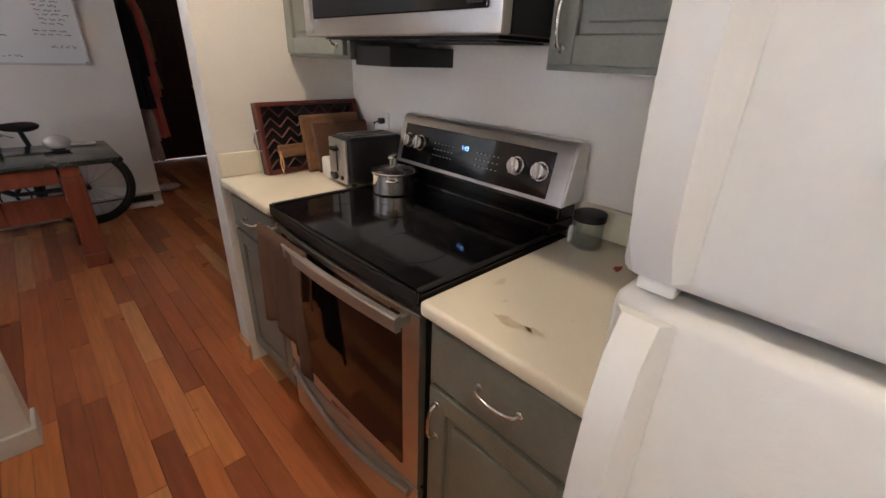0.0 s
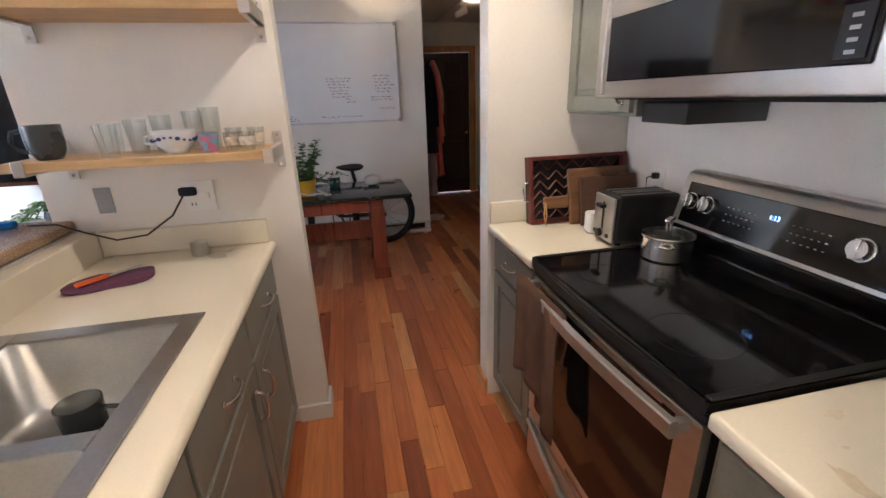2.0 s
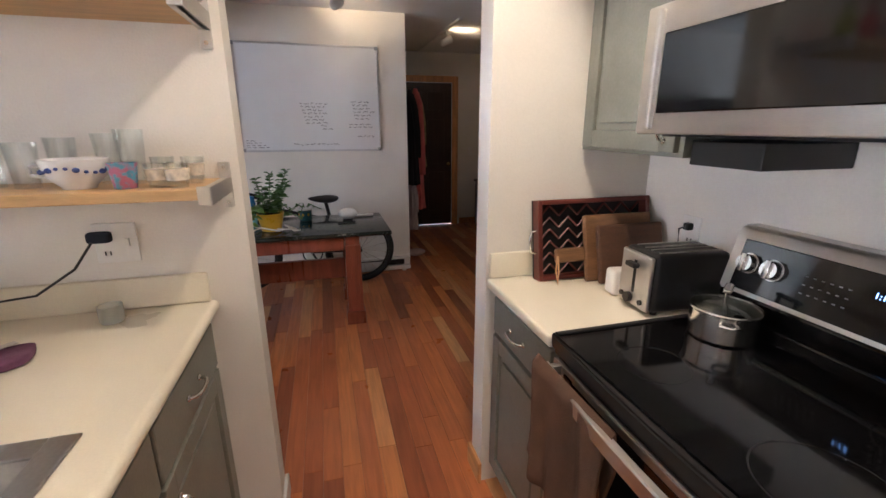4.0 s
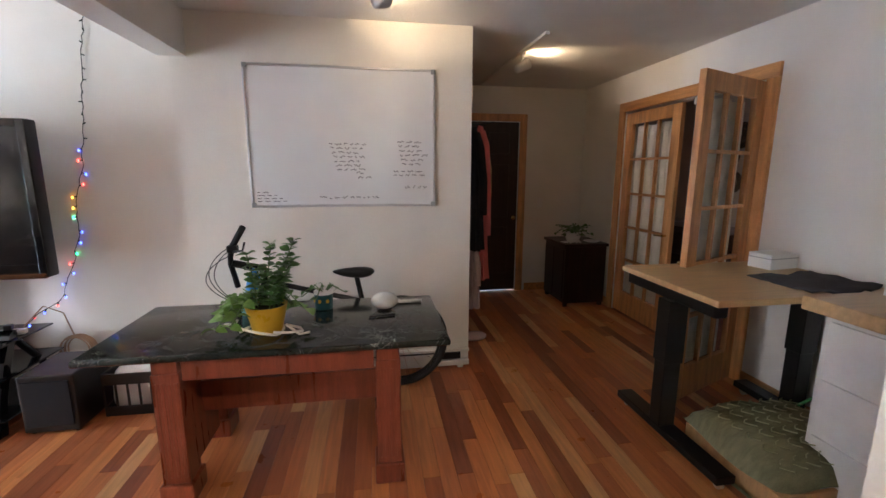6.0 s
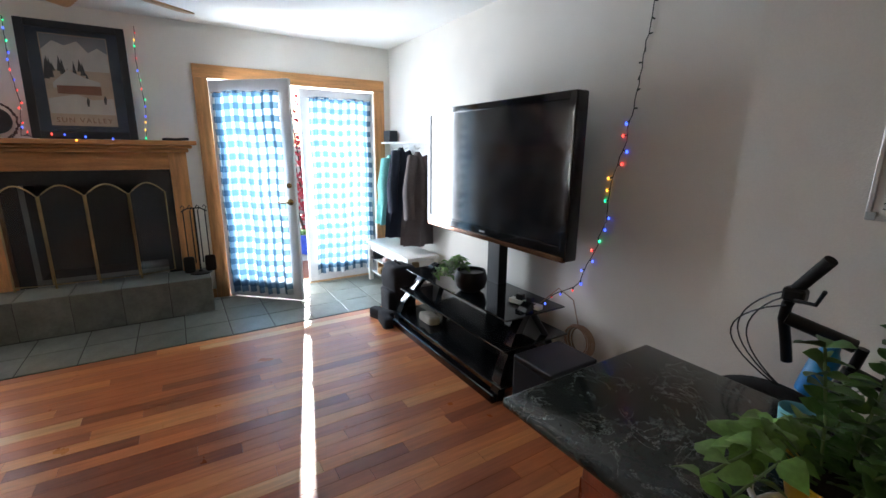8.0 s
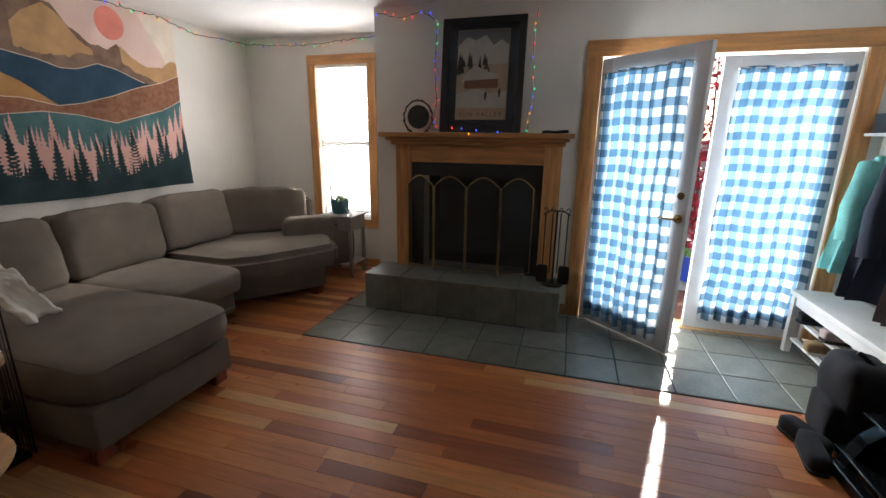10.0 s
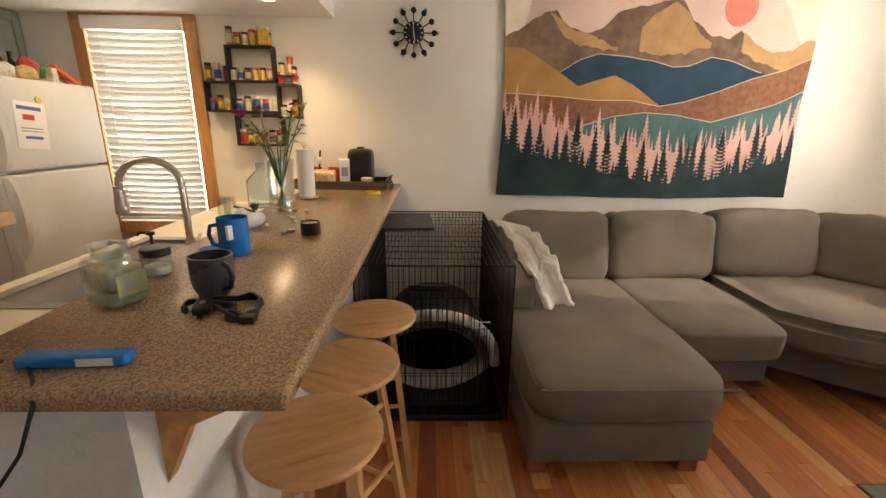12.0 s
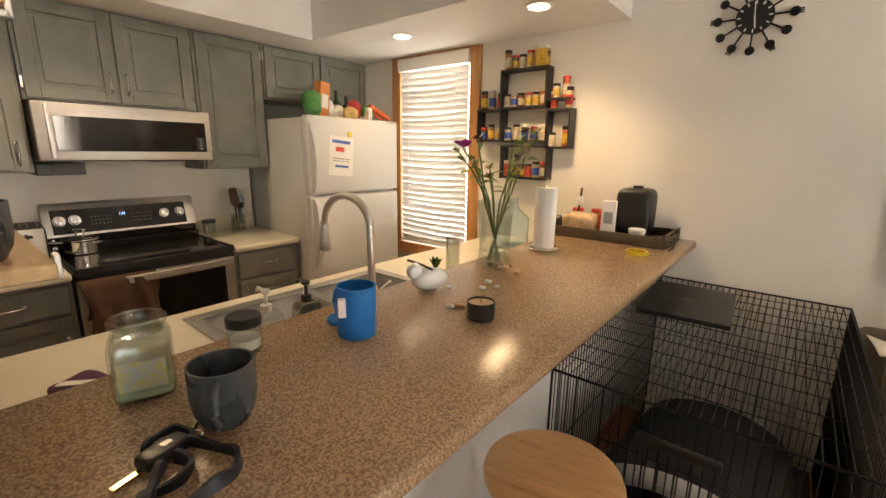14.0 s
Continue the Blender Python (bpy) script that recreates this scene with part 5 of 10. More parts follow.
hb = bmesh.new()
tube(hb, [(-0.47, BY - 0.12, 1.03), (-0.50, BY - 0.08, 0.96), (-0.505, BY - 0.07, 0.91), (-0.49, BY - 0.06, 0.83), (-0.48, BY - 0.05, 0.76)], 0.0165, 12)
part("handlebar", hb, M_BLACKM, th, smooth=60)
part("grip", cyl(bmesh.new(), (-0.47, BY - 0.12, 1.03), (-0.393, BY - 0.16, 1.145), 0.018, n=12), M_RUB, th, smooth=50)
bk = bmesh.new()
box(bk, -0.50, -0.44, BY - 0.15, BY - 0.10, 0.99, 1.035, 0.010)
tube(bk, [(-0.46, BY - 0.15, 1.0), (-0.40, BY - 0.18, 1.01), (-0.38, BY - 0.20, 1.06)], 0.006)
part("brake_lever", bk, M_BLACKM, th)
for dx, dz in ((0.0, 0.0), (0.03, 0.02), (0.05, -0.03)):
    part("cable", tube(bmesh.new(), [(-0.49 - (0.13 + dx) * math.sin(math.pi * i / 14) ** 0.8 + 0.03 * i / 14, BY - 0.12 + 0.12 * i / 14, 1.0 + dz * (1 - i / 14) - 0.38 * i / 14) for i in range(15)], 0.0028, 5), M_BLACK, th, smooth=60)
bt = lathe(bmesh.new(), [(0.036, 0), (0.037, 0.01), (0.037, 0.13), (0.022, 0.16), (0.018, 0.185)], (0, 0, 0), 16)
part("bottle", bt, M_CYAN, th, "blue drinking bottle", smooth=40, m=pose(-0.40, BY - 0.09, 0.70, 0, 12, 0))
cr = bmesh.new()
torus(cr, (BB[0], BY - 0.05, BB[1]), 0.085, 0.006, 32, 6)
cyl(cr, (BB[0], BY - 0.06, BB[1]), (BB[0] + 0.08, BY - 0.07, BB[1] - 0.15), 0.010, n=8)
box(cr, BB[0] + 0.04, BB[0] + 0.13, BY - 0.13, BY - 0.07, BB[1] - 0.165, BB[1] - 0.145, 0.004)
part("crankset", cr, M_BLACKM, th)


# plants
M_LEAF = material("green_leaf", (0.075, 0.17, 0.04), 0.4, vary=0.45, scale=18, fine=90, bump=0.1)
M_LEAF2 = material("bright_leaf", (0.15, 0.29, 0.06), 0.4, vary=0.35, scale=18, fine=90, bump=0.1)
M_STEM = material("green_stem", (0.10, 0.16, 0.05), 0.6, vary=0.2)
M_SOIL = material("potting_soil", (0.03, 0.02, 0.014), 0.95, vary=0.4, fine=200, bump=1.0)


def leaf_into(bm, p, d, size, width, droop, rng):
    """A folded, drooping leaf blade from p along d."""
    d = Vector(d).normalized()
    side = d.cross(Vector((0, 0, 1)))
    side = side.normalized() if side.length > 0.05 else Vector((1, 0, 0))
    side = (Matrix.Rotation(rng.uniform(-0.7, 0.7), 3, d) @ side)
    up = side.cross(d)
    spine, left, right = [], [], []
    for i, (t, w) in enumerate(((0, 0.05), (0.25, 0.8), (0.5, 1.0), (0.75, 0.7), (1.0, 0.02))):
        c = Vector(p) + d * size * t - Vector((0, 0, 1)) * droop * size * t * t
        spine.append(bm.verts.new(c))
        left.append(bm.verts.new(c + side * width * w + up * width * w * 0.35))
        right.append(bm.verts.new(c - side * width * w + up * width * w * 0.35))
    for i in range(4):
        bm.faces.new((spine[i], spine[i + 1], left[i + 1], left[i]))
        bm.faces.new((spine[i + 1], spine[i], right[i], right[i + 1]))


def sprig(leaves, stems, pts, size, width, rng, step=0.03, droop=0.5, whorl=2):
    """Leaves in pairs along a curved stem."""
    tube(stems, pts, 0.003, 6)
    pts = [Vector(p) for p in pts]
    run = 0
    for a, b in zip(pts, pts[1:]):
        n = max(1, int((b - a).length / step))
        for i in range(n):
            c = a.lerp(b, (i + 1) / n)
            az = rng.uniform(0, 6.28)
            for k in range(whorl):
                ang = az + k * 2 * math.pi / whorl
                d = Vector((math.cos(ang), math.sin(ang), rng.uniform(0.1, 0.7)))
                s = size * rng.uniform(0.7, 1.2)
                leaf_into(leaves, c, d, s, s * width, droop, rng)
            run += 1


def pot(name, parent, c, prof, mat, label=""):
    return part(name, lathe(bmesh.new(), prof, c, 28), mat, parent, label, smooth=40)


M_YELLOW = material("yellow_glaze", (0.72, 0.42, 0.03), 0.3, vary=0.06, bump=0.02)
rng = random.Random(5)
PX, PY, PZ = -0.15, 4.12, 0.7215
th = thing("potted_plant", "bushy green plant in a yellow pot on the table", "plant")
pot("pot", th, (PX, PY, PZ), [(0.060, 0), (0.066, 0.003), (0.094, 0.125), (0.096, 0.132), (0.089, 0.132), (0.082, 0.11), (0.0005, 0.11)], M_YELLOW, "yellow glazed pot")
part("soil", cyl(bmesh.new(), (PX, PY, PZ + 0.108), (PX, PY, PZ + 0.116), 0.083, n=24), M_SOIL, th)
lv, sm = bmesh.new(), bmesh.new()
for i in range(7):
    a = radians(-60 + 40 * i)
    top = 0.14 + 0.028 * ((i * 3) % 7)
    o = Vector((PX + 0.035 * math.cos(a), PY + 0.035 * math.sin(a), PZ + 0.11))
    lean = Vector((0.07 * math.cos(a) + 0.03, 0.06 * math.sin(a) + 0.02, 0))
    sprig(lv, sm, [o, o + lean * 0.35 + Vector((0, 0, top * 0.5)), o + lean + Vector((0, 0, top))], 0.052, 0.36, rng, 0.022, 0.2, 3)
part("upright_stems", sm, M_STEM, th)
part("foliage", lv, M_LEAF, th, "small fleshy upright leaves", smooth=60)
lv, sm = bmesh.new(), bmesh.new()
for i in range(15):
    a = radians(10 + 225 * i / 14) + rng.uniform(-0.1, 0.1)
    r = rng.uniform(0.11, 0.21) if a > radians(120) else rng.uniform(0.08, 0.13)
    o = Vector((PX + 0.05 * math.cos(a), PY + 0.05 * math.sin(a), PZ + 0.12))
    sprig(lv, sm, [o, o + Vector((r * 0.5 * math.cos(a), r * 0.5 * math.sin(a), 0.045)), o + Vector((r * math.cos(a), r * math.sin(a), -0.03 - 0.35 * max(0, r - 0.12)))], 0.068, 0.42, rng, 0.05, 0.5, 2)
part("trailing_stems", sm, M_STEM, th)
part("trailing_foliage", lv, M_LEAF2, th, "broad trailing green leaves", smooth=60)
cd = bmesh.new()
pts = [(PX + 0.0 + (0.105 + 0.03 * math.sin(a * 0.7)) * math.cos(a), PY - 0.03 + (0.115 + 0.015 * math.cos(2 * a)) * math.sin(a), PZ + 0.012 + 0.05 * max(0, math.sin(a * 0.5)) ** 2) for a in [3.0 + 0.28 * i for i in range(24)]]
tube(cd, pts, 0.006, 8)
tube(cd, [(PX + 0.05, PY - 0.11, PZ + 0.03), (PX + 0.12, PY - 0.12, PZ + 0.03), (PX + 0.17, PY - 0.07, PZ + 0.018), (PX + 0.15, PY - 0.01, PZ + 0.01), (PX + 0.10, PY - 0.07, PZ + 0.05), (PX + 0.16, PY - 0.10, PZ + 0.012), (PX + 0.20, PY - 0.07, PZ + 0.008)], 0.006, 8)
thing("cord", "white rope cord looped around the yellow pot", "cord", None, cd, material("white_cord", (0.78, 0.75, 0.70), 0.8, fine=300, bump=0.4), smooth=60)
th = thing("potted_plant", "small plant in a teal flowered cup on the table", "plant")
M_TEAL = material("teal_painted_cup", (0.02, 0.10, 0.11), 0.35, vary=0.25, scale=30)
CX, CY = 0.075, 4.43
pot("pot", th, (CX, CY, PZ), [(0.045, 0), (0.048, 0.004), (0.05, 0.095), (0.046, 0.095), (0.044, 0.08), (0.0005, 0.08)], M_TEAL, "teal painted cup")
part("rim", lathe(bmesh.new(), [(0.0515, 0.085), (0.0525, 0.10), (0.047, 0.10)], (CX, CY, PZ), 28), M_WHITE, th, smooth=40)
for a in (200, 250, 300):
    k = bmesh.new()
    for j in range(5):
        c = (CX + 0.0495 * math.cos(radians(a + 6 * math.cos(1.257 * j))), CY + 0.0495 * math.sin(radians(a + 6 * math.cos(1.257 * j))), PZ + 0.05 + 0.007 * math.sin(1.257 * j))
        ball(k, c, 0.005, n=8)
    part("painted_flower", k, M_YELLOW, th)
lv, sm = bmesh.new(), bmesh.new()
for i in range(6):
    a = 0.9 * i
    o = Vector((CX, CY, PZ + 0.085))
    sprig(lv, sm, [o, o + Vector((0.05 * math.cos(a), 0.05 * math.sin(a), 0.04)), o + Vector((0.12 * math.cos(a), 0.12 * math.sin(a), 0.0))], 0.045, 0.35, rng, 0.06, 0.6, 1)
part("stem_cluster", sm, M_STEM, th)
part("foliage", lv, M_LEAF, th, smooth=60)
th = thing("garlic_keeper", "white ceramic egg-shaped dome on the table", "ornament", pose(0.405, 4.37, PZ))
k = bmesh.new()
ball(k, (0, 0, 0.047), 0.06, (1.25, 1.0, 0.78), 24)
part("dome", k, material("white_glaze", (0.82, 0.82, 0.82), 0.25, vary=0.02, bump=0), th, smooth=80)
part("base_ring", lathe(bmesh.new(), [(0.035, 0), (0.04, 0.004), (0.04, 0.010)], n=20), M_BLACK, th)
th = thing("remote_control", "white remote control lying on the table", "remote", pose(0.545, 4.47, PZ, 0, 0, -3))
part("case", solid((-0.075, 0.075, -0.018, 0.018, 0, 0.018), bevel=0.005), M_WHITE, th)
part("button_row", solid((-0.05, 0.02, -0.006, 0.006, 0.0182, 0.0195)), M_PRINT, th)
th = thing("pen", "black marker pen lying on the marble", "pen", pose(0.38, 4.24, PZ + 0.006, 0, 0, 8))
part("barrel", cyl(bmesh.new(), (-0.06, 0, 0), (0.05, 0, 0), 0.0055, n=10), M_BLACK, th)
part("cap", cyl(bmesh.new(), (0.05, 0, 0), (0.075, 0, 0), 0.0058, n=10), M_BLACKM, th)
th = thing("paper_cup", "pale blue paper cup behind the plant", "cup", pose(-0.31, 4.38, PZ))
part("cup", lathe(bmesh.new(), [(0.028, 0), (0.038, 0.10), (0.036, 0.10), (0.027, 0.004), (0.0005, 0.004)], n=20), material("pale_blue_paper", (0.25, 0.62, 0.72), 0.6, vary=0.1), th, smooth=40)
th = thing("shell", "small white shell lying on the marble", "shell", pose(-0.36, 4.22, PZ))
k = bmesh.new()
ball(k, (0, 0, 0.006), 0.02, (1, 0.6, 0.3), 10)
part("shell_body", k, M_WHITE, th, smooth=60)

# standing desk
M_BIRCH = material("pale_birch_desktop", (0.60, 0.40, 0.20), 0.4, vary=0.15, scale=5, fine=60, stretch=(0.6, 7, 6), bump=0.02)
th = thing("standing_desk", "height-adjustable desk with pale birch top and black legs", "desk")
part("desktop", solid((1.868, 2.88, 3.70, 4.455, 0.868, 0.90), bevel=0.004), M_BIRCH, th)
for x in (1.93, 2.78):
    leg = part("leg", solid((x - 0.055, x + 0.055, 4.01, 4.11, 0.45, 0.80), (x - 0.048, x + 0.048, 4.017, 4.103, 0.06, 0.45), bevel=0.004), M_BLACKM, th, "black telescopic leg")
    part("foot_bar", solid((x - 0.05, x + 0.05, 3.60, 4.42, 0.045, 0.088), bevel=0.006), M_BLACKM, leg)
    part("top_bracket", solid((x - 0.035, x + 0.035, 3.74, 4.43, 0.80, 0.867), bevel=0.01), M_BLACKM, leg)
    for y in (3.64, 4.38):
        part("caster", cyl(bmesh.new(), (x - 0.012, y, 0.0225), (x + 0.012, y, 0.0225), 0.0225, n=16), M_STEEL, leg, smooth=40)
part("cross_bar", solid((1.97, 2.74, 4.045, 4.085, 0.80, 0.85), bevel=0.003), M_BLACKM, th)
th = thing("side_cabinet", "white cabinet with a pale wooden top beside the desk", "cabinet")
part("body", solid((2.32, 2.875, 2.72, 3.60, 0.0, 0.85), bevel=0.004), M_WHITE, th)
part("top", solid((2.29, 2.88, 2.69, 3.69, 0.851, 0.915), bevel=0.005), M_BIRCH, th)
for z in (0.05, 0.32, 0.59):
    part("drawer", solid((2.305, 2.3195, 2.75, 3.57, z, z + 0.24), bevel=0.004), M_WHITE, th)
M_GREYC = material("grey_felt", (0.10, 0.10, 0.11), 0.95, vary=0.2, fine=200, bump=0.4)
k = bmesh.new()
g = [[k.verts.new((2.40 + 0.45 * i / 12, 3.74 + 0.36 * j / 8 - 0.04 * math.sin(i / 3), 0.903 + 0.012 + 0.012 * math.sin(i * 1.1 + j * 0.6) * math.cos(j * 0.9))) for j in range(9)] for i in range(13)]
for i in range(12):
    for j in range(8):
        k.faces.new((g[i][j], g[i + 1][j], g[i + 1][j + 1], g[i][j + 1]))
bl = thing("folded_cloth", "crumpled dark grey cloth lying on the desk", "cloth", None, k, M_GREYC, smooth=80)
bl.modifiers.new("thick", "SOLIDIFY").thickness = 0.012
th = thing("carton", "small white cardboard box on the desk", "box", pose(2.74, 4.28, 0.9005, 0, 0, 8))
part("carton_body", solid((-0.10, 0.12, -0.07, 0.07, 0, 0.09), bevel=0.002), M_PAPER, th)
part("lid_edge", solid((-0.102, 0.122, -0.072, 0.072, 0.062, 0.066)), M_PRINT, th)
for x, y, rz in ((2.72, 3.55, 4), (2.78, 3.33, -6)):
    th = thing("carton", "printed paper carton with green leaves on the cabinet", "box", pose(x, y, 0.9155, 0, 0, rz))
    part("carton_body", solid((-0.06, 0.06, -0.085, 0.085, 0, 0.20), bevel=0.002), M_PAPER, th)
    part("top_band", solid((-0.061, 0.061, -0.086, 0.086, 0.155, 0.201)), material("brown_kraft", (0.36, 0.20, 0.10), 0.8), th)
    part("print", solid((-0.0618, -0.0605, -0.06, 0.0, 0.04, 0.11)), M_PRINT, th)
    part("print", solid((-0.0618, -0.0605, 0.02, 0.07, 0.02, 0.12)), material("leaf_print", (0.16, 0.33, 0.12), 0.7), th)
th = thing("yarn_ball", "dark blue yarn ball on the cartons", "ball", pose(2.76, 3.50, 1.1175))
k = bmesh.new()
ball(k, (0, 0, 0.038), 0.038, n=16)
part("yarn", k, material("dark_blue_yarn", (0.015, 0.02, 0.05), 0.9, fine=150, bump=0.9), th, smooth=60)
# cushion in a box under the desk
M_LEAFC = material("leaf_pattern_cloth", (0.26, 0.25, 0.13), 0.9, scale=14, fine=120, second=(0.15, 0.14, 0.07), bump=0.3, stretch=(1, 3, 1))
th = thing("pet_bed", "low wooden box with a leaf-patterned cushion under the desk", "pet bed")
part("box_side", solid((2.02, 2.04, 3.42, 3.98, 0, 0.12), bevel=0.003), M_OAK, th)
part("box_side", solid((2.04, 2.62, 3.42, 3.44, 0, 0.12), bevel=0.003), M_OAK, th)
part("box_side", solid((2.62, 2.64, 3.42, 3.98, 0, 0.12), bevel=0.003), M_OAK, th)
part("box_floor", solid((2.04, 2.62, 3.44, 3.98, 0.0, 0.02)), M_OAK, th)
k = bmesh.new()
bmesh.ops.create_grid(k, x_segments=18, y_segments=18, size=1)
top = [v for v in k.verts]
for v in top:
    u, w = v.co.x, v.co.y
    e = max(0, (1 - u ** 4) * (1 - w ** 4))
    v.co = Vector((2.33 + 0.34 * u * (1 - 0.06 * w * w), 3.72 + 0.30 * w * (1 - 0.06 * u * u), 0.13 + 0.12 * e ** 0.5 + 0.012 * math.sin(7 * u + 3 * w)))
low = bmesh.ops.duplicate(k, geom=k.faces[:])
for v in [q for q in low["geom"] if isinstance(q, bmesh.types.BMVert)]:
    v.co.z = 0.26 - v.co.z - 0.10
bmesh.ops.remove_doubles(k, verts=k.verts, dist=0.001)
part("cushion", k, M_LEAFC, th, "olive cushion with pale leaf pattern", smooth=60)
k = bmesh.new()
for a in range(9):
    x0 = 2.06 + 0.065 * a
    for b in range(6):
        y0 = 3.48 + 0.085 * b
        for s in (-1, 1):
            u, w = (x0 + 0.02 - 2.33) / 0.34, (y0 + 0.02 * s - 3.72) / 0.30
            if abs(u) > 0.92 or abs(w) > 0.92:
                continue
            z = 0.13 + 0.12 * math.sqrt(max(0, (1 - u ** 4) * (1 - w ** 4))) + 0.016
            p0, p1 = Vector((x0, y0, z)), Vector((x0 + 0.045, y0 + 0.03 * s, z - 0.004))
            tube(k, [p0, (p0 + p1) / 2 + Vector((0, 0.006 * s, 0.001)), p1], 0.003, 4)
part("leaf_motif", k, material("pale_leaf_print", (0.42, 0.42, 0.25), 0.9), th)
th = thing("garden_tool", "thin green plastic stake leaning under the desk", "stake")
part("stake", cyl(bmesh.new(), (2.45, 4.02, 0.0), (2.86, 3.80, 0.42), 0.008, n=8), material("green_plastic", (0.05, 0.28, 0.08), 0.4), th)

# hall: small cabinet, coats
th = thing("hall_cabinet", "small dark stained wooden cabinet in the hall", "cabinet")
part("body", solid((2.39, 2.86, 6.33, 6.88, 0.04, 0.665), bevel=0.004), M_DARKW, th)
part("top", solid((2.37, 2.875, 6.31, 6.90, 0.667, 0.70), bevel=0.006), M_DARKW, th)
part("door", solid((2.374, 2.389, 6.36, 6.60, 0.08, 0.63), bevel=0.006), M_DARKW, th)
part("door", solid((2.374, 2.389, 6.61, 6.85, 0.08, 0.63), bevel=0.006), M_DARKW, th)
for x in (2.42, 2.83):
    for y in (6.36, 6.85):
        part("foot", solid((x - 0.02, x + 0.02, y - 0.02, y + 0.02, 0, 0.04)), M_DARKW, th)
th = thing("potted_plant", "trailing plant in a white macrame basket on the hall cabinet", "plant")
pot("pot", th, (2.55, 6.52, 0.701), [(0.06, 0), (0.085, 0.06), (0.09, 0.10), (0.082, 0.10), (0.08, 0.085), (0.0005, 0.085)], M_WHITE, "white basket")
lv, sm = bmesh.new(), bmesh.new()
for i in range(12):
    a = 0.524 * i
    o = Vector((2.55, 6.52, 0.79))
    sprig(lv, sm, [o, o + Vector((0.08 * math.cos(a), 0.08 * math.sin(a), 0.07)), o + Vector((0.17 * math.cos(a), 0.17 * math.sin(a), 0.0 if i % 2 else 0.08))], 0.06, 0.4, rng, 0.05, 0.5, 2)
part("stem_cluster", sm, M_STEM, th)
part("foliage", lv, M_LEAF, th, smooth=60)
k = bmesh.new()
for i in range(9):
    a = 0.7 * i
    tube(k, [(2.50 + 0.1 * math.cos(a), 6.42 + 0.06 * math.sin(a), 0.706), (2.47 + 0.12 * math.cos(a + 1), 6.42 + 0.05 * math.sin(a + 2), 0.712 + 0.004 * i), (2.50 + 0.1 * math.cos(a + 2), 6.41, 0.706)], 0.005, 6)
thing("cord", "white knotted cord heap on the hall cabinet", "cord", None, k, M_WHITE, smooth=60)
th = thing("plate", "white plate lying on the hall cabinet", "plate", pose(2.74, 6.45, 0.7005))
part("dish", lathe(bmesh.new(), [(0.05, 0), (0.09, 0.014), (0.087, 0.016), (0.05, 0.004), (0.0005, 0.004)], n=24), M_WHITE, th, smooth=40)


def coat(name, label, x, y, ztop, length, w, d, mat, seed):
    """A hanging garment: shoulders, a tapering body with folds, two sleeves."""
    rng = random.Random(seed)
    th = thing(name, label, "coat", pose(x, y, ztop))
    bm = bmesh.new()
    n = 24
    rings = []
    for k in range(15):
        t = k / 14
        sw = w * (0.12 + 1.05 * t ** 0.55)
        dd = d * (0.22 + 0.75 * t ** 0.6) * (1 + 0.15 * math.sin(4 * t + seed))
        rings.append([bm.verts.new((dd * math.cos(2 * math.pi * i / n) * (1 + (0.10 + 0.30 * t) * math.sin(5 * 2 * math.pi * i / n + seed + 2 * t)), sw * math.sin(2 * math.pi * i / n) * (1 + (0.05 + 0.2 * t) * math.sin(7 * 2 * math.pi * i / n + 3 * t)), -length * t + rng.uniform(-0.004, 0.004))) for i in range(n)])
    for a, b in zip(rings, rings[1:]):
        for i in range(n):
            bm.faces.new((a[i], a[(i + 1) % n], b[(i + 1) % n], b[i]))
    bm.faces.new(rings[0])
    bm.faces.new(rings[-1])
    part("body", bm, mat, th, smooth=70)
    for s in (-1, 1):
        q = bmesh.new()
        tube(q, [(0, s * w * 0.35, -0.05), (d * 0.35, s * w * 0.62, -0.16), (d * 0.55, s * w * 0.95, -length * 0.42), (d * 0.6, s * w * 0.9, -length * 0.70)], d * 0.42, 10)
        part("sleeve", q, mat, th, smooth=70)
    return th


M_CBLK = material("black_coat_cloth", (0.012, 0.012, 0.016), 0.95, vary=0.25, fine=200, bump=0.3)
M_CPINK = material("coral_pink_cloth", (0.62, 0.14, 0.13), 0.9, vary=0.15, fine=200, bump=0.3)
M_CTAN = material("tan_plaid_cloth", (0.36, 0.24, 0.12), 0.95, scale=16, second=(0.20, 0.13, 0.07), fine=120, bump=0.3)
M_CGREY = material("grey_pink_cloth", (0.45, 0.36, 0.35), 0.95, vary=0.15)
coat("coat", "black coat hanging on the hall wall", 1.145, 5.43, 1.80, 0.95, 0.14, 0.08, M_CBLK, 1)
coat("coat", "coral pink coat hanging on the hall wall", 1.255, 5.68, 1.84, 1.30, 0.09, 0.085, M_CPINK, 2)
coat("coat", "tan quilted coat hanging on the hall wall", 1.30, 5.95, 1.845, 0.86, 0.11, 0.11, M_CTAN, 3)
coat("coat", "long pale garment hanging on the hall wall", 1.15, 5.50, 0.98, 0.62, 0.12, 0.06, M_CGREY, 4)
th = thing("coat_rack", "wooden coat rail with hooks on the hall wall", "coat rack")
part("rail", solid((1.052, 1.075, 5.33, 6.20, 1.78, 1.86), bevel=0.004), M_OAK, th)
for y in (5.43, 5.68, 5.95):
    part("hook", tube(bmesh.new(), [(1.075, y, 1.83), (1.18, y, 1.825), (1.30, y, 1.845)], 0.006), M_BLACKM, th)
th = thing("shoe", "pale shoe standing on the hall floor", "shoe")
k = bmesh.new()
ball(k, (1.20, 5.55, 0.045), 0.05, (2.3, 0.9, 0.9), 16)
part("shoe_body", k, M_CGREY, th, smooth=60)
th = thing("light_switch", "white light switch plate on the hall wall", "switch")
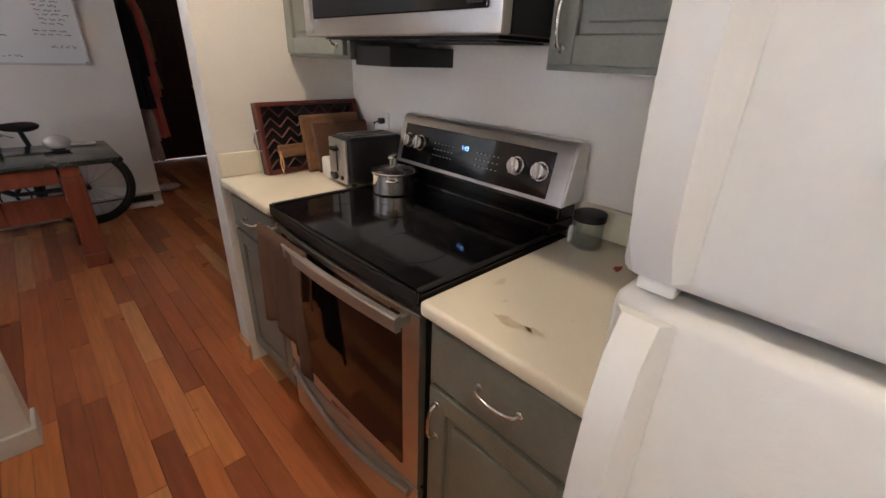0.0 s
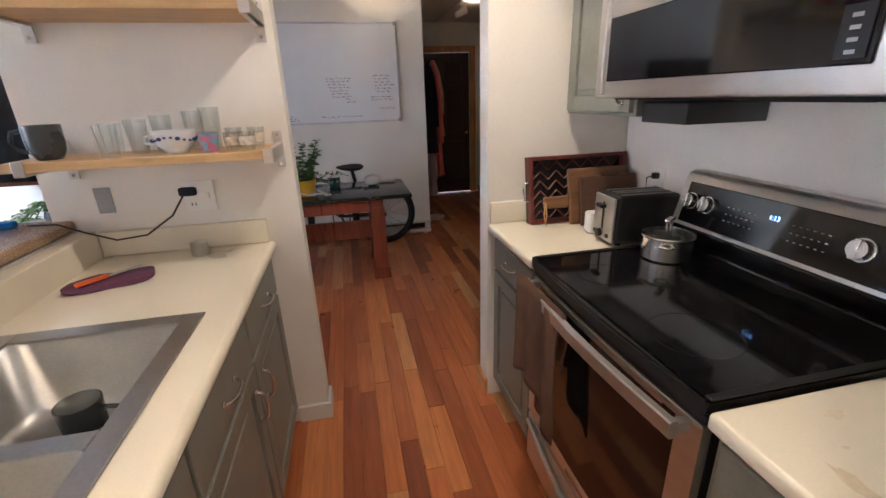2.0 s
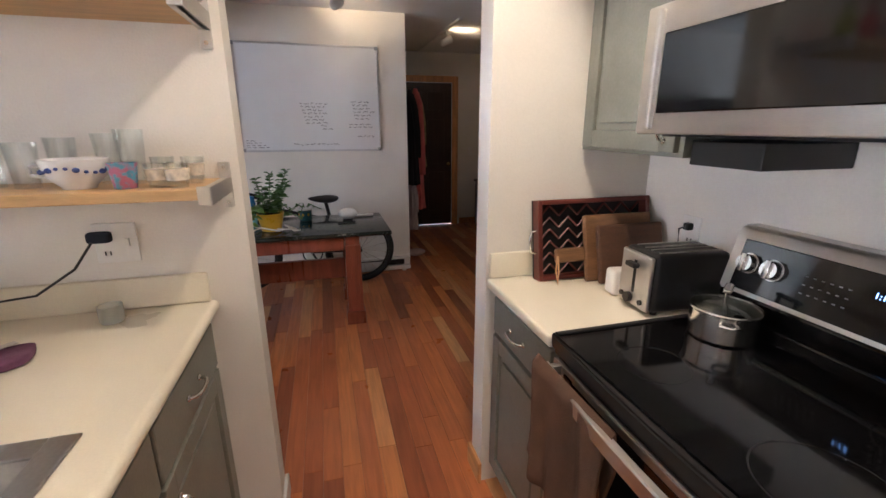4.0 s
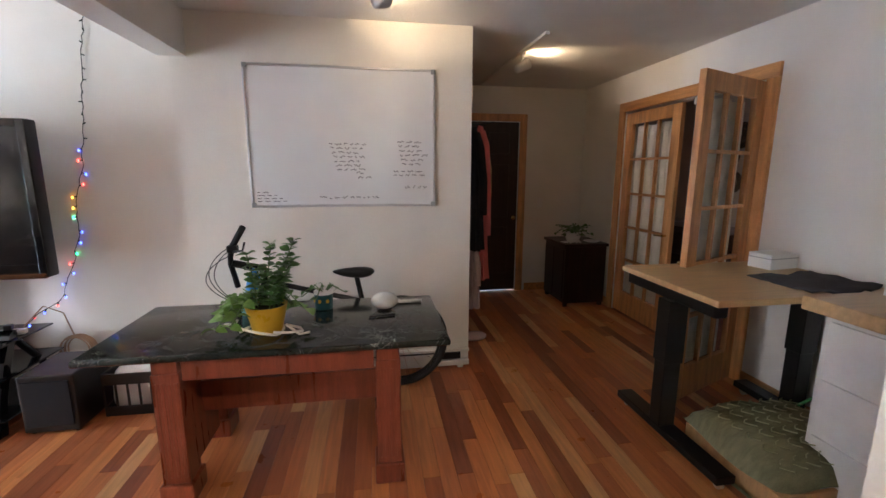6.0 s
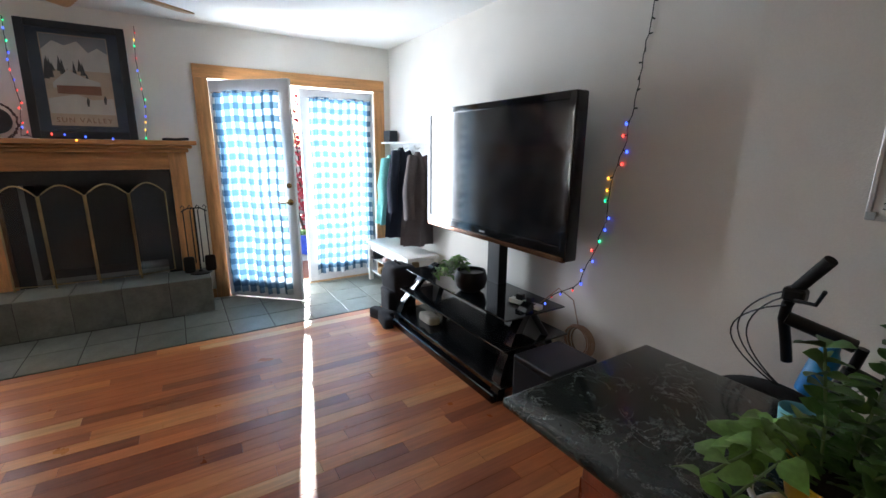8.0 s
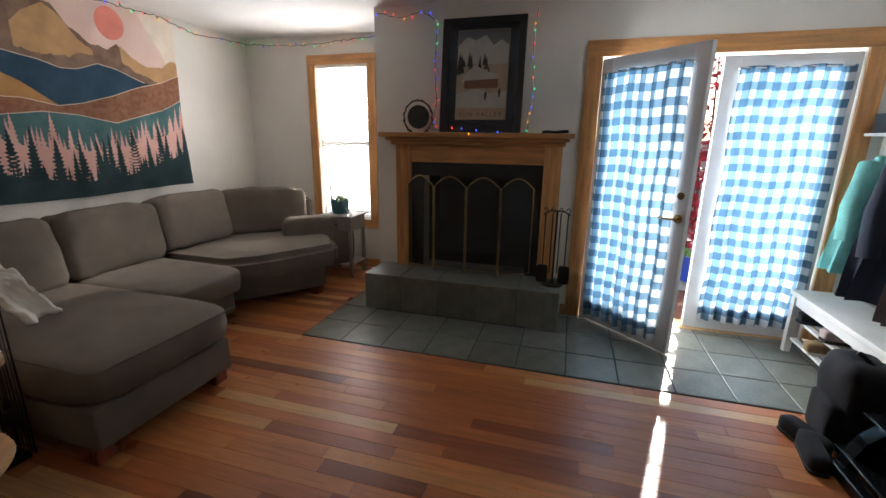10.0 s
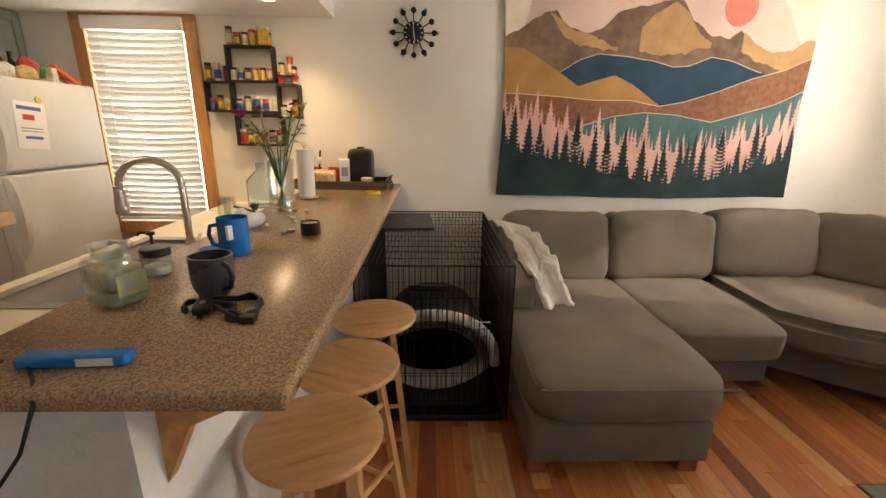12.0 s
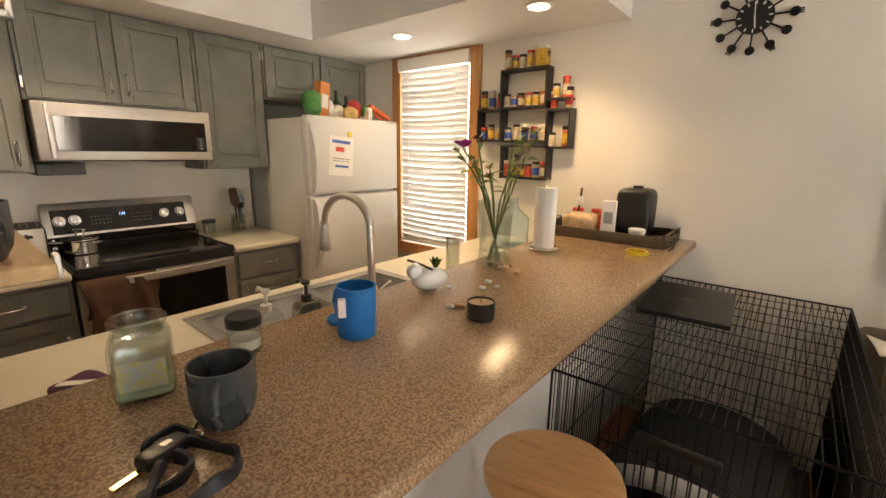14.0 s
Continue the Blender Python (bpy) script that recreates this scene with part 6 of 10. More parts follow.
part("plate", solid((2.33, 2.40, YH - 0.007, YH - 0.0005, 1.03, 1.145), bevel=0.002), M_WHITE, th)
part("toggle", solid((2.360, 2.370, YH - 0.014, YH - 0.007, 1.075, 1.10)), M_WHITE, th)

# track lights
M_LAMPON = material("warm_bulb_face", (1.0, 0.85, 0.6), 0.5, emission=(1.0, 0.72, 0.40), power=9.0)


def track(name, p, q, heads):
    th = thing(name, "white ceiling track with spot heads, lit", "track light")
    p, q = Vector(p), Vector(q)
    w = Vector((0.017, 0.017, 0))
    lo = Vector((min(p.x, q.x), min(p.y, q.y), 0)) - w
    hi = Vector((max(p.x, q.x), max(p.y, q.y), 0)) + w
    part("rail", solid((lo.x, hi.x, lo.y, hi.y, ZC - 0.022, ZC - 0.0005), bevel=0.003), M_TRIMW, th)
    for (x, y), d in heads:
        d = Vector(d).normalized()
        c = Vector((x, y, ZC - 0.12))
        h = bmesh.new()
        cyl(h, (x, y, ZC - 0.022), (x, y, ZC - 0.09), 0.008, n=10)
        box(h, x - 0.015, x + 0.015, y - 0.03, y + 0.03, ZC - 0.035, ZC - 0.023, 0.003)
        hd = part("spot_head", h, M_TRIMW, th)
        b = bmesh.new()
        cyl(b, c - d * 0.055, c + d * 0.055, 0.034, 0.046, 20)
        ball(b, c - d * 0.05, 0.035, n=14)
        part("housing", b, M_TRIMW, hd, smooth=40)
        part("bulb", cyl(bmesh.new(), c + d * 0.0555, c + d * 0.058, 0.036, n=20), M_LAMPON, hd, "glowing warm bulb")
        lamp("track_spot", "SPOT", look(c + d * 0.065, c + d), 2.8, (1.0, 0.74, 0.45), spot=radians(100), radius=0.035)


track("track_light", (0.02, 4.42, 0), (2.10, 4.42, 0), [((0.42, 4.44), (0.30, 0.75, 0.42))])
track("track_light", (1.585, 5.14, 0), (1.585, 6.95, 0), [((1.585, 5.62), (0.75, 0.1, 0.42))])

# ---- living room ----
def superq(bm, c, half, e=0.28, rot=None, wobble=0.0, n=24, seed=0.0):
    """A soft rounded block."""
    t = bmesh.new()
    bmesh.ops.create_uvsphere(t, u_segments=n * 2, v_segments=n, radius=1)
    for v in t.verts:
        d = v.co.normalized()
        p = [math.copysign(abs(k) ** e, k) for k in d]
        m = max(abs(k) for k in p)
        L = (abs(p[0]) ** 6 + abs(p[1]) ** 6 + abs(p[2]) ** 6) ** (1 / 6)
        q = Vector((p[0] / L * half[0], p[1] / L * half[1], p[2] / L * half[2]))
        if wobble:
            q += noise.noise_vector(q * 5 + Vector((seed, seed * 1.7, 0))) * wobble + noise.noise_vector(q * 14 + Vector((seed, 0, seed))) * wobble * 0.4
        v.co = q
    if rot is not None:
        bmesh.ops.transform(t, matrix=rot, verts=t.verts)
    bmesh.ops.translate(t, vec=c, verts=t.verts)
    data = bpy.data.meshes.new("t")
    t.to_mesh(data)
    t.free()
    bm.from_mesh(data)
    bpy.data.meshes.remove(data)
    return bm


def prism(pts, z0, z1, bevel=0.02, seg=3):
    bm = bmesh.new()
    lo = [bm.verts.new((x, y, z0)) for x, y in pts]
    hi = [bm.verts.new((x, y, z1)) for x, y in pts]
    bm.faces.new(list(reversed(lo)))
    bm.faces.new(hi)
    n = len(pts)
    for i in range(n):
        bm.faces.new((lo[i], lo[(i + 1) % n], hi[(i + 1) % n], hi[i]))
    bmesh.ops.recalc_face_normals(bm, faces=bm.faces)
    if bevel:
        bmesh.ops.bevel(bm, geom=bm.edges[:], offset=bevel, segments=seg, affect="EDGES")
    return bm


SOFA = thing("sectional_sofa", "grey-brown fabric sectional sofa with chaise and angled end", "sofa")
part("chaise_base", solid((-2.872, -2.075, -0.20, 1.40, 0.07, 0.27), bevel=0.02, seg=3), M_SOFA, SOFA, smooth=50)
k = superq(bmesh.new(), (-2.512, 0.64, 0.362), (0.452, 0.79, 0.108), 0.18, None, 0.008, 26, 3)
ch = part("chaise_cushion", k, M_SOFA, SOFA, smooth=80)
part("middle_base", solid((-3.60, -2.87, -0.20, 0.78, 0.07, 0.27), bevel=0.02, seg=3), M_SOFA, SOFA, smooth=50)
k = superq(bmesh.new(), (-3.25, 0.42, 0.37), (0.355, 0.52, 0.105), 0.24, None, 0.010, 24, 5)
part("seat_cushion", k, M_SOFA, SOFA, smooth=80)
WEDGE = [(-3.61, -0.20), (-3.61, 0.52), (-4.36, 1.14), (-4.80, 0.85), (-5.10, 0.35), (-4.70, -0.20)]
part("angled_base", prism(WEDGE, 0.07, 0.27, 0.02), M_SOFA, SOFA, smooth=50)
WC = [(-3.60, 0.0), (-3.60, 0.70), (-3.80, 0.92), (-4.42, 1.26), (-4.74, 1.02), (-4.98, 0.45), (-4.6, 0.0)]
part("seat_cushion", prism(WC, 0.272, 0.485, 0.055, 4), M_SOFA, SOFA, smooth=80)
part("back_frame", solid((-4.55, -2.07, -0.325, -0.16, 0.07, 0.80), bevel=0.04, seg=3), M_SOFA, SOFA, smooth=60)
part("back_frame", prism([(-4.50, -0.32), (-5.25, 0.42), (-5.13, 0.54), (-4.42, -0.18)], 0.07, 0.80, 0.03), M_SOFA, SOFA, smooth=60)
for i, (x, w, z, a) in enumerate(((-2.53, 0.385, 0.665, 14), (-3.27, 0.385, 0.68, 12), (-4.02, 0.39, 0.70, 10))):
    k = superq(bmesh.new(), (x, -0.03, z), (w, 0.125, 0.245), 0.30, Matrix.Rotation(radians(a), 4, "X"), 0.022, 24, 7 + i * 3)
    part("back_cushion", k, M_SOFA, SOFA, smooth=80)
k = superq(bmesh.new(), (-4.72, 0.22, 0.70), (0.43, 0.12, 0.235), 0.30, Matrix.Rotation(radians(-48), 4, "Z") @ Matrix.Rotation(radians(10), 4, "X"), 0.02, 24, 20)
part("back_cushion", k, M_SOFA, SOFA, smooth=80)
part("arm", solid((-2.255, -2.068, -0.15, 0.62, 0.27, 0.60), bevel=0.045, seg=4), M_SOFA, SOFA, smooth=60)
k = superq(bmesh.new(), (-4.82, 0.80, 0.38), (0.36, 0.115, 0.28), 0.25, Matrix.Rotation(radians(-50), 4, "Z"), 0.008, 22, 31)
part("arm", k, M_SOFA, SOFA, smooth=80)
for x, y in ((-2.12, 1.33), (-2.80, 1.33), (-2.14, -0.1), (-4.34, 1.05), (-3.70, 0.45), (-4.98, 0.40)):
    k = bmesh.new()
    box(k, x - 0.045, x + 0.045, y - 0.045, y + 0.045, 0, 0.072, 0.004)
    part("foot", k, M_MAHOG, SOFA, "dark wooden block foot")
for pts in ([(-2.085, 1.395, 0.455), (-2.085, 0.7, 0.462), (-2.1, 0.62, 0.462)], [(-2.10, 1.42, 0.45), (-2.5, 1.432, 0.455), (-2.93, 1.42, 0.45)], [(-3.81, 0.915, 0.47), (-4.1, 1.085, 0.47), (-4.42, 1.25, 0.47)]):
    part("piping", tube(bmesh.new(), pts, 0.005, 6), M_SOFA, SOFA, smooth=60)
M_SCUFF = material("pale_scuff_cloth", (0.5, 0.47, 0.42), 0.95)

# blanket
bm = bmesh.new()
NU, NV = 30, 40
g = []
for j in range(NV + 1):
    v = j / NV
    row = []
    for i in range(NU + 1):
        u = i / NU
        top, low = Vector((-2.03 - 0.20 * u, 0.24 + 0.13 * u, 0.915 - 0.02 * u)), Vector((-2.28 - 0.19 * u, 0.72 - 0.05 * u + 0.03 * math.sin(9 * u), 0.50))
        c = top.lerp(low, v)
        amp = 0.035 * min(1, 4 * v) * (1 if v < 0.85 else 0.5)
        q = Vector((u * 3.2, v * 4.1, 0))
        x = c.x + amp * 0.9 * noise.noise(q + Vector((7, 1, 2)))
        y = c.y + amp * noise.noise(q * 1.3 + Vector((3, 9, 5)))
        z = c.z + 0.05 * math.sin(math.pi * v) + amp * (abs(noise.noise(q * 1.7)) * 1.6 + 0.5 * noise.noise(q * 3.5))
        row.append(bm.verts.new((x, y, z + 0.006)))
    g.append(row)
for a, b in zip(g, g[1:]):
    for i in range(NU):
        bm.faces.new((a[i], a[i + 1], b[i + 1], b[i]))
bl = thing("blanket", "crumpled white cotton cloth thrown over the sofa arm", "blanket", None, bm, material("white_cotton", (0.74, 0.70, 0.63), 0.95, vary=0.08, fine=220, bump=0.4), smooth=80)
bl.modifiers.new("thick", "SOLIDIFY").thickness = 0.006

# dog crate
M_WIRE = material("black_wire", (0.012, 0.012, 0.012), 0.4, 0.4, vary=0.1, bump=0)
CX0, CX1, CY0, CY1, CZ = -2.04, -1.285, -0.30, 1.04, 0.855
th = thing("dog_crate", "large black wire dog crate with a bed inside", "dog crate")


def wires(lines, r=0.0019, n=4):
    bm = bmesh.new()
    for p, q in lines:
        cyl(bm, p, q, r, n=n, caps=False)
    return bm


def span(a, b, step):
    n = round((b - a) / step)
    return [a + (b - a) * i / n for i in range(n + 1)]


for y in (CY0, CY1):
    part("end_panel", wires([((x, y, 0.03), (x, y, CZ)) for x in span(CX0, CX1, 0.026)] + [((CX0, y + 0.003, z), (CX1, y + 0.003, z)) for z in (0.05, 0.28, 0.54, CZ)]), M_WIRE, th)
for x in (CX0, CX1):
    part("side_panel", wires([((x, y, 0.03), (x, y, CZ)) for y in span(CY0, CY1, 0.026)] + [((x + 0.003, CY0, z), (x + 0.003, CY1, z)) for z in (0.05, 0.28, 0.54, CZ)]), M_WIRE, th)
part("top_panel", wires([((x, CY0, CZ), (x, CY1, CZ)) for x in span(CX0, CX1, 0.026)] + [((CX0, y, CZ + 0.003), (CX1, y, CZ + 0.003)) for y in span(CY0, CY1, 0.11)]), M_WIRE, th)
part("edge_rods", wires([((x, y, 0.02), (x, y, CZ + 0.004)) for x in (CX0, CX1) for y in (CY0, CY1)] + [((x, CY0, CZ + 0.002), (x, CY1, CZ + 0.002)) for x in (CX0, CX1)] + [((CX0, y, CZ + 0.002), (CX1, y, CZ + 0.002)) for y in (CY0, CY1)], 0.0038, 6), M_WIRE, th)
dr = part("crate_door", wires([((x, CY1 + 0.008, 0.12), (x, CY1 + 0.008, 0.70)) for x in span(CX0 + 0.12, CX1 - 0.16, 0.04)] + [((CX0 + 0.12, CY1 + 0.010, z), (CX1 - 0.16, CY1 + 0.010, z)) for z in (0.12, 0.30, 0.50, 0.70)], 0.0024), M_WIRE, th)
part("latch", tube(bmesh.new(), [(CX0 + 0.11, CY1 + 0.015, 0.58), (CX0 + 0.19, CY1 + 0.018, 0.58), (CX0 + 0.19, CY1 + 0.018, 0.55), (CX0 + 0.13, CY1 + 0.018, 0.55)], 0.003, 6), M_CHROME, dr)
part("handle_grip", solid((CX0 + 0.30, CX0 + 0.50, CY1 - 0.006, CY1 + 0.012, 0.735, 0.765), bevel=0.006), M_BLACK, th)
part("floor_tray", solid((CX0 + 0.01, CX1 - 0.01, CY0 + 0.01, CY1 - 0.01, 0.004, 0.035), bevel=0.004), M_BLACK, th)
M_FLEECE = material("grey_fleece", (0.36, 0.34, 0.32), 1.0, vary=0.2, fine=250, bump=0.8)
th = thing("pet_bed", "black pet bed with a grey fleece rim inside the crate", "pet bed")
part("cushion", superq(bmesh.new(), (-1.66, 0.62, 0.115), (0.33, 0.36, 0.075), 0.4, None, 0.012, 16, 2), M_CBLK, th, smooth=80)
rm = bmesh.new()
tube(rm, [(-1.66 + 0.31 * math.cos(radians(a)), 0.62 + 0.33 * math.sin(radians(a)), 0.20) for a in range(0, 361, 15)], 0.05, 10)
part("rim", rm, M_FLEECE, th, "grey fleece rim", smooth=80)
hood = bmesh.new()
tube(hood, [(-1.66 + 0.33 * math.cos(radians(a)), 0.93, 0.14 + 0.42 * math.sin(radians(a)) ** 0.55) for a in range(4, 177, 8)], 0.030, 10)
part("arch_band", hood, M_FLEECE, th, "grey padded arch", smooth=80)
dome = bmesh.new()
gr = []
for j in range(10):
    v = j / 9
    gr.append([dome.verts.new((-1.66 + 0.34 * math.cos(radians(180 * i / 16)) * (1 - 0.15 * v), 0.90 - 0.75 * v, 0.13 + (0.42 - 0.10 * v) * max(0, math.sin(radians(180 * i / 16))) ** 0.55)) for i in range(17)])
for a, b in zip(gr, gr[1:]):
    for i in range(16):
        dome.faces.new((a[i], a[i + 1], b[i + 1], b[i]))
part("canopy", dome, M_CBLK, th, "black cloth canopy", smooth=80)
part("name_plate", solid((-1.72, -1.60, 0.962, 0.966, 0.545, 0.572), bevel=0.002), M_FLEECE, th, "pale stitched name plate")
th = thing("laptop", "closed black laptop lying on the dog crate", "laptop", pose(-1.485, 0.12, CZ + 0.0055, 0, 0, 4))
part("base", solid((-0.165, 0.165, -0.24, 0.24, 0, 0.010), bevel=0.003), M_BLACK, th)
part("lid", solid((-0.165, 0.165, -0.24, 0.24, 0.0105, 0.018), bevel=0.003), M_BLACK, th)
k = bmesh.new()
torus(k, (0, 0, 0), 0.018, 0.0012, 24, 5)
part("emblem", k, M_CHROME, th, m=pose(0, 0, 0.0188, 90, 0, 0))

# stools
M_STOOL = material("clear_finished_pine", (0.62, 0.34, 0.15), 0.3, vary=0.18, scale=4, fine=40, stretch=(1, 7, 1), bump=0.02)


def stool():
    th = thing("bar_stool", "pale varnished round wooden bar stool at the bar", "stool", pose(0, 0, 0), group="bar stools")
    part("seat", lathe(bmesh.new(), [(0.150, 0), (0.165, 0.006), (0.172, 0.018), (0.168, 0.028), (0.150, 0.034), (0.10, 0.031), (0.0005, 0.029)], (0, 0, 0.70), 40), M_STOOL, th, "round dished seat", smooth=40)
    feet = []
    for i in range(4):
        a = radians(45 + 90 * i)
        t, f = Vector((0.095 * math.cos(a), 0.095 * math.sin(a), 0.705)), Vector((0.185 * math.cos(a), 0.185 * math.sin(a), 0))
        feet.append((t, f))
        k = bmesh.new()
        cyl(k, f, t, 0.020, 0.016, 4)
        part("leg", k, M_STOOL, th)
    for z, pairs in ((0.20, (0, 2)), (0.30, (1, 3)), (0.48, (0, 2)), (0.55, (1, 3))):
        for p in pairs:
            (t0, f0), (t1, f1) = feet[p], feet[(p + 1) % 4]
            part("stretcher", cyl(bmesh.new(), f0.lerp(t0, z / 0.705), f1.lerp(t1, z / 0.705), 0.010, n=8), M_STOOL, th, smooth=40)
    return th


s0 = stool()
s0.matrix_world = pose(-1.415, 1.295, 0, 0, 0, 8)
copy_thing(s0, pose(-1.375, 1.668, 0, 0, 0, -28))
copy_thing(s0, pose(-1.358, 2.0, 0, 0, 0, 20))

# fireplace
M_FIREB = material("black_brick_facing", (0.025, 0.025, 0.026), 0.55, vary=0.3, scale=12, fine=60, bump=0.3)
M_BRONZE = material("aged_gold_metal", (0.45, 0.34, 0.17), 0.35, 1.0, vary=0.15, bump=0.02)
structure("firebox", "sooty black firebox behind the screen", "firebox", solid((XW - 0.55, XW - 0.50, FB[0] - 0.05, FB[1] + 0.05, 0.28, 1.2), (XW - 0.50, XW - 0.162, FB[0] - 0.05, FB[0], 0.28, 1.2), (XW - 0.50, XW - 0.162, FB[1], FB[1] + 0.05, 0.28, 1.2),
          (XW - 0.50, XW - 0.162, FB[0], FB[1], 1.14, 1.2), (XW - 0.50, XW - 0.162, FB[0], FB[1], 0.28, 0.33)), M_FIREB)
th = thing("fireplace_surround", "orange wooden mantelpiece around black facing", "fireplace")
part("facing", solid((XW + 0.001, XW + 0.014, 1.955, FB[0], 0.314, 1.252), (XW + 0.001, XW + 0.014, FB[1], 3.085, 0.314, 1.252), (XW + 0.001, XW + 0.014, FB[0], FB[1], FB[3], 1.252)), M_FIREB, th, "black facing")
part("pilaster", solid((XW + 0.001, XW + 0.045, 1.815, 1.953, 0.314, 1.40), bevel=0.005), M_FIR, th)
part("pilaster", solid((XW + 0.001, XW + 0.045, 3.087, 3.225, 0.314, 1.40), bevel=0.005), M_FIR, th)
part("frieze", solid((XW + 0.001, XW + 0.040, 1.953, 3.087, 1.254, 1.40), bevel=0.004), M_FIRH, th)
part("moulding", solid((XW + 0.001, XW + 0.10, 1.79, 3.245, 1.401, 1.435), (XW + 0.001, XW + 0.14, 1.755, 3.275, 1.435, 1.462), bevel=0.010), M_FIRH, th)
part("mantel_shelf", solid((XW + 0.001, XW + 0.195, 1.715, 3.31, 1.463, 1.50), bevel=0.006), M_FIRH, th, "orange wooden mantel shelf")
th = thing("fire_screen", "folding black mesh fire screen with gold arched frame", "fire screen")
M_MESH = material("fine_black_mesh", (0.03, 0.03, 0.03), 0.7, vary=0.2, alpha=0.72)
ED4 = [(XW + 0.075, 1.93), (XW + 0.115, 2.19), (XW + 0.115, 2.475), (XW + 0.115, 2.765), (XW + 0.045, 3.03)]
for (xa, ya), (xb, yb) in zip(ED4, ED4[1:]):
    low, high = 0.345, 1.06
    pts = [(xa, ya + 0.006, low), (xa, ya + 0.006, high)] + [(xa + (xb - xa) * i / 10, ya + 0.006 + (yb - ya - 0.012) * i / 10, high + 0.085 * math.sin(math.pi * i / 10)) for i in range(1, 10)] + [(xb, yb - 0.006, high), (xb, yb - 0.006, low), (xa, ya + 0.006, low)]
    pn = part("panel_frame", tube(bmesh.new(), pts, 0.0065, 6), M_BRONZE, th, "gold arched frame", smooth=50)
    k = bmesh.new()
    f = [k.verts.new((p[0] - 0.001, p[1], p[2])) for p in pts[:-1]]
    k.faces.new(f)
    part("mesh_panel", k, M_MESH, pn)
    part("foot", cyl(bmesh.new(), (xa, ya + 0.006, 0.313), (xa, ya + 0.006, 0.35), 0.008, n=8), M_BRONZE, pn)
th = thing("fireplace_tools", "black wrought iron fireplace tool set on the hearth", "fireplace tools", pose(-4.385, 3.225, 0.3145))
part("base", lathe(bmesh.new(), [(0.09, 0), (0.09, 0.008), (0.02, 0.016), (0.012, 0.03)], n=24), M_BLACKM, th, smooth=40)
part("post", cyl(bmesh.new(), (0, 0, 0.02), (0, 0, 0.60), 0.008, n=10), M_BLACKM, th)
part("cross_arm", tube(bmesh.new(), [(0, -0.10, 0.57), (0, -0.05, 0.60), (0, 0.05, 0.60), (0, 0.10, 0.57)], 0.006), M_BLACKM, th)
for y, kind in ((-0.085, "shovel"), (-0.03, "poker"), (0.03, "tongs"), (0.085, "brush")):
    k = bmesh.new()
    cyl(k, (0.02, y, 0.10), (0.02, y, 0.58), 0.005, n=8)
    tube(k, [(0.02, y, 0.58), (0.02, y + 0.015, 0.61), (0.02, y, 0.63), (0.02, y - 0.015, 0.61)], 0.004, 6)
    tl = part(kind, k, M_BLACKM, th)
    if kind in ("shovel", "brush"):
        part("blade", superq(bmesh.new(), (0.025, y, 0.09), (0.012, 0.045, 0.075), 0.5, None, 0, 10), M_BLACKM, tl)

# framed poster on the mantel
M_FRAMEB = material("black_frame", (0.015, 0.016, 0.02), 0.4, vary=0.15)
M_MATB = material("blue_grey_mat", (0.05, 0.07, 0.10), 0.8, vary=0.05)
M_PCREAM = material("poster_cream", (0.60, 0.48, 0.36), 0.8, vary=0.10, scale=10)
PW, PH = 0.66, 0.87
PM = pose(XW + 0.105, 2.235, 1.502, 0, -6.5, 0)
th = thing("framed_poster", "framed winter lodge poster leaning on the wall above the mantel", "picture", PM)
for b in ((0, 0.028, 0, 0.055, 0, PH), (0, 0.028, PW - 0.055, PW, 0, PH), (0, 0.028, 0.055, PW - 0.055, 0, 0.055), (0, 0.028, 0.055, PW - 0.055, PH - 0.055, PH)):
    part("frame", solid(b, bevel=0.004), M_FRAMEB, th, "black wooden frame")
part("mat", solid((0.004, 0.010, 0.055, PW - 0.055, 0.055, PH - 0.055)), M_MATB, th, "blue-grey mat board")
art = part("print", solid((0.0102, 0.0118, 0.125, PW - 0.125, 0.10, PH - 0.09)), M_PCREAM, th, "cream winter landscape print")


def flat(pts, x, mat, parent, name="print_shape"):
    """A flat printed shape on the poster, in its plane."""
    bm = bmesh.new()
    a = [bm.verts.new((x, y, z)) for y, z in pts]
    b = [bm.verts.new((x + 0.0004, y, z)) for y, z in pts]
    bm.faces.new(a)
    bm.faces.new(list(reversed(b)))
    for i in range(len(pts)):
        bm.faces.new((a[i], a[(i + 1) % len(pts)], b[(i + 1) % len(pts)], b[i]))
    return part(name, bm, mat, parent)


M_PSKY = material("poster_sky", (0.25, 0.27, 0.29), 0.8, vary=0.1)
M_PSNOW = material("poster_snow", (0.68, 0.66, 0.62), 0.8, vary=0.08)
M_PTREE = material("poster_trees", (0.05, 0.05, 0.05), 0.8)
M_PRED = material("poster_brick", (0.30, 0.14, 0.09), 0.8, vary=0.2, scale=60)
flat([(0.13, 0.62), (0.53, 0.62), (0.53, 0.775), (0.13, 0.775)], 0.0119, M_PSKY, art)
flat([(0.13, 0.52), (0.53, 0.52), (0.53, 0.66), (0.47, 0.70), (0.41, 0.66), (0.35, 0.74), (0.27, 0.70), (0.20, 0.73), (0.13, 0.66)], 0.0124, M_PSNOW, art)
rng = random.Random(3)
for i in range(13):
    y, h = 0.14 + 0.30 * rng.random() ** 1.7, rng.uniform(0.06, 0.14)
    z = 0.42 + rng.uniform(0, 0.10)
    flat([(y - 0.018, z), (y + 0.018, z), (y, z + h)], 0.0129 + 0.00002 * i, M_PTREE, art)
flat([(0.17, 0.42), (0.27, 0.52), (0.36, 0.47), (0.46, 0.44), (0.46, 0.41), (0.17, 0.38)], 0.0134, M_PSNOW, art)
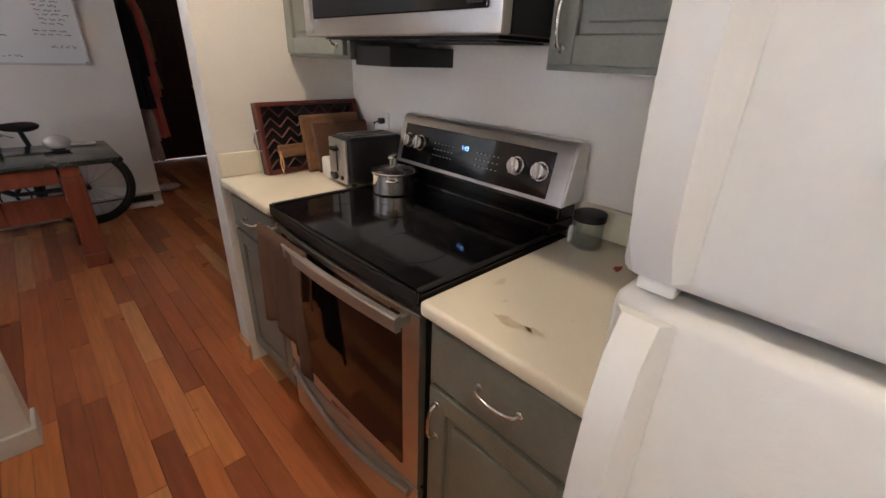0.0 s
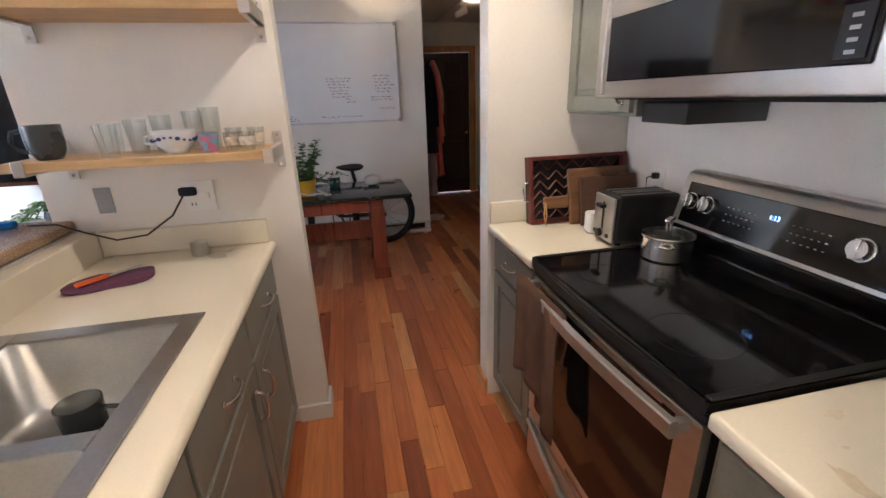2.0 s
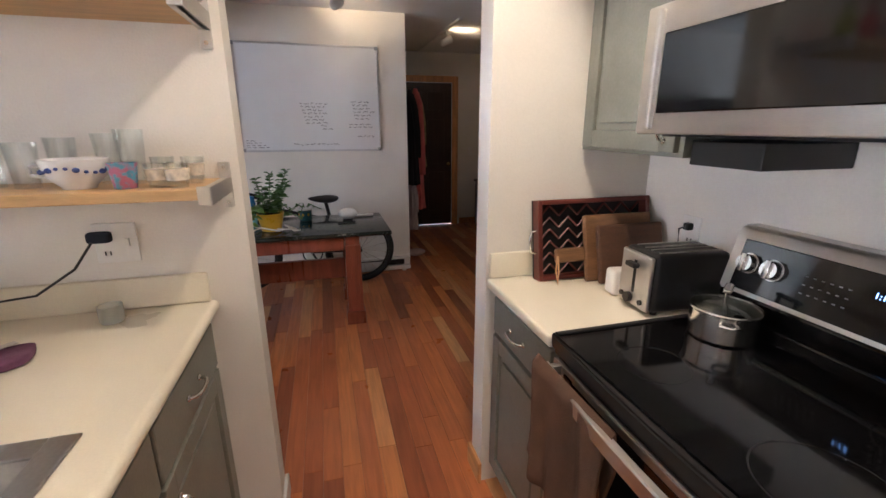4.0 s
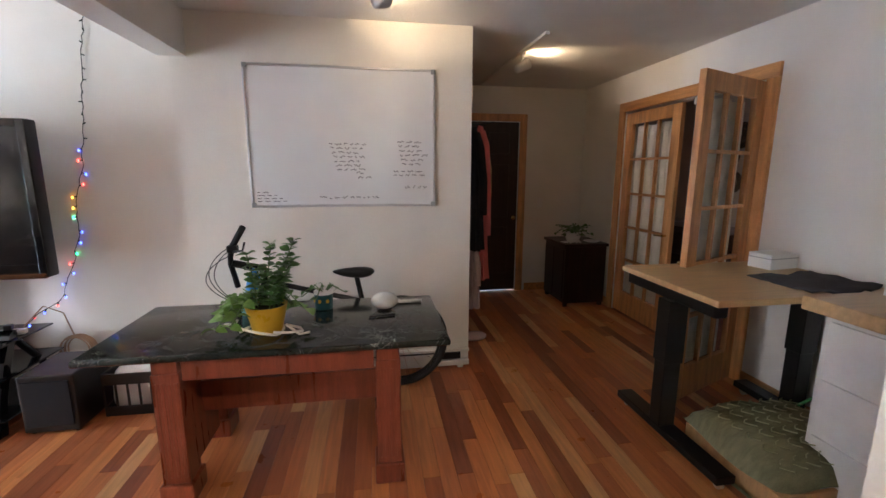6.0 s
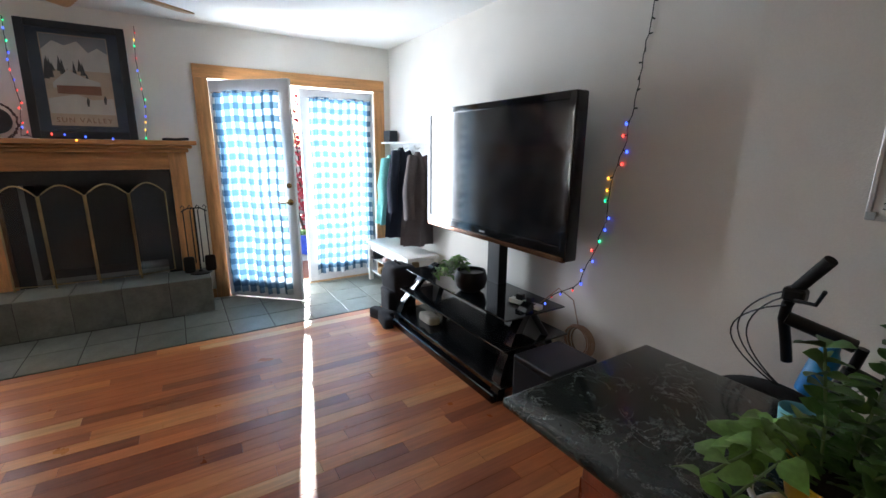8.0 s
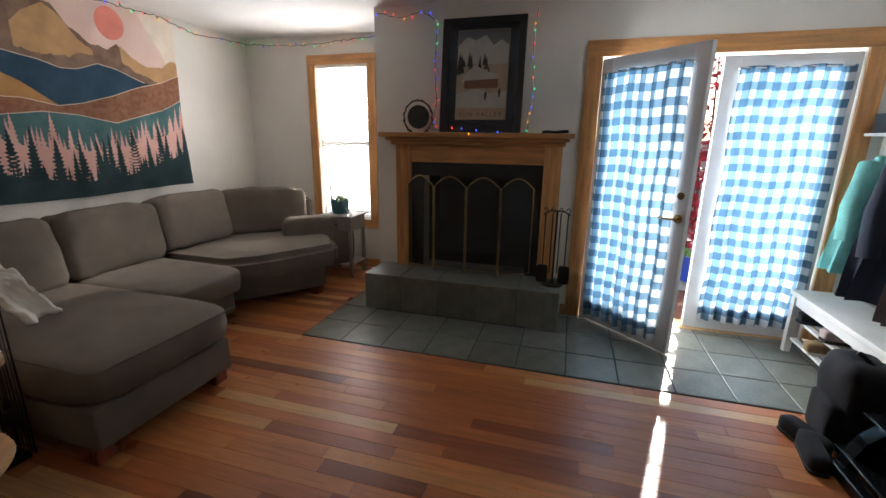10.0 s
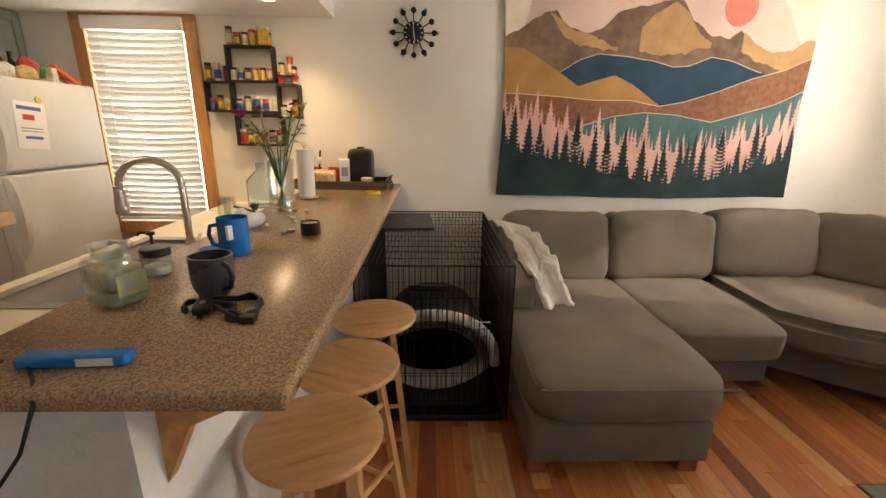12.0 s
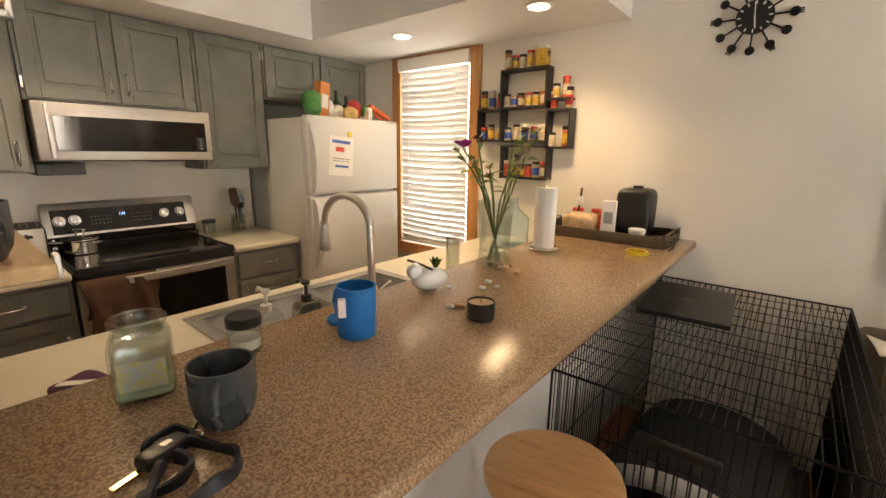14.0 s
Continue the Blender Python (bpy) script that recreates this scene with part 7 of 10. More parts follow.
flat([(0.19, 0.34), (0.46, 0.34), (0.46, 0.41), (0.19, 0.40)], 0.0138, M_PRED, art)
flat([(0.13, 0.19), (0.53, 0.19), (0.53, 0.32), (0.40, 0.30), (0.30, 0.34), (0.13, 0.30)], 0.0142, M_PSNOW, art)
for y, z in ((0.36, 0.25), (0.47, 0.27)):
    flat([(y, z), (y + 0.01, z), (y + 0.018, z + 0.05), (y + 0.006, z + 0.07), (y - 0.004, z + 0.04)], 0.0147, M_PTREE, art)
txt = bpy.data.curves.new("title", "FONT")
txt.body, txt.size, txt.align_x, txt.space_character = "SUN VALLEY", 0.052, "CENTER", 1.25
tm = bpy.data.meshes.new_from_object(new("tmp", txt))
bpy.data.objects.remove(bpy.data.objects["tmp"])
tm.materials.append(M_PRED)
ob = new("title_lettering", tm)
ob.parent = art
ob.matrix_local = Matrix.Translation((0.0128, PW / 2, 0.125)) @ Matrix(((0, 0, 1, 0), (1, 0, 0, 0), (0, 1, 0, 0), (0, 0, 0, 1)))
part("glazing", solid((0.0165, 0.0185, 0.055, PW - 0.055, 0.055, PH - 0.055)), glass("picture_glass", (1, 1, 1), 0.0, 1.3), th)
th = thing("table_mirror", "round dark mirror in a twisted branch stand on the mantel", "mirror", pose(XW + 0.09, 2.04, 1.5005))
part("disc", cyl(bmesh.new(), (0, 0, 0.125), (-0.012, 0, 0.125), 0.095, n=32), M_FRAMEB, th)
k = bmesh.new()
for j in range(3):
    tube(k, [(0.004 * j, -0.125 * math.cos(radians(a)) + 0.008 * math.sin(a * 0.3 + j), max(0.004, 0.12 + 0.135 * math.sin(radians(a)) + 0.008 * math.cos(a * 0.25 + 2 * j))) for a in range(-60, 241, 12)], 0.005, 5)
part("branch_ring", k, M_DARKW, th)
for y in (-0.07, 0.07):
    part("foot", tube(bmesh.new(), [(0.03, y, 0.004), (0, y, 0.02), (-0.04, y, 0.004)], 0.005, 6), M_DARKW, th)
k = bmesh.new()
superq(k, (0, 0, 0.012), (0.03, 0.10, 0.012), 0.6, None, 0.01, 12)
thing("gloves", "dark folded gloves lying on the mantel end", "gloves", pose(XW + 0.11, 3.16, 1.5005), k, M_CBLK, smooth=60)

# television and stand
th = thing("television", "large flat black television on a glass stand", "television")
TVX0, TVX1, TVZ0, TVZ1, TVY = -3.09, -1.56, 0.835, 1.752, 4.915
part("case", solid((TVX0, TVX1, TVY, TVY + 0.085, TVZ0, TVZ1), bevel=0.012), M_BLACK, th, smooth=40)
part("screen", solid((TVX0 + 0.045, TVX1 - 0.045, TVY - 0.004, TVY - 0.001, TVZ0 + 0.085, TVZ1 - 0.045)), M_TVS, th, "glossy dark screen")
part("bezel", solid((TVX0 + 0.002, TVX0 + 0.045, TVY - 0.012, TVY - 0.0005, TVZ0 + 0.01, TVZ1 - 0.002), (TVX1 - 0.045, TVX1 - 0.002, TVY - 0.012, TVY - 0.0005, TVZ0 + 0.01, TVZ1 - 0.002), (TVX0 + 0.045, TVX1 - 0.045, TVY - 0.012, TVY - 0.0005, TVZ1 - 0.045, TVZ1 - 0.002), (TVX0 + 0.045, TVX1 - 0.045, TVY - 0.012, TVY - 0.0005, TVZ0 + 0.03, TVZ0 + 0.085), bevel=0.003), M_BLACKG, th)
part("chin_strip", solid((TVX0 + 0.01, TVX1 - 0.01, TVY - 0.016, TVY + 0.01, TVZ0 - 0.004, TVZ0 + 0.028), bevel=0.006), material("copper_tinted_gloss", (0.20, 0.09, 0.05), 0.12, 0.7), th, "copper tinted lower strip")
part("emblem", solid(((TVX0 + TVX1) / 2 - 0.03, (TVX0 + TVX1) / 2 + 0.03, TVY - 0.0135, TVY - 0.0125, TVZ0 + 0.05, TVZ0 + 0.06)), M_PRINT, th)
M_DGLASS = material("black_tinted_glass", (0.008, 0.009, 0.010), 0.05, vary=0.1, bump=0, spec=0.7)
th = thing("tv_stand", "black glass television stand with three shelves", "tv stand")
for z, x0, x1, y0 in ((0.47, -3.02, -1.74, 4.66), (0.30, -3.06, -1.70, 4.62), (0.10, -3.10, -1.66, 4.57)):
    part("shelf", solid((x0, x1, y0, 5.14, z, z + 0.010), bevel=0.003), M_DGLASS, th, "dark tinted glass shelf")
for s, xc in ((-1, -3.04), (1, -1.72)):
    k = bmesh.new()
    for a, b in zip([(0, 4.56, 0.02), (0.02, 4.62, 0.20), (0.06, 4.74, 0.38), (0.10, 4.86, 0.50)], [(0.02, 4.62, 0.20), (0.06, 4.74, 0.38), (0.10, 4.86, 0.50), (0.11, 4.90, 0.52)]):
        q = [k.verts.new(c) for c in ((xc - s * a[0] - 0.035, a[1], a[2]), (xc - s * a[0] + 0.035, a[1], a[2]), (xc - s * b[0] + 0.035, b[1], b[2]), (xc - s * b[0] - 0.035, b[1], b[2]))]
        r = [k.verts.new((v.co.x, v.co.y + 0.05, v.co.z - 0.01)) for v in q]
        k.faces.new(q)
        k.faces.new(list(reversed(r)))
        for i in range(4):
            k.faces.new((q[i], q[(i + 1) % 4], r[(i + 1) % 4], r[i]))
    part("side_leg", k, M_BLACKG, th, "glossy black slanted leg")
    k = bmesh.new()
    tube(k, [(xc - s * 0.10, 4.90, 0.50), (xc - s * 0.04, 5.02, 0.28), (xc, 5.12, 0.03)], 0.022, 8)
    part("rear_leg", k, M_BLACKM, th, smooth=50)
part("base_bar", solid((-3.06, -1.70, 4.54, 4.60, 0.0, 0.055), bevel=0.008), M_BLACKG, th)
part("base_bar", solid((-3.06, -1.70, 5.08, 5.15, 0.0, 0.05), bevel=0.008), M_BLACK, th)
part("column", solid((-2.44, -2.30, 5.05, 5.13, 0.05, 1.30), bevel=0.006), M_BLACKM, th)
part("mount_plate", solid((-2.62, -2.05, 5.002, 5.049, 1.10, 1.45)), M_BLACKM, th)
th = thing("subwoofer", "black box subwoofer standing on the floor", "speaker")
part("cabinet", solid((-1.60, -1.32, 4.60, 4.95, 0.012, 0.35), bevel=0.008), M_BLACK, th)
part("grille", solid((-1.58, -1.34, 4.590, 4.5995, 0.05, 0.32), bevel=0.004), M_CBLK, th)
for x in (-1.57, -1.35):
    for y in (4.63, 4.92):
        part("foot", cyl(bmesh.new(), (x, y, 0), (x, y, 0.012), 0.014, n=10), M_RUB, th)
M_CRATEP = material("black_crate_plastic", (0.012, 0.012, 0.013), 0.5, vary=0.15)
th = thing("milk_crate", "black plastic milk crate holding white things", "crate")
for x0, x1, y0, y1 in ((-1.27, -0.93, 4.74, 4.752), (-1.27, -0.93, 5.058, 5.07), (-1.27, -1.258, 4.752, 5.058), (-0.942, -0.93, 4.752, 5.058)):
    part("crate_side", solid((x0, x1, y0, y1, 0.0, 0.06), (x0, x1, y0, y1, 0.20, 0.27), bevel=0.002), M_CRATEP, th)
for i in range(6):
    x = -1.265 + 0.065 * i
    part("lattice_bar", solid((x - 0.006, x + 0.006, 4.743, 4.750, 0.06, 0.20)), M_CRATEP, th)
part("crate_floor", solid((-1.258, -0.942, 4.752, 5.058, 0, 0.012)), M_CRATEP, th)
k = bmesh.new()
superq(k, (-1.10, 4.90, 0.15), (0.14, 0.13, 0.136), 0.6, None, 0.02, 14, 9)
thing("bundle", "white plastic bundle in the milk crate", "bundle", None, k, M_WHITE, smooth=60)
th = thing("potted_plant", "trailing spider plant in a black pot on the tv stand", "plant")
pot("pot", th, (-2.30, 4.80, 0.481), [(0.06, 0), (0.10, 0.03), (0.115, 0.09), (0.10, 0.15), (0.092, 0.15), (0.09, 0.13), (0.0005, 0.13)], M_BLACK, "black round pot")
lv, sm = bmesh.new(), bmesh.new()
rng = random.Random(8)
for i in range(16):
    a = 2.2 + 0.13 * i + rng.uniform(-0.1, 0.1)
    o = Vector((-2.30, 4.80, 0.61))
    L = rng.uniform(0.18, 0.36)
    sprig(lv, sm, [o, o + Vector((L * 0.45 * math.cos(a), -abs(L * 0.35 * math.sin(a)), 0.08)), o + Vector((L * math.cos(a), -abs(L * 0.6 * math.sin(a)), -0.04))], 0.07, 0.22, rng, 0.07, 0.5, 2)
part("stem_cluster", sm, M_STEM, th)
part("foliage", lv, M_LEAF2, th, smooth=60)
k = bmesh.new()
superq(k, (0, 0, 0.03), (0.10, 0.05, 0.03), 0.7, None, 0.02, 14, 4)
thing("driftwood", "small pale piece of driftwood on the lower shelf", "ornament", pose(-2.72, 4.72, 0.1115), k, material("weathered_wood", (0.30, 0.27, 0.23), 0.9, vary=0.3, bump=0.5), smooth=50)
th = thing("power_strip", "white power strip with plugs on the stand top", "power strip", pose(-1.86, 4.93, 0.4815, 0, 0, 12))
part("strip_body", solid((-0.13, 0.10, -0.025, 0.025, 0, 0.03), bevel=0.005), M_WHITE, th)
part("plug", solid((-0.08, -0.03, -0.02, 0.02, 0.0305, 0.07), bevel=0.006), M_BLACK, th)
part("plug", solid((0.0, 0.04, -0.02, 0.02, 0.0305, 0.065), bevel=0.006), M_BLACK, th)
k = bmesh.new()
for i in range(7):
    x, r = -1.66 + 0.006 * i, 0.09 + 0.006 * (i % 3)
    torus(k, (x, 5.17 + 0.004 * i, 0.27), r, 0.005, 28, 5)
tube(k, [(-1.78, 4.96, 0.52), (-1.72, 5.05, 0.62), (-1.66, 5.12, 0.55), (-1.65, 5.17, 0.38)], 0.004, 6)
tube(k, [(-1.64, 5.17, 0.2), (-1.62, 5.15, 0.08), (-1.60, 5.10, 0.004)], 0.005, 6)
thing("cable_coil", "tan and black extension cable coiled behind the stand", "cable", None, k, material("tan_cable", (0.42, 0.27, 0.18), 0.6, vary=0.2), smooth=60)

# bench, coats and bag by the door
M_BENCH = material("white_bench_paint", (0.70, 0.69, 0.66), 0.5, vary=0.06, bump=0.05)
th = thing("shoe_bench", "white wooden shoe bench with slatted shelves and shoes", "bench")
part("seat", solid((-4.40, -3.38, 4.86, 5.20, 0.42, 0.455), bevel=0.005), M_BENCH, th)
for x in (-4.36, -3.42):
    for y in (4.89, 5.17):
        part("leg", solid((x - 0.022, x + 0.022, y - 0.022, y + 0.022, 0, 0.42), bevel=0.003), M_BENCH, th)
part("apron", solid((-4.336, -3.444, 4.88, 4.90, 0.355, 0.42)), M_BENCH, th)
for z in (0.10, 0.25):
    for y in (4.91, 4.98, 5.05, 5.12):
        part("slat", solid((-4.336, -3.444, y - 0.02, y + 0.02, z, z + 0.016), bevel=0.002), M_BENCH, th)
for i in range(6):
    sh = thing("shoe", "worn shoe on the bench shelf", "shoe", pose(-4.24 + 0.15 * i, 4.99, 0.1165 if i % 2 else 0.2665, 0, 0, 88), group="shoes")
    part("upper", superq(bmesh.new(), (0, 0, 0.045), (0.12, 0.042, 0.034), 0.6, None, 0.01, 12, i), (M_CBLK, M_CTAN, M_CGREY)[i % 3], sh, smooth=60)
    part("sole", superq(bmesh.new(), (0, 0, 0.010), (0.128, 0.045, 0.010), 0.5, None, 0, 10), M_WHITE if i % 2 else M_RUB, sh, smooth=40)
th = thing("hook_rail", "white shelf rail with metal coat hooks on the wall", "coat rack")
part("rail", solid((-4.50, -3.30, YNL - 0.02, YNL - 0.001, 1.38, 1.50), bevel=0.004), M_BENCH, th)
part("shelf", solid((-4.52, -3.28, YNL - 0.13, YNL - 0.001, 1.501, 1.520), bevel=0.003), M_BENCH, th)
for x in (-4.35, -4.08, -3.81, -3.54):
    part("hook", tube(bmesh.new(), [(x, YNL - 0.02, 1.46), (x, YNL - 0.07, 1.44), (x, YNL - 0.085, 1.48)], 0.006), M_STEEL, th)
th = thing("storage_tin", "small dark tin on the hook rail shelf", "tin")
part("tin", solid((-4.47, -4.32, YNL - 0.12, YNL - 0.02, 1.521, 1.64), bevel=0.006), material("slate_tin", (0.04, 0.05, 0.06), 0.5), th)
M_MINT = material("mint_jacket", (0.22, 0.60, 0.56), 0.8, vary=0.12, scale=14, bump=0.3)
M_NAVY = material("navy_coat", (0.012, 0.018, 0.035), 0.9, vary=0.2, bump=0.3)
M_BROWNC = material("brown_grey_coat", (0.12, 0.10, 0.10), 0.9, vary=0.2, bump=0.3)
c = coat("coat", "mint green puffer jacket hanging over the bench", -4.30, 5.12, 1.38, 0.74, 0.13, 0.13, M_MINT, 5)
c = coat("coat", "dark navy coat hanging over the bench", -4.02, 5.12, 1.46, 0.92, 0.15, 0.13, M_NAVY, 6)
c = coat("coat", "brown-grey jacket hanging over the bench", -3.66, 5.12, 1.42, 0.90, 0.15, 0.13, M_BROWNC, 7)
th = thing("backpack", "dark backpack slumped on the floor by the stand", "bag", pose(-3.28, 4.72, 0))
part("bag_body", superq(bmesh.new(), (0, 0, 0.23), (0.14, 0.11, 0.23), 0.5, None, 0.025, 18, 6), M_CBLK, th, smooth=70)
part("pocket", superq(bmesh.new(), (0, -0.10, 0.14), (0.11, 0.05, 0.11), 0.5, None, 0.02, 14, 2), M_CBLK, th, smooth=70)
part("strap", tube(bmesh.new(), [(0.05, 0.0, 0.45), (0.02, -0.05, 0.50), (-0.04, -0.02, 0.47)], 0.010), M_CBLK, th)
for x, y, rz in ((-3.22, 4.52, 20), (-3.10, 4.50, -10)):
    sh = thing("shoe", "dark shoe lying on the floor by the stand", "shoe", pose(x, y, 0, 0, 0, rz), group="shoes")
    part("upper", superq(bmesh.new(), (0, 0, 0.05), (0.12, 0.042, 0.038), 0.6, None, 0.01, 12, 1), M_CBLK, sh, smooth=60)
    part("sole", superq(bmesh.new(), (0, 0, 0.010), (0.128, 0.045, 0.010), 0.5, None, 0, 10), M_RUB, sh, smooth=40)

# corner table with plant
th = thing("side_table", "small grey wooden side table with a drawer", "side table")
SX, SY = -5.02, 0.985
part("top", solid((SX - 0.19, SX + 0.19, SY - 0.20, SY + 0.20, 0.64, 0.662), bevel=0.005), material("grey_wash_wood", (0.30, 0.28, 0.26), 0.6, vary=0.2, bump=0.1), th)
body = part("drawer_box", solid((SX - 0.16, SX + 0.16, SY - 0.17, SY + 0.17, 0.50, 0.639)), bpy.data.materials["grey_wash_wood"], th)
part("drawer", solid((SX + 0.161, SX + 0.175, SY - 0.14, SY + 0.14, 0.515, 0.625), bevel=0.003), bpy.data.materials["grey_wash_wood"], th)
part("drawer_pull", solid((SX + 0.176, SX + 0.19, SY - 0.03, SY + 0.03, 0.565, 0.58), bevel=0.004), M_BLACKM, th)
for x in (-0.145, 0.145):
    for y in (-0.155, 0.155):
        part("leg", solid((SX + x - 0.016, SX + x + 0.016, SY + y - 0.016, SY + y + 0.016, 0, 0.50), bevel=0.003), bpy.data.materials["grey_wash_wood"], th)
part("lower_shelf", solid((SX - 0.16, SX + 0.16, SY - 0.17, SY + 0.17, 0.13, 0.148), bevel=0.003), M_BENCH, th)
th = thing("potted_plant", "green plant in a patterned teal pot on the side table", "plant")
pot("pot", th, (SX, SY - 0.03, 0.663), [(0.07, 0), (0.085, 0.01), (0.10, 0.14), (0.093, 0.14), (0.088, 0.12), (0.0005, 0.12)], M_TEAL, "patterned teal pot")
lv, sm = bmesh.new(), bmesh.new()
for i in range(16):
    a = 0.39 * i
    L = rng.uniform(0.08, 0.20)
    o = Vector((SX, SY - 0.03, 0.78))
    leaf_into(lv, o, (math.cos(a), math.sin(a), rng.uniform(0.6, 2.2)), rng.uniform(0.16, 0.30), 0.018, 0.7, rng)
part("foliage", lv, M_LEAF2, th, smooth=60)
sm.free()
th = thing("candle_jar", "small glass jar beside the plant", "jar", pose(SX + 0.09, SY + 0.12, 0.6625))
part("jar_body", lathe(bmesh.new(), [(0.032, 0), (0.034, 0.07), (0.030, 0.07), (0.028, 0.005), (0.0005, 0.005)], n=18), M_GLASS, th, smooth=40)

# clock with cutlery hands
th = thing("wall_clock", "black wall clock ringed with spoons and forks", "clock", pose(-1.515, YS + 0.012, 2.105))
part("face", cyl(bmesh.new(), (0, -0.010, 0), (0, 0.006, 0), 0.072, n=36), M_BLACK, th)
for i in range(12):
    a = math.pi * i / 6
    k = bmesh.new()
    d = Vector((math.sin(a), 0, math.cos(a)))
    cyl(k, d * 0.066, d * 0.128, 0.0042, n=6)
    w = Matrix.Rotation(-0, 4, "Y")
    ball(k, d * 0.142, 0.020, (1.0, 0.3, 1.0), 10)
    if i % 2:
        for s in (-0.008, 0, 0.008):
            side = Vector((d.z, 0, -d.x)) * s
            cyl(k, d * 0.148 + side, d * 0.172 + side, 0.003, n=5)
    part("fork" if i % 2 else "spoon", k, M_BLACKM, th, smooth=50)
    part("hour_mark", solid((-0.003, 0.003, 0.0062, 0.0072, 0.052, 0.066)), M_WHITE, th, m=Matrix.Rotation(a, 4, "Y"))
part("hour_hand", solid((-0.003, 0.003, 0.0075, 0.009, -0.05, 0.01)), M_WHITE, th, m=Matrix.Rotation(radians(8), 4, "Y"))
part("minute_hand", solid((-0.002, 0.002, 0.009, 0.0105, -0.012, 0.062)), M_WHITE, th, m=Matrix.Rotation(radians(4), 4, "Y"))

# printed mountain tapestry: one hanging cloth, its printed fields as thin layers that follow the folds
TPX0, TPX1, TPZ0, TPZ1 = -2.135, -4.375, 0.99, 2.46


def cloth_y(x, z):
    f = (TPZ1 - z) / (TPZ1 - TPZ0)
    return YS + 0.020 + 0.010 * math.sin(5.2 * x + 1.6 * z) * (0.3 + 0.7 * f) + 0.005 * math.sin(13 * x - 4 * z) * f + 0.0045 * math.sin(21 * x + 6 * z + 2.2 * math.sin(2.1 * z + x))


def tp(u, v):
    """A point of the cloth: u to its right-hand side as seen, v up."""
    inset = 0.035 * math.sin(math.pi * v) * (1 if u < 0.5 else -1) * abs(u - 0.5) * 2
    sagz = -0.012 * math.sin(math.pi * u) * (1 - v) + 0.012 * math.sin(3 * math.pi * u) * (1 - v) * 0.4
    return TPX0 + (TPX1 - TPX0) * (u + inset * 0.3), TPZ0 + (TPZ1 - TPZ0) * v + sagz


def prof(points):
    def f(u):
        for (a, b), (c, d) in zip(points, points[1:]):
            if u <= c:
                return b + (d - b) * (u - a) / (c - a)
        return points[-1][1]
    return f


def jag(f, amp, scale, seed):
    return lambda u: f(u) + amp * noise.noise(Vector((u * scale, seed, 0))) + amp * 0.5 * noise.noise(Vector((u * scale * 3, seed, 4)))


def field(parent, name, label, top, bottom, mat, layer, n=90, u0=0.0, u1=1.0, rows=6):
    bm = bmesh.new()
    cols = []
    for i in range(n + 1):
        u = u0 + (u1 - u0) * i / n
        a, b = max(0.0, bottom(u)), min(1.0, top(u))
        if b <= a:
            b = a + 0.0005
        col = []
        for k in range(rows + 1):
            x, z = tp(u, a + (b - a) * k / rows)
            col.append(bm.verts.new((x, cloth_y(x, z) + 0.0012 * layer, z)))
        cols.append(col)
    for a, b in zip(cols, cols[1:]):
        for k in range(rows):
            bm.faces.new((a[k], a[k + 1], b[k + 1], b[k]))
    return part(name, bm, mat, parent, label, smooth=60)


def cloth(name, colour, second=None, scale=9):
    return material(name, colour, 0.95, vary=0.10, second=second, scale=scale, fine=260, bump=0.25)


TAP = thing("tapestry", "printed mountain and forest tapestry hung on the wall", "tapestry")
zero = lambda u: 0.0
full = lambda u: 1.0
field(TAP, "cloth", "pale pink printed sky", full, zero, cloth("print_pink_sky", (0.72, 0.50, 0.43), (0.78, 0.60, 0.52), 3), 0, 60, rows=20)
field(TAP, "cream_cloud", "cream printed cloud", lambda u: 1.0 if u < 0.10 else 0.5, prof([(0, 0.55), (0.04, 0.7), (0.10, 0.995), (1, 0.995)]), cloth("print_cream", (0.80, 0.70, 0.58)), 1, 40, 0, 0.10)
field(TAP, "cream_cloud", "cream printed cloud", full, prof([(0.84, 0.995), (0.90, 0.86), (0.96, 0.72), (1, 0.70)]), bpy.data.materials["print_cream"], 1, 40, 0.84, 1.0)
k = bmesh.new()
vs = []
ring = []
for i in range(36):
    a = 2 * math.pi * i / 36
    x, z = tp(0.735 + 0.052 * math.cos(a), 0.895 + 0.083 * math.sin(a))
    ring.append(k.verts.new((x, cloth_y(x, z) + 0.0026, z)))
k.faces.new(ring)
part("sun_disc", k, cloth("print_coral_sun", (0.72, 0.24, 0.18)), TAP, "coral printed sun")
DARKM, TANM = cloth("print_brown_rock", (0.17, 0.10, 0.07), (0.28, 0.18, 0.12), 14), cloth("print_tan_rock", (0.58, 0.35, 0.16), (0.46, 0.27, 0.13), 12)
far = prof([(0, 0.745), (0.05, 0.79), (0.13, 0.86), (0.16, 0.865), (0.19, 0.80), (0.26, 0.77), (0.30, 0.79), (0.36, 0.87), (0.46, 0.90), (0.52, 0.925), (0.55, 0.92), (0.60, 0.83), (0.66, 0.77), (0.72, 0.76), (0.75, 0.80), (0.80, 0.72), (0.86, 0.69), (0.93, 0.70), (0.97, 0.75), (1, 0.74)])
field(TAP, "far_range", "brown printed mountain range", jag(far, 0.012, 30, 1), lambda u: 0.40, DARKM, 2, 120)
tan1 = prof([(0.14, 0.86), (0.17, 0.83), (0.22, 0.78), (0.28, 0.76), (0.34, 0.72), (0.40, 0.70)])
field(TAP, "sunlit_face", "tan printed mountain face", jag(tan1, 0.01, 40, 2), jag(prof([(0.14, 0.855), (0.17, 0.78), (0.22, 0.72), (0.40, 0.69)]), 0.012, 40, 7), TANM, 3, 50, 0.14, 0.36)
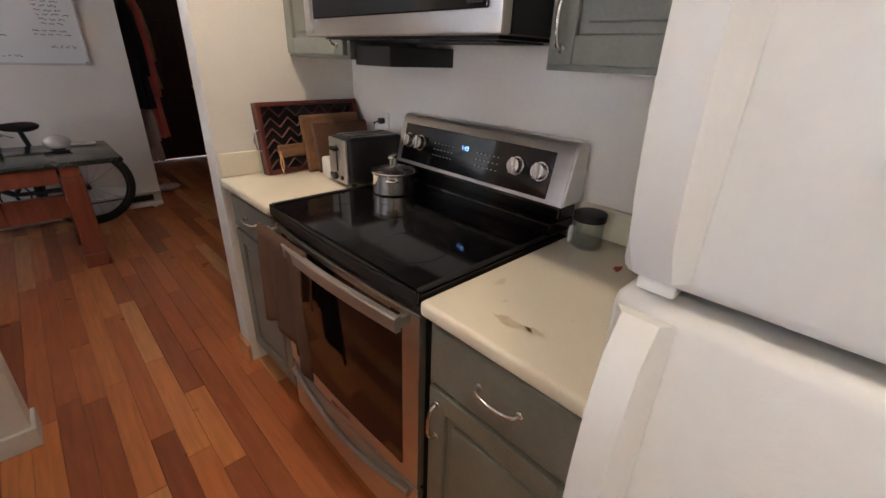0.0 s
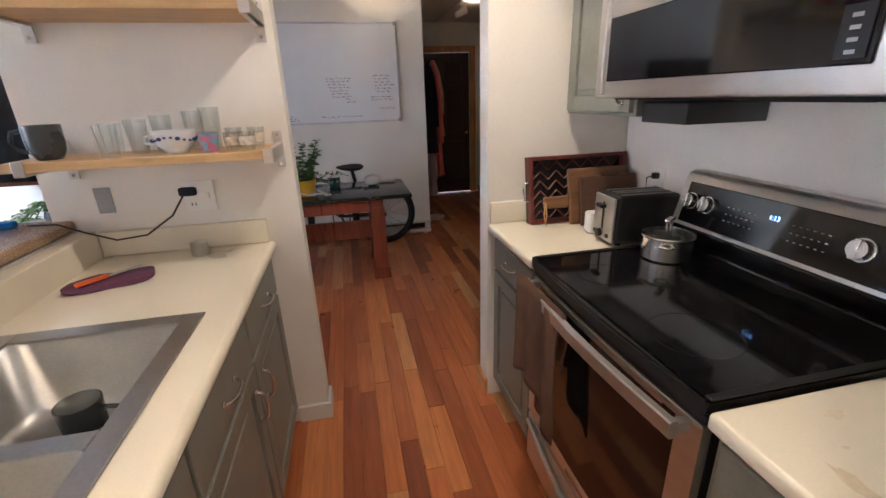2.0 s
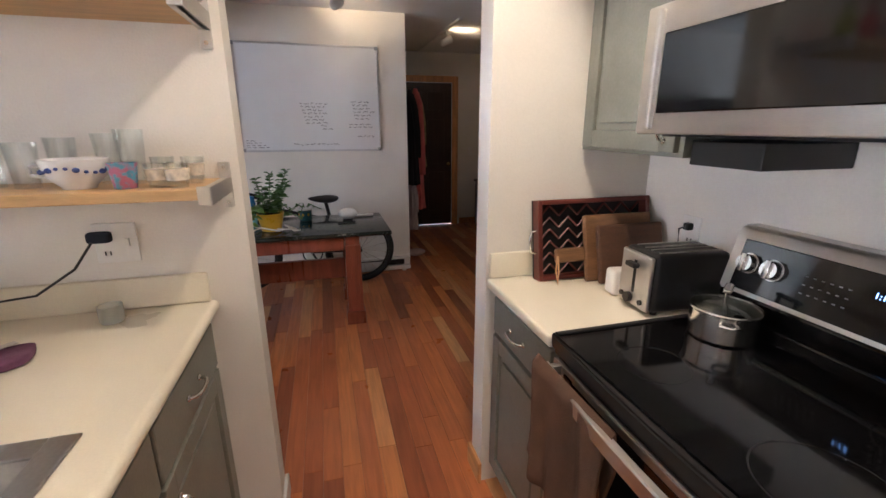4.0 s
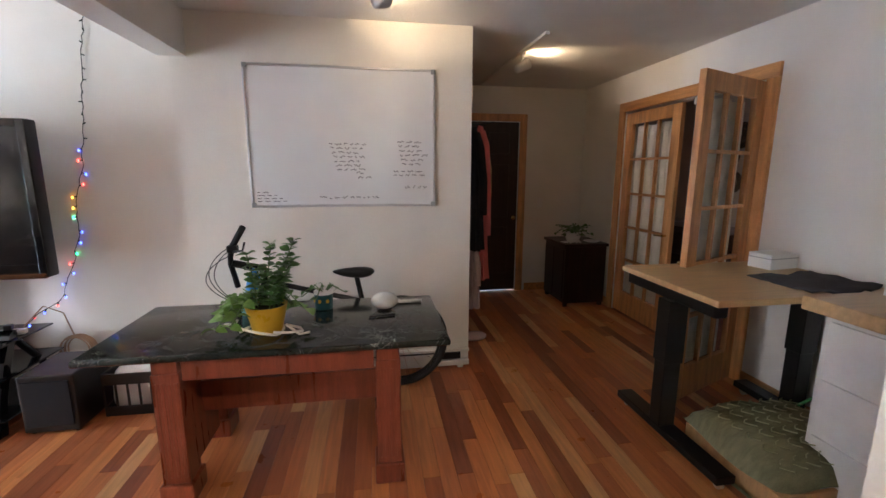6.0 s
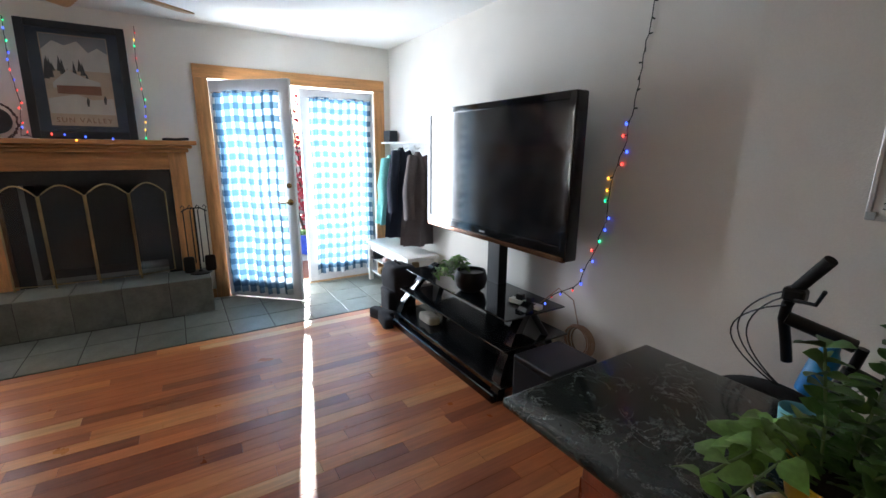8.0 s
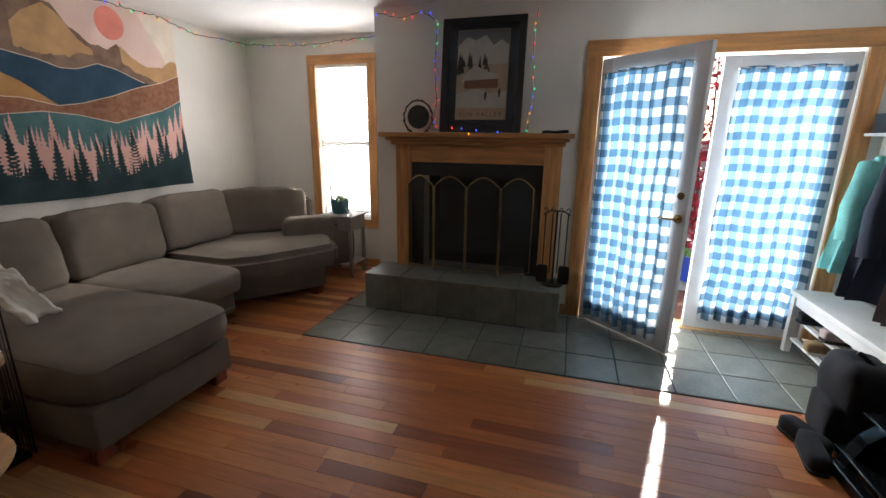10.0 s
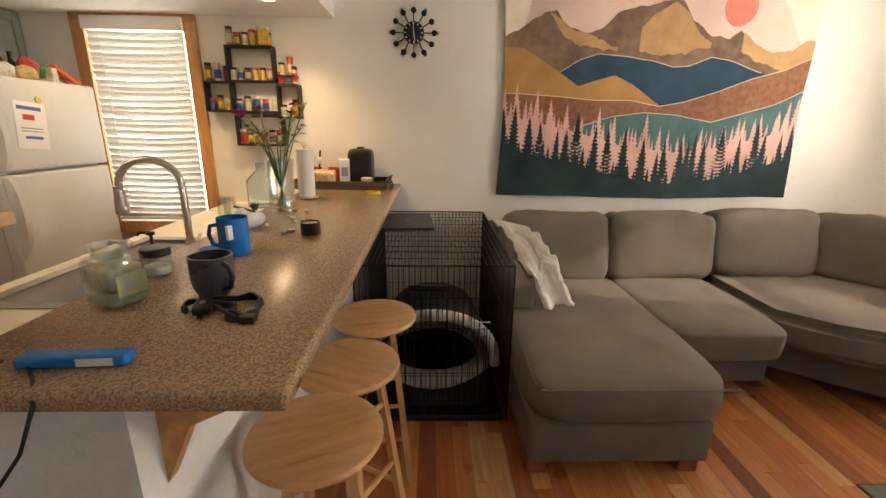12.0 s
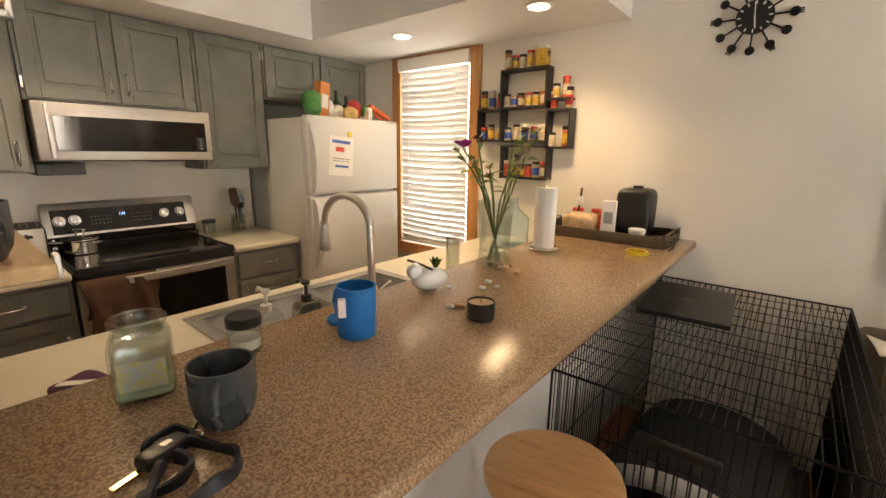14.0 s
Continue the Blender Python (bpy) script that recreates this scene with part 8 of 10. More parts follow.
field(TAP, "sunlit_face", "tan printed mountain face", jag(prof([(0.43, 0.80), (0.47, 0.86), (0.53, 0.915), (0.58, 0.86), (0.62, 0.78), (0.66, 0.74)]), 0.008, 40, 3), jag(prof([(0.43, 0.70), (0.5, 0.68), (0.58, 0.70), (0.66, 0.72)]), 0.02, 30, 4), TANM, 3, 60, 0.43, 0.66)
field(TAP, "sunlit_face", "tan printed mountain face", jag(prof([(0.76, 0.79), (0.80, 0.74), (0.86, 0.70), (0.93, 0.71), (0.97, 0.76), (1, 0.75)]), 0.006, 40, 5), jag(prof([(0.76, 0.70), (0.82, 0.66), (0.9, 0.62), (1, 0.62)]), 0.015, 30, 6), TANM, 3, 50, 0.76, 1.0)
NAVYM = cloth("print_blue_hills", (0.018, 0.055, 0.10), (0.03, 0.08, 0.13), 8)
lake = prof([(0.18, 0.60), (0.24, 0.655), (0.30, 0.685), (0.40, 0.675), (0.48, 0.66), (0.55, 0.635), (0.60, 0.64), (0.67, 0.68), (0.73, 0.665), (0.80, 0.63), (0.86, 0.60)])
field(TAP, "blue_hill_range", "dark blue printed hills", lake, lambda u: 0.40, NAVYM, 4, 80, 0.18, 0.86)
HILL = cloth("print_ochre_hill", (0.52, 0.29, 0.10), (0.40, 0.19, 0.07), 5)
field(TAP, "ochre_hill", "ochre printed hill", prof([(0, 0.705), (0.06, 0.70), (0.13, 0.64), (0.19, 0.585), (0.24, 0.535), (0.30, 0.565), (0.36, 0.59), (0.42, 0.555), (0.47, 0.505), (0.52, 0.46)]), lambda u: 0.30, HILL, 5, 80, 0, 0.52)
RUST = cloth("print_rust_slope", (0.22, 0.085, 0.045), (0.33, 0.16, 0.09), 26)
field(TAP, "rust_slope", "rust-brown printed slope", prof([(0, 0.50), (0.15, 0.49), (0.30, 0.475), (0.42, 0.48), (0.52, 0.455), (0.60, 0.475), (0.70, 0.52), (0.82, 0.585), (0.92, 0.625), (1, 0.68)]), lambda u: 0.2, RUST, 6, 90)
TEALM = cloth("print_teal_water", (0.09, 0.20, 0.20), (0.05, 0.13, 0.14), 10)
field(TAP, "teal_water", "teal printed lake", prof([(0.25, 0.345), (0.36, 0.40), (0.47, 0.425), (0.58, 0.415), (0.70, 0.38), (0.80, 0.42), (0.90, 0.46), (1, 0.53)]), lambda u: 0.15, TEALM, 7, 70, 0.25, 1.0)
LINE = cloth("print_cream_line", (0.78, 0.62, 0.50))
def outline(name, points, layer):
    f = prof(points)
    field(TAP, name, "thin cream printed line", f, lambda u: f(u) - 0.0035, LINE, layer, 100, points[0][0], points[-1][0], rows=1)


outline("contour_line", [(0.18, 0.60), (0.24, 0.655), (0.30, 0.685), (0.40, 0.675), (0.48, 0.66), (0.55, 0.635), (0.60, 0.64), (0.67, 0.68), (0.73, 0.665), (0.80, 0.63), (0.84, 0.61)], 4.4)
outline("contour_line", [(0, 0.50), (0.15, 0.49), (0.30, 0.475), (0.42, 0.48), (0.52, 0.455), (0.60, 0.475), (0.70, 0.52), (0.82, 0.585), (0.92, 0.625), (1, 0.68)], 6.4)
outline("contour_line", [(0.25, 0.345), (0.36, 0.40), (0.47, 0.425), (0.58, 0.415), (0.70, 0.38), (0.80, 0.42), (0.90, 0.46), (1, 0.53)], 7.4)
PINKT = cloth("print_pink_trees", (0.70, 0.36, 0.29), (0.76, 0.48, 0.42), 8)
DARKT = cloth("print_dark_forest", (0.012, 0.035, 0.04), (0.02, 0.05, 0.055), 6)
floor_line = prof([(0, 0.235), (0.10, 0.21), (0.25, 0.165), (0.40, 0.11), (0.60, 0.075), (0.75, 0.10), (0.90, 0.155), (1, 0.21)])


def conifers(bm, base, spacing, h0, h1, lean0, lean1, layer, seed):
    """Printed fir trees: each a jagged spire of drooping tiers rising from a base line."""
    rng = random.Random(seed)
    u = 0.004
    while u < 0.996:
        h = rng.uniform(h0, h1) * (0.75 + 0.5 * noise.noise(Vector((u * 9, seed, 0))) + 0.25)
        v0 = base(u) - 0.02
        w = h * rng.uniform(lean0, lean1)
        n = max(4, int(h / 0.016))
        rows = []
        for i in range(n + 1):
            t = i / n
            reach = w * (1 - t) ** 0.9
            for pinch, dv in ((1.0, 0.0), (0.42, 0.35)):
                v = v0 + (h + 0.02) * (t + dv / n)
                left, right = (reach * pinch * rng.uniform(0.75, 1.2) + 0.0008 for _ in range(2))
                row = []
                for uu in (u - left, u + right):
                    x, z = tp(min(1, max(0, uu)), min(0.98, v))
                    row.append(bm.verts.new((x, cloth_y(x, z) + 0.0012 * layer, z)))
                rows.append(row)
        for p, q in zip(rows, rows[1:]):
            bm.faces.new((p[0], p[1], q[1], q[0]))
        u += spacing * rng.uniform(0.5, 1.6)


def forest(name, label, mat, base, layer, rows_of_trees):
    """A printed wood: a solid lower band and its trees, one layer of ink."""
    ob = field(TAP, name, label, base, zero, mat, layer, 90, rows=6)
    bm = bmesh.new()
    for spacing, h0, h1, lean0, lean1, seed in rows_of_trees:
        conifers(bm, base, spacing, h0, h1, lean0, lean1, layer + 0.25, seed)
    tree = part("printed_trees", bm, mat, ob)
    tree["kind"] = "stuff"


forest("pink_forest", "pink printed forest", PINKT, lambda u: floor_line(u) + 0.155, 8, [(0.016, 0.03, 0.09, 0.12, 0.17, 3), (0.036, 0.08, 0.15, 0.12, 0.17, 5)])
forest("dark_forest", "dark green printed forest", DARKT, floor_line, 9, [(0.018, 0.03, 0.08, 0.15, 0.22, 9), (0.042, 0.13, 0.25, 0.11, 0.16, 12)])
rng = random.Random(6)
for i in range(26):
    u, v = 0.26 + 0.30 * i / 26 + rng.uniform(-0.02, 0.02), 0.885 + 0.09 * rng.random()
    x, z = tp(u, v)
    y = cloth_y(x, z) + 0.0135
    w = rng.uniform(0.007, 0.013)
    k = bmesh.new()
    hub = k.verts.new((x, y, z))
    for side in (-1, 1):
        k.faces.new([hub] + [k.verts.new(c) for c in ((x + side * w, y, z + w * 0.7), (x + side * w * 0.4, y, z + w * 0.1))])
    part("printed_bird", k, M_CBLK, TAP)

# ---- fairy lights ----
BULB = [material("bulb_" + n, c, 0.3, emission=c, power=1.8) for n, c in (("red", (1.0, 0.06, 0.04)), ("green", (0.03, 0.9, 0.30)), ("blue", (0.05, 0.10, 1.0)), ("amber", (1.0, 0.40, 0.03)))]
M_CABLE = material("dark_green_cable", (0.015, 0.025, 0.015), 0.6)


def fairy(label, pts, step, seed, lit=1.0, amp=0.014, unlit_above=None):
    rng = random.Random(seed)
    th = thing("fairy_lights", label, "string lights")
    pts = [Vector(p) for p in pts]
    path = []
    for a, b in zip(pts, pts[1:]):
        n = max(2, int((b - a).length / 0.035))
        for i in range(n):
            path.append(a.lerp(b, i / n) + Vector((rng.uniform(-amp, amp), rng.uniform(0, 0.004), rng.uniform(-amp, amp))) * 0.6)
    path.append(pts[-1])
    part("cable", tube(bmesh.new(), path, 0.0028, 5), M_CABLE, th, smooth=60)
    every = max(1, int(step / 0.035))
    sock = bmesh.new()
    made = {}
    for j, i in enumerate(range(0, len(path), every)):
        p = path[i]
        d = Vector((rng.uniform(-1, 1), rng.uniform(-0.2, 0.2), rng.uniform(-0.9, 0.6))).normalized()
        q = bmesh.new()
        cyl(q, p, p + d * 0.018, 0.0042, n=6)
        part("socket", q, M_CABLE, th)
        if unlit_above is not None and p.z > unlit_above:
            continue
        c = rng.choice((0, 1, 2, 2, 1, 0, 3))
        if c not in made:
            b = bmesh.new()
            ball(b, (0, 0, 0), 0.0055, (1, 1, 1.5), 8)
            made[c] = finish("bulb", b, BULB[c])
        ob = new("bulb", made[c])
        ob.parent = th
        ob.matrix_local = Matrix.Translation(p + d * 0.024)
    return th


SW = YS + 0.03
fairy("coloured fairy lights strung along the wall top", [(-1.75, SW, 2.47), (-2.10, SW, 2.44), (-2.55, SW + 0.02, 2.40), (-3.25, SW + 0.02, 2.46), (-3.60, SW + 0.02, 2.44), (-4.20, SW + 0.02, 2.46), (-4.60, SW, 2.40), (-5.00, SW, 2.44), (-5.29, SW + 0.02, 2.44), (-5.29, 0.4, 2.40), (-5.29, 0.9, 2.43), (-5.29, 1.55, 2.46)], 0.13, 1)
fairy("coloured fairy lights hanging beside the framed poster", [(XW + 0.02, 1.66, 2.45), (XW + 0.03, 1.85, 2.40), (XW + 0.03, 2.05, 2.44), (XW + 0.03, 2.18, 2.35), (XW + 0.05, 2.17, 2.0), (XW + 0.10, 2.20, 1.75), (XW + 0.16, 2.18, 1.515), (XW + 0.175, 2.5, 1.508), (XW + 0.175, 2.95, 1.508), (XW + 0.06, 2.97, 1.75), (XW + 0.05, 2.95, 2.15), (XW + 0.05, 2.97, 2.4)], 0.075, 2)
fairy("fairy lights hanging down the wall beside the television", [(-1.36, YNL - 0.012, 2.45), (-1.42, YNL - 0.012, 2.10), (-1.46, YNL - 0.012, 1.75), (-1.50, YNL - 0.012, 1.45), (-1.56, YNL - 0.012, 1.30), (-1.57, YNL - 0.012, 1.05), (-1.64, YNL - 0.012, 0.82), (-1.72, YNL - 0.03, 0.62), (-1.80, 5.0, 0.52)], 0.085, 3, unlit_above=1.62)

# ---- lights in the soffit, ceiling fan ----
M_CANON = material("recessed_lamp_face", (1.0, 0.9, 0.75), 0.5, emission=(1.0, 0.80, 0.55), power=14.0)
for x, y, beam, watts in ((0.24, 0.14, 120, 6), (-0.686, 0.14, 130, 12.5)):
    th = thing("recessed_light", "round recessed ceiling light, lit, in the soffit", "ceiling light")
    part("trim_ring", lathe(bmesh.new(), [(0.068, 0), (0.070, 0.004), (0.052, 0.006), (0.050, 0.0065)], (x, y, 2.183), 32), M_TRIMW, th, smooth=40)
    part("diffuser", cyl(bmesh.new(), (x, y, 2.1805), (x, y, 2.1825), 0.048, n=32), M_CANON, th, "glowing warm diffuser")
    lamp("recessed_spot", "SPOT", look((x, y, 2.172), (x, y + 0.001, 0)), watts, (1.0, 0.76, 0.48), spot=radians(beam), radius=0.05)
# surface-mounted lamp over the kitchen floor
LX, LY = 0.66, 1.74
th = thing("kitchen_ceiling_light", "small round surface-mounted kitchen ceiling light, lit", "ceiling light")
part("canopy", lathe(bmesh.new(), [(0.075, 0.039), (0.075, 0.014), (0.066, 0.008), (0.060, 0.008)], (LX, LY, ZC - 0.040), 32), M_TRIMW, th, smooth=40)
part("diffuser", cyl(bmesh.new(), (LX, LY, ZC - 0.033), (LX, LY, ZC - 0.030), 0.058, n=32), M_CANON, th, "glowing warm diffuser")
lamp("kitchen_spot", "SPOT", look((LX, LY, ZC - 0.045), (LX, LY + 0.001, 0)), 9.5, (1.0, 0.80, 0.56), spot=radians(160), radius=0.045)
th = thing("ceiling_fan", "pale wooden ceiling fan, at rest", "ceiling fan", pose(-3.20, 2.80, 0))
part("mount", cyl(bmesh.new(), (0, 0, ZL - 0.12), (0, 0, ZL - 0.001), 0.03, 0.06, 20), M_TRIMW, th, smooth=40)
part("motor", lathe(bmesh.new(), [(0.03, 0), (0.10, 0.02), (0.10, 0.09), (0.05, 0.11)], (0, 0, ZL - 0.22), 28), M_TRIMW, th, smooth=40)
for i in range(5):
    k = bmesh.new()
    superq(k, (0.40, 0, 0), (0.26, 0.065, 0.006), 0.4, None, 0, 12)
    part("blade", k, M_OAK, th, smooth=50, m=pose(0, 0, ZL - 0.17, 0, 0, 54 + 72 * i) @ pose(0, 0, 0, 10, 0, 0))

# ---- outside the french doors ----
M_GROUND = material("pale_paving", (0.34, 0.32, 0.29), 0.9, vary=0.2, scale=1.5, fine=30, bump=0.3)
structure("ground", "pale paved ground outside", "ground", solid((-300, 300, -300, 300, -0.40, -0.30)), M_GROUND)
structure("pavement", "stone step outside the french doors", "pavement", solid((-8.5, XW - 0.162, 2.2, 6.4, -0.30, -0.04)), M_GROUND)
M_REDL = material("red_autumn_leaf", (0.42, 0.03, 0.05), 0.5, vary=0.35, scale=14)
rng = random.Random(17)
th = thing("shrub", "tall red-leaved shrub outside the glazed doors", "shrub")
tr = bmesh.new()
lv = bmesh.new()
for i in range(9):
    a = rng.uniform(0, 6.28)
    b = Vector((-7.2 + rng.uniform(-0.1, 0.1), 5.05 + rng.uniform(-0.1, 0.1), -0.30))
    t = b + Vector((0.5 * math.cos(a), 0.6 * math.sin(a), rng.uniform(1.6, 3.2)))
    cyl(tr, b, t, 0.025, 0.008, 6)
    for j in range(120):
        c = b.lerp(t, rng.uniform(0.18, 1.0)) + Vector((rng.gauss(0, 0.20), rng.gauss(0, 0.24), rng.gauss(0, 0.14)))
        leaf_into(lv, c, (rng.uniform(-1, 1), rng.uniform(-1, 1), rng.uniform(-0.6, 0.6)), 0.10, 0.036, 0.3, rng)
part("trunk", tr, M_DARKW, th)
part("crown", lv, M_REDL, th, "red leaves", smooth=60)
th = thing("planter", "blue glazed planter with bright leaves outside", "planter", pose(-6.1, 4.72, -0.04))
part("tub", lathe(bmesh.new(), [(0.16, 0), (0.20, 0.02), (0.24, 0.30), (0.22, 0.30), (0.20, 0.26), (0.0005, 0.26)], n=28), material("blue_glaze", (0.02, 0.06, 0.40), 0.3), th, smooth=40)
lv = bmesh.new()
for i in range(60):
    leaf_into(lv, (rng.uniform(-0.18, 0.18), rng.uniform(-0.18, 0.18), 0.28), (rng.uniform(-1, 1), rng.uniform(-1, 1), rng.uniform(0.4, 1.6)), 0.16, 0.03, 0.5, rng)
part("foliage", lv, M_LEAF2, th, smooth=60)
structure("backdrop", "pale neighbouring fence outside", "fence", solid((-12.1, -12.0, -6, 14, -0.3, 1.5)), material("bleached_boards", (0.5, 0.47, 0.42), 0.9, vary=0.2))

# ---- things on the bar ----
BZ = 1.0655
M_CLEAR = thin_glass("thin_clear_glass", (0.93, 0.96, 0.945))


def jar(bm, r, h, t=0.003, neck=None):
    p = [(r * 0.9, 0), (r, 0.006), (r, h * 0.8)]
    if neck:
        p += [(neck, h * 0.9), (neck, h)]
        p += [(neck - t, h), (neck - t, h * 0.9)]
    else:
        p += [(r, h), (r - t, h)]
    p += [(r - t, h * 0.78), (r - t, 0.008), (0.0005, 0.008)]
    return lathe(bm, p, n=28)


th = thing("candle_jar", "square glass candle jar with green and cream wax", "candle", pose(-0.918, 1.972, BZ, 0, 0, 252) @ Matrix.Scale(1.10, 4))
k = superq(bmesh.new(), (0, 0, 0.055), (0.044, 0.044, 0.055), 0.22, None, 0, 16)
inner = superq(bmesh.new(), (0, 0, 0.056), (0.0405, 0.0405, 0.051), 0.22, None, 0, 16)
bmesh.ops.reverse_faces(inner, faces=inner.faces)
hollow = bpy.data.meshes.new("hollow")
inner.to_mesh(hollow)
k.from_mesh(hollow)
bpy.data.meshes.remove(hollow)
part("jar_body", k, M_CLEAR, th, "clear glass jar", smooth=60)
part("wax", superq(bmesh.new(), (0, 0, 0.022), (0.0395, 0.0395, 0.017), 0.22, None, 0, 14), material("pale_green_wax", (0.46, 0.60, 0.40), 0.4, vary=0.12, scale=40), th, "pale green wax", smooth=60)
part("neck", lathe(bmesh.new(), [(0.033, 0.106), (0.033, 0.118), (0.040, 0.122), (0.041, 0.129), (0.037, 0.133), (0.031, 0.131), (0.029, 0.120), (0.029, 0.106)], n=32), M_CLEAR, th, "thick rolled glass rim", smooth=50)
part("upper_wax", superq(bmesh.new(), (0, 0, 0.064), (0.0385, 0.0385, 0.0245), 0.3, None, 0.003, 14, 4), material("cream_wax", (0.62, 0.54, 0.36), 0.5, vary=0.2, scale=35), th, "cream wax clinging to the glass", smooth=60)
part("label_print", solid((-0.032, 0.032, -0.0462, -0.0446, 0.028, 0.074), bevel=0.0006), material("lemon_label", (0.60, 0.55, 0.14), 0.6, second=(0.42, 0.50, 0.56), scale=45), th, "printed lemon label")
M_MUG = material("slate_grey_glaze", (0.055, 0.062, 0.068), 0.28, vary=0.08, bump=0.02)
M_BLUE = material("bright_blue_glaze", (0.004, 0.17, 0.50), 0.25, vary=0.06, bump=0.02)


def mug(label, at, mat, r, h):
    th = thing("mug", label, "mug", at)
    part("cup", lathe(bmesh.new(), [(r * 0.62, 0), (r * 0.70, 0.004), (r * 0.92, h * 0.25), (r, h * 0.5), (r, h), (r - 0.004, h), (r - 0.004, h * 0.5), (r * 0.6, 0.010), (0.0005, 0.009)], n=32), mat, th, smooth=40)
    part("handle", tube(bmesh.new(), [(r - 0.003, 0, h * 0.86), (r + 0.022, 0, h * 0.82), (r + 0.030, 0, h * 0.58), (r + 0.020, 0, h * 0.34), (r - 0.006, 0, h * 0.24)], 0.0065, 10), mat, th, smooth=60)
    return th


mug("slate grey glazed mug standing on the bar", pose(-1.112, 1.918, BZ, 0, 0, 148), M_MUG, 0.050, 0.104)
th = thing("mug", "bright blue straight mug with a paper tag", "mug", pose(-1.005, 1.558, BZ, 0, 0, 5) @ Matrix.Scale(1.10, 4))
part("cup", lathe(bmesh.new(), [(0.040, 0), (0.0425, 0.004), (0.0425, 0.112), (0.039, 0.112), (0.038, 0.010), (0.0005, 0.009)], n=32), M_BLUE, th, smooth=40)
part("handle", tube(bmesh.new(), [(0.041, 0, 0.09), (0.064, 0, 0.085), (0.070, 0, 0.06), (0.062, 0, 0.032), (0.041, 0, 0.024)], 0.006, 10), M_BLUE, th, smooth=60)
part("tag", solid((0.030, 0.0445, 0.025, 0.036, 0.055, 0.095)), M_PAPER, th, m=pose(0, 0, 0, 0, 0, 58))
th = thing("jar", "small glass jar with a black lid and white powder", "jar", pose(-0.888, 1.775, BZ))
part("jar_body", jar(bmesh.new(), 0.036, 0.066), M_CLEAR, th, smooth=40)
part("contents", cyl(bmesh.new(), (0, 0, 0.009), (0, 0, 0.03), 0.032, n=24), M_WHITE, th, smooth=40)
part("lid", lathe(bmesh.new(), [(0.0375, 0.060), (0.0375, 0.078), (0.034, 0.081), (0.0005, 0.081)], n=28), M_BLACK, th, "black screw lid", smooth=40)
th = thing("loose_lid", "blue and glass jar lid lying on the bar", "lid", pose(-0.915, 1.535, BZ))
part("lid_disc", lathe(bmesh.new(), [(0.036, 0), (0.038, 0.004), (0.036, 0.012), (0.024, 0.013), (0.022, 0.010), (0.0005, 0.010)], n=28), M_BLUE, th, smooth=40)
th = thing("candle", "small candle in a black tin, unlit", "candle", pose(-1.173, 1.277, BZ))
part("tin", lathe(bmesh.new(), [(0.036, 0), (0.0375, 0.003), (0.0375, 0.048), (0.0355, 0.048), (0.0355, 0.04), (0.0005, 0.04)], n=32), M_BLACK, th, smooth=40)
part("wax", cyl(bmesh.new(), (0, 0, 0.0405), (0, 0, 0.0425), 0.035, n=28), material("tan_wax", (0.55, 0.36, 0.22), 0.5), th)
part("wick", cyl(bmesh.new(), (0, 0, 0.0425), (0, 0, 0.052), 0.001, n=6), M_BLACK, th)
th = thing("bird_planter", "white ceramic bird planter with a small succulent", "planter", pose(-0.910, 1.184, BZ, 0, 0, 70))
k = ball(bmesh.new(), (0, 0, 0.0365), 0.05, (1.28, 0.86, 0.72), 22)
ball(k, (0.055, 0, 0.068), 0.026, (1, 0.9, 1), 14)
part("bird_body", k, bpy.data.materials["white_glaze"], th, smooth=80)
lv = bmesh.new()
rng = random.Random(9)
for i in range(14):
    a = 0.45 * i
    leaf_into(lv, (-0.02, 0, 0.062), (math.cos(a) * 0.6, math.sin(a) * 0.6, 1.0 + 0.3 * (i % 3)), 0.045, 0.007, 0.0, rng)
part("succulent", lv, M_LEAF, th, "small spiky succulent", smooth=60)
part("twig", tube(bmesh.new(), [(0.0, 0.02, 0.068), (0.03, 0.0, 0.085), (0.07, -0.02, 0.10)], 0.004, 6), M_DARKW, th)
for i in range(16):
    x, y = -1.09 + 0.20 * rng.random(), 0.72 + 0.58 * rng.random()
    if (x + 0.975) ** 2 + (y - 0.885) ** 2 < 0.005 or (x + 1.005) ** 2 + (y - 1.235) ** 2 < 0.007:
        x -= 0.10
    sh = thing("seashell", "small tan and white seashell on the bar", "shell", pose(x, y, BZ, 0, 0, rng.uniform(0, 360)), group="seashells on the bar")
    s = rng.uniform(0.008, 0.016)
    part("shell_body", superq(bmesh.new(), (0, 0, s * 0.45), (s, s * 0.7, s * 0.45), 0.8, None, s * 0.25, 8, i), (M_WHITE, M_OAK, M_CTAN)[i % 3], sh, smooth=60)
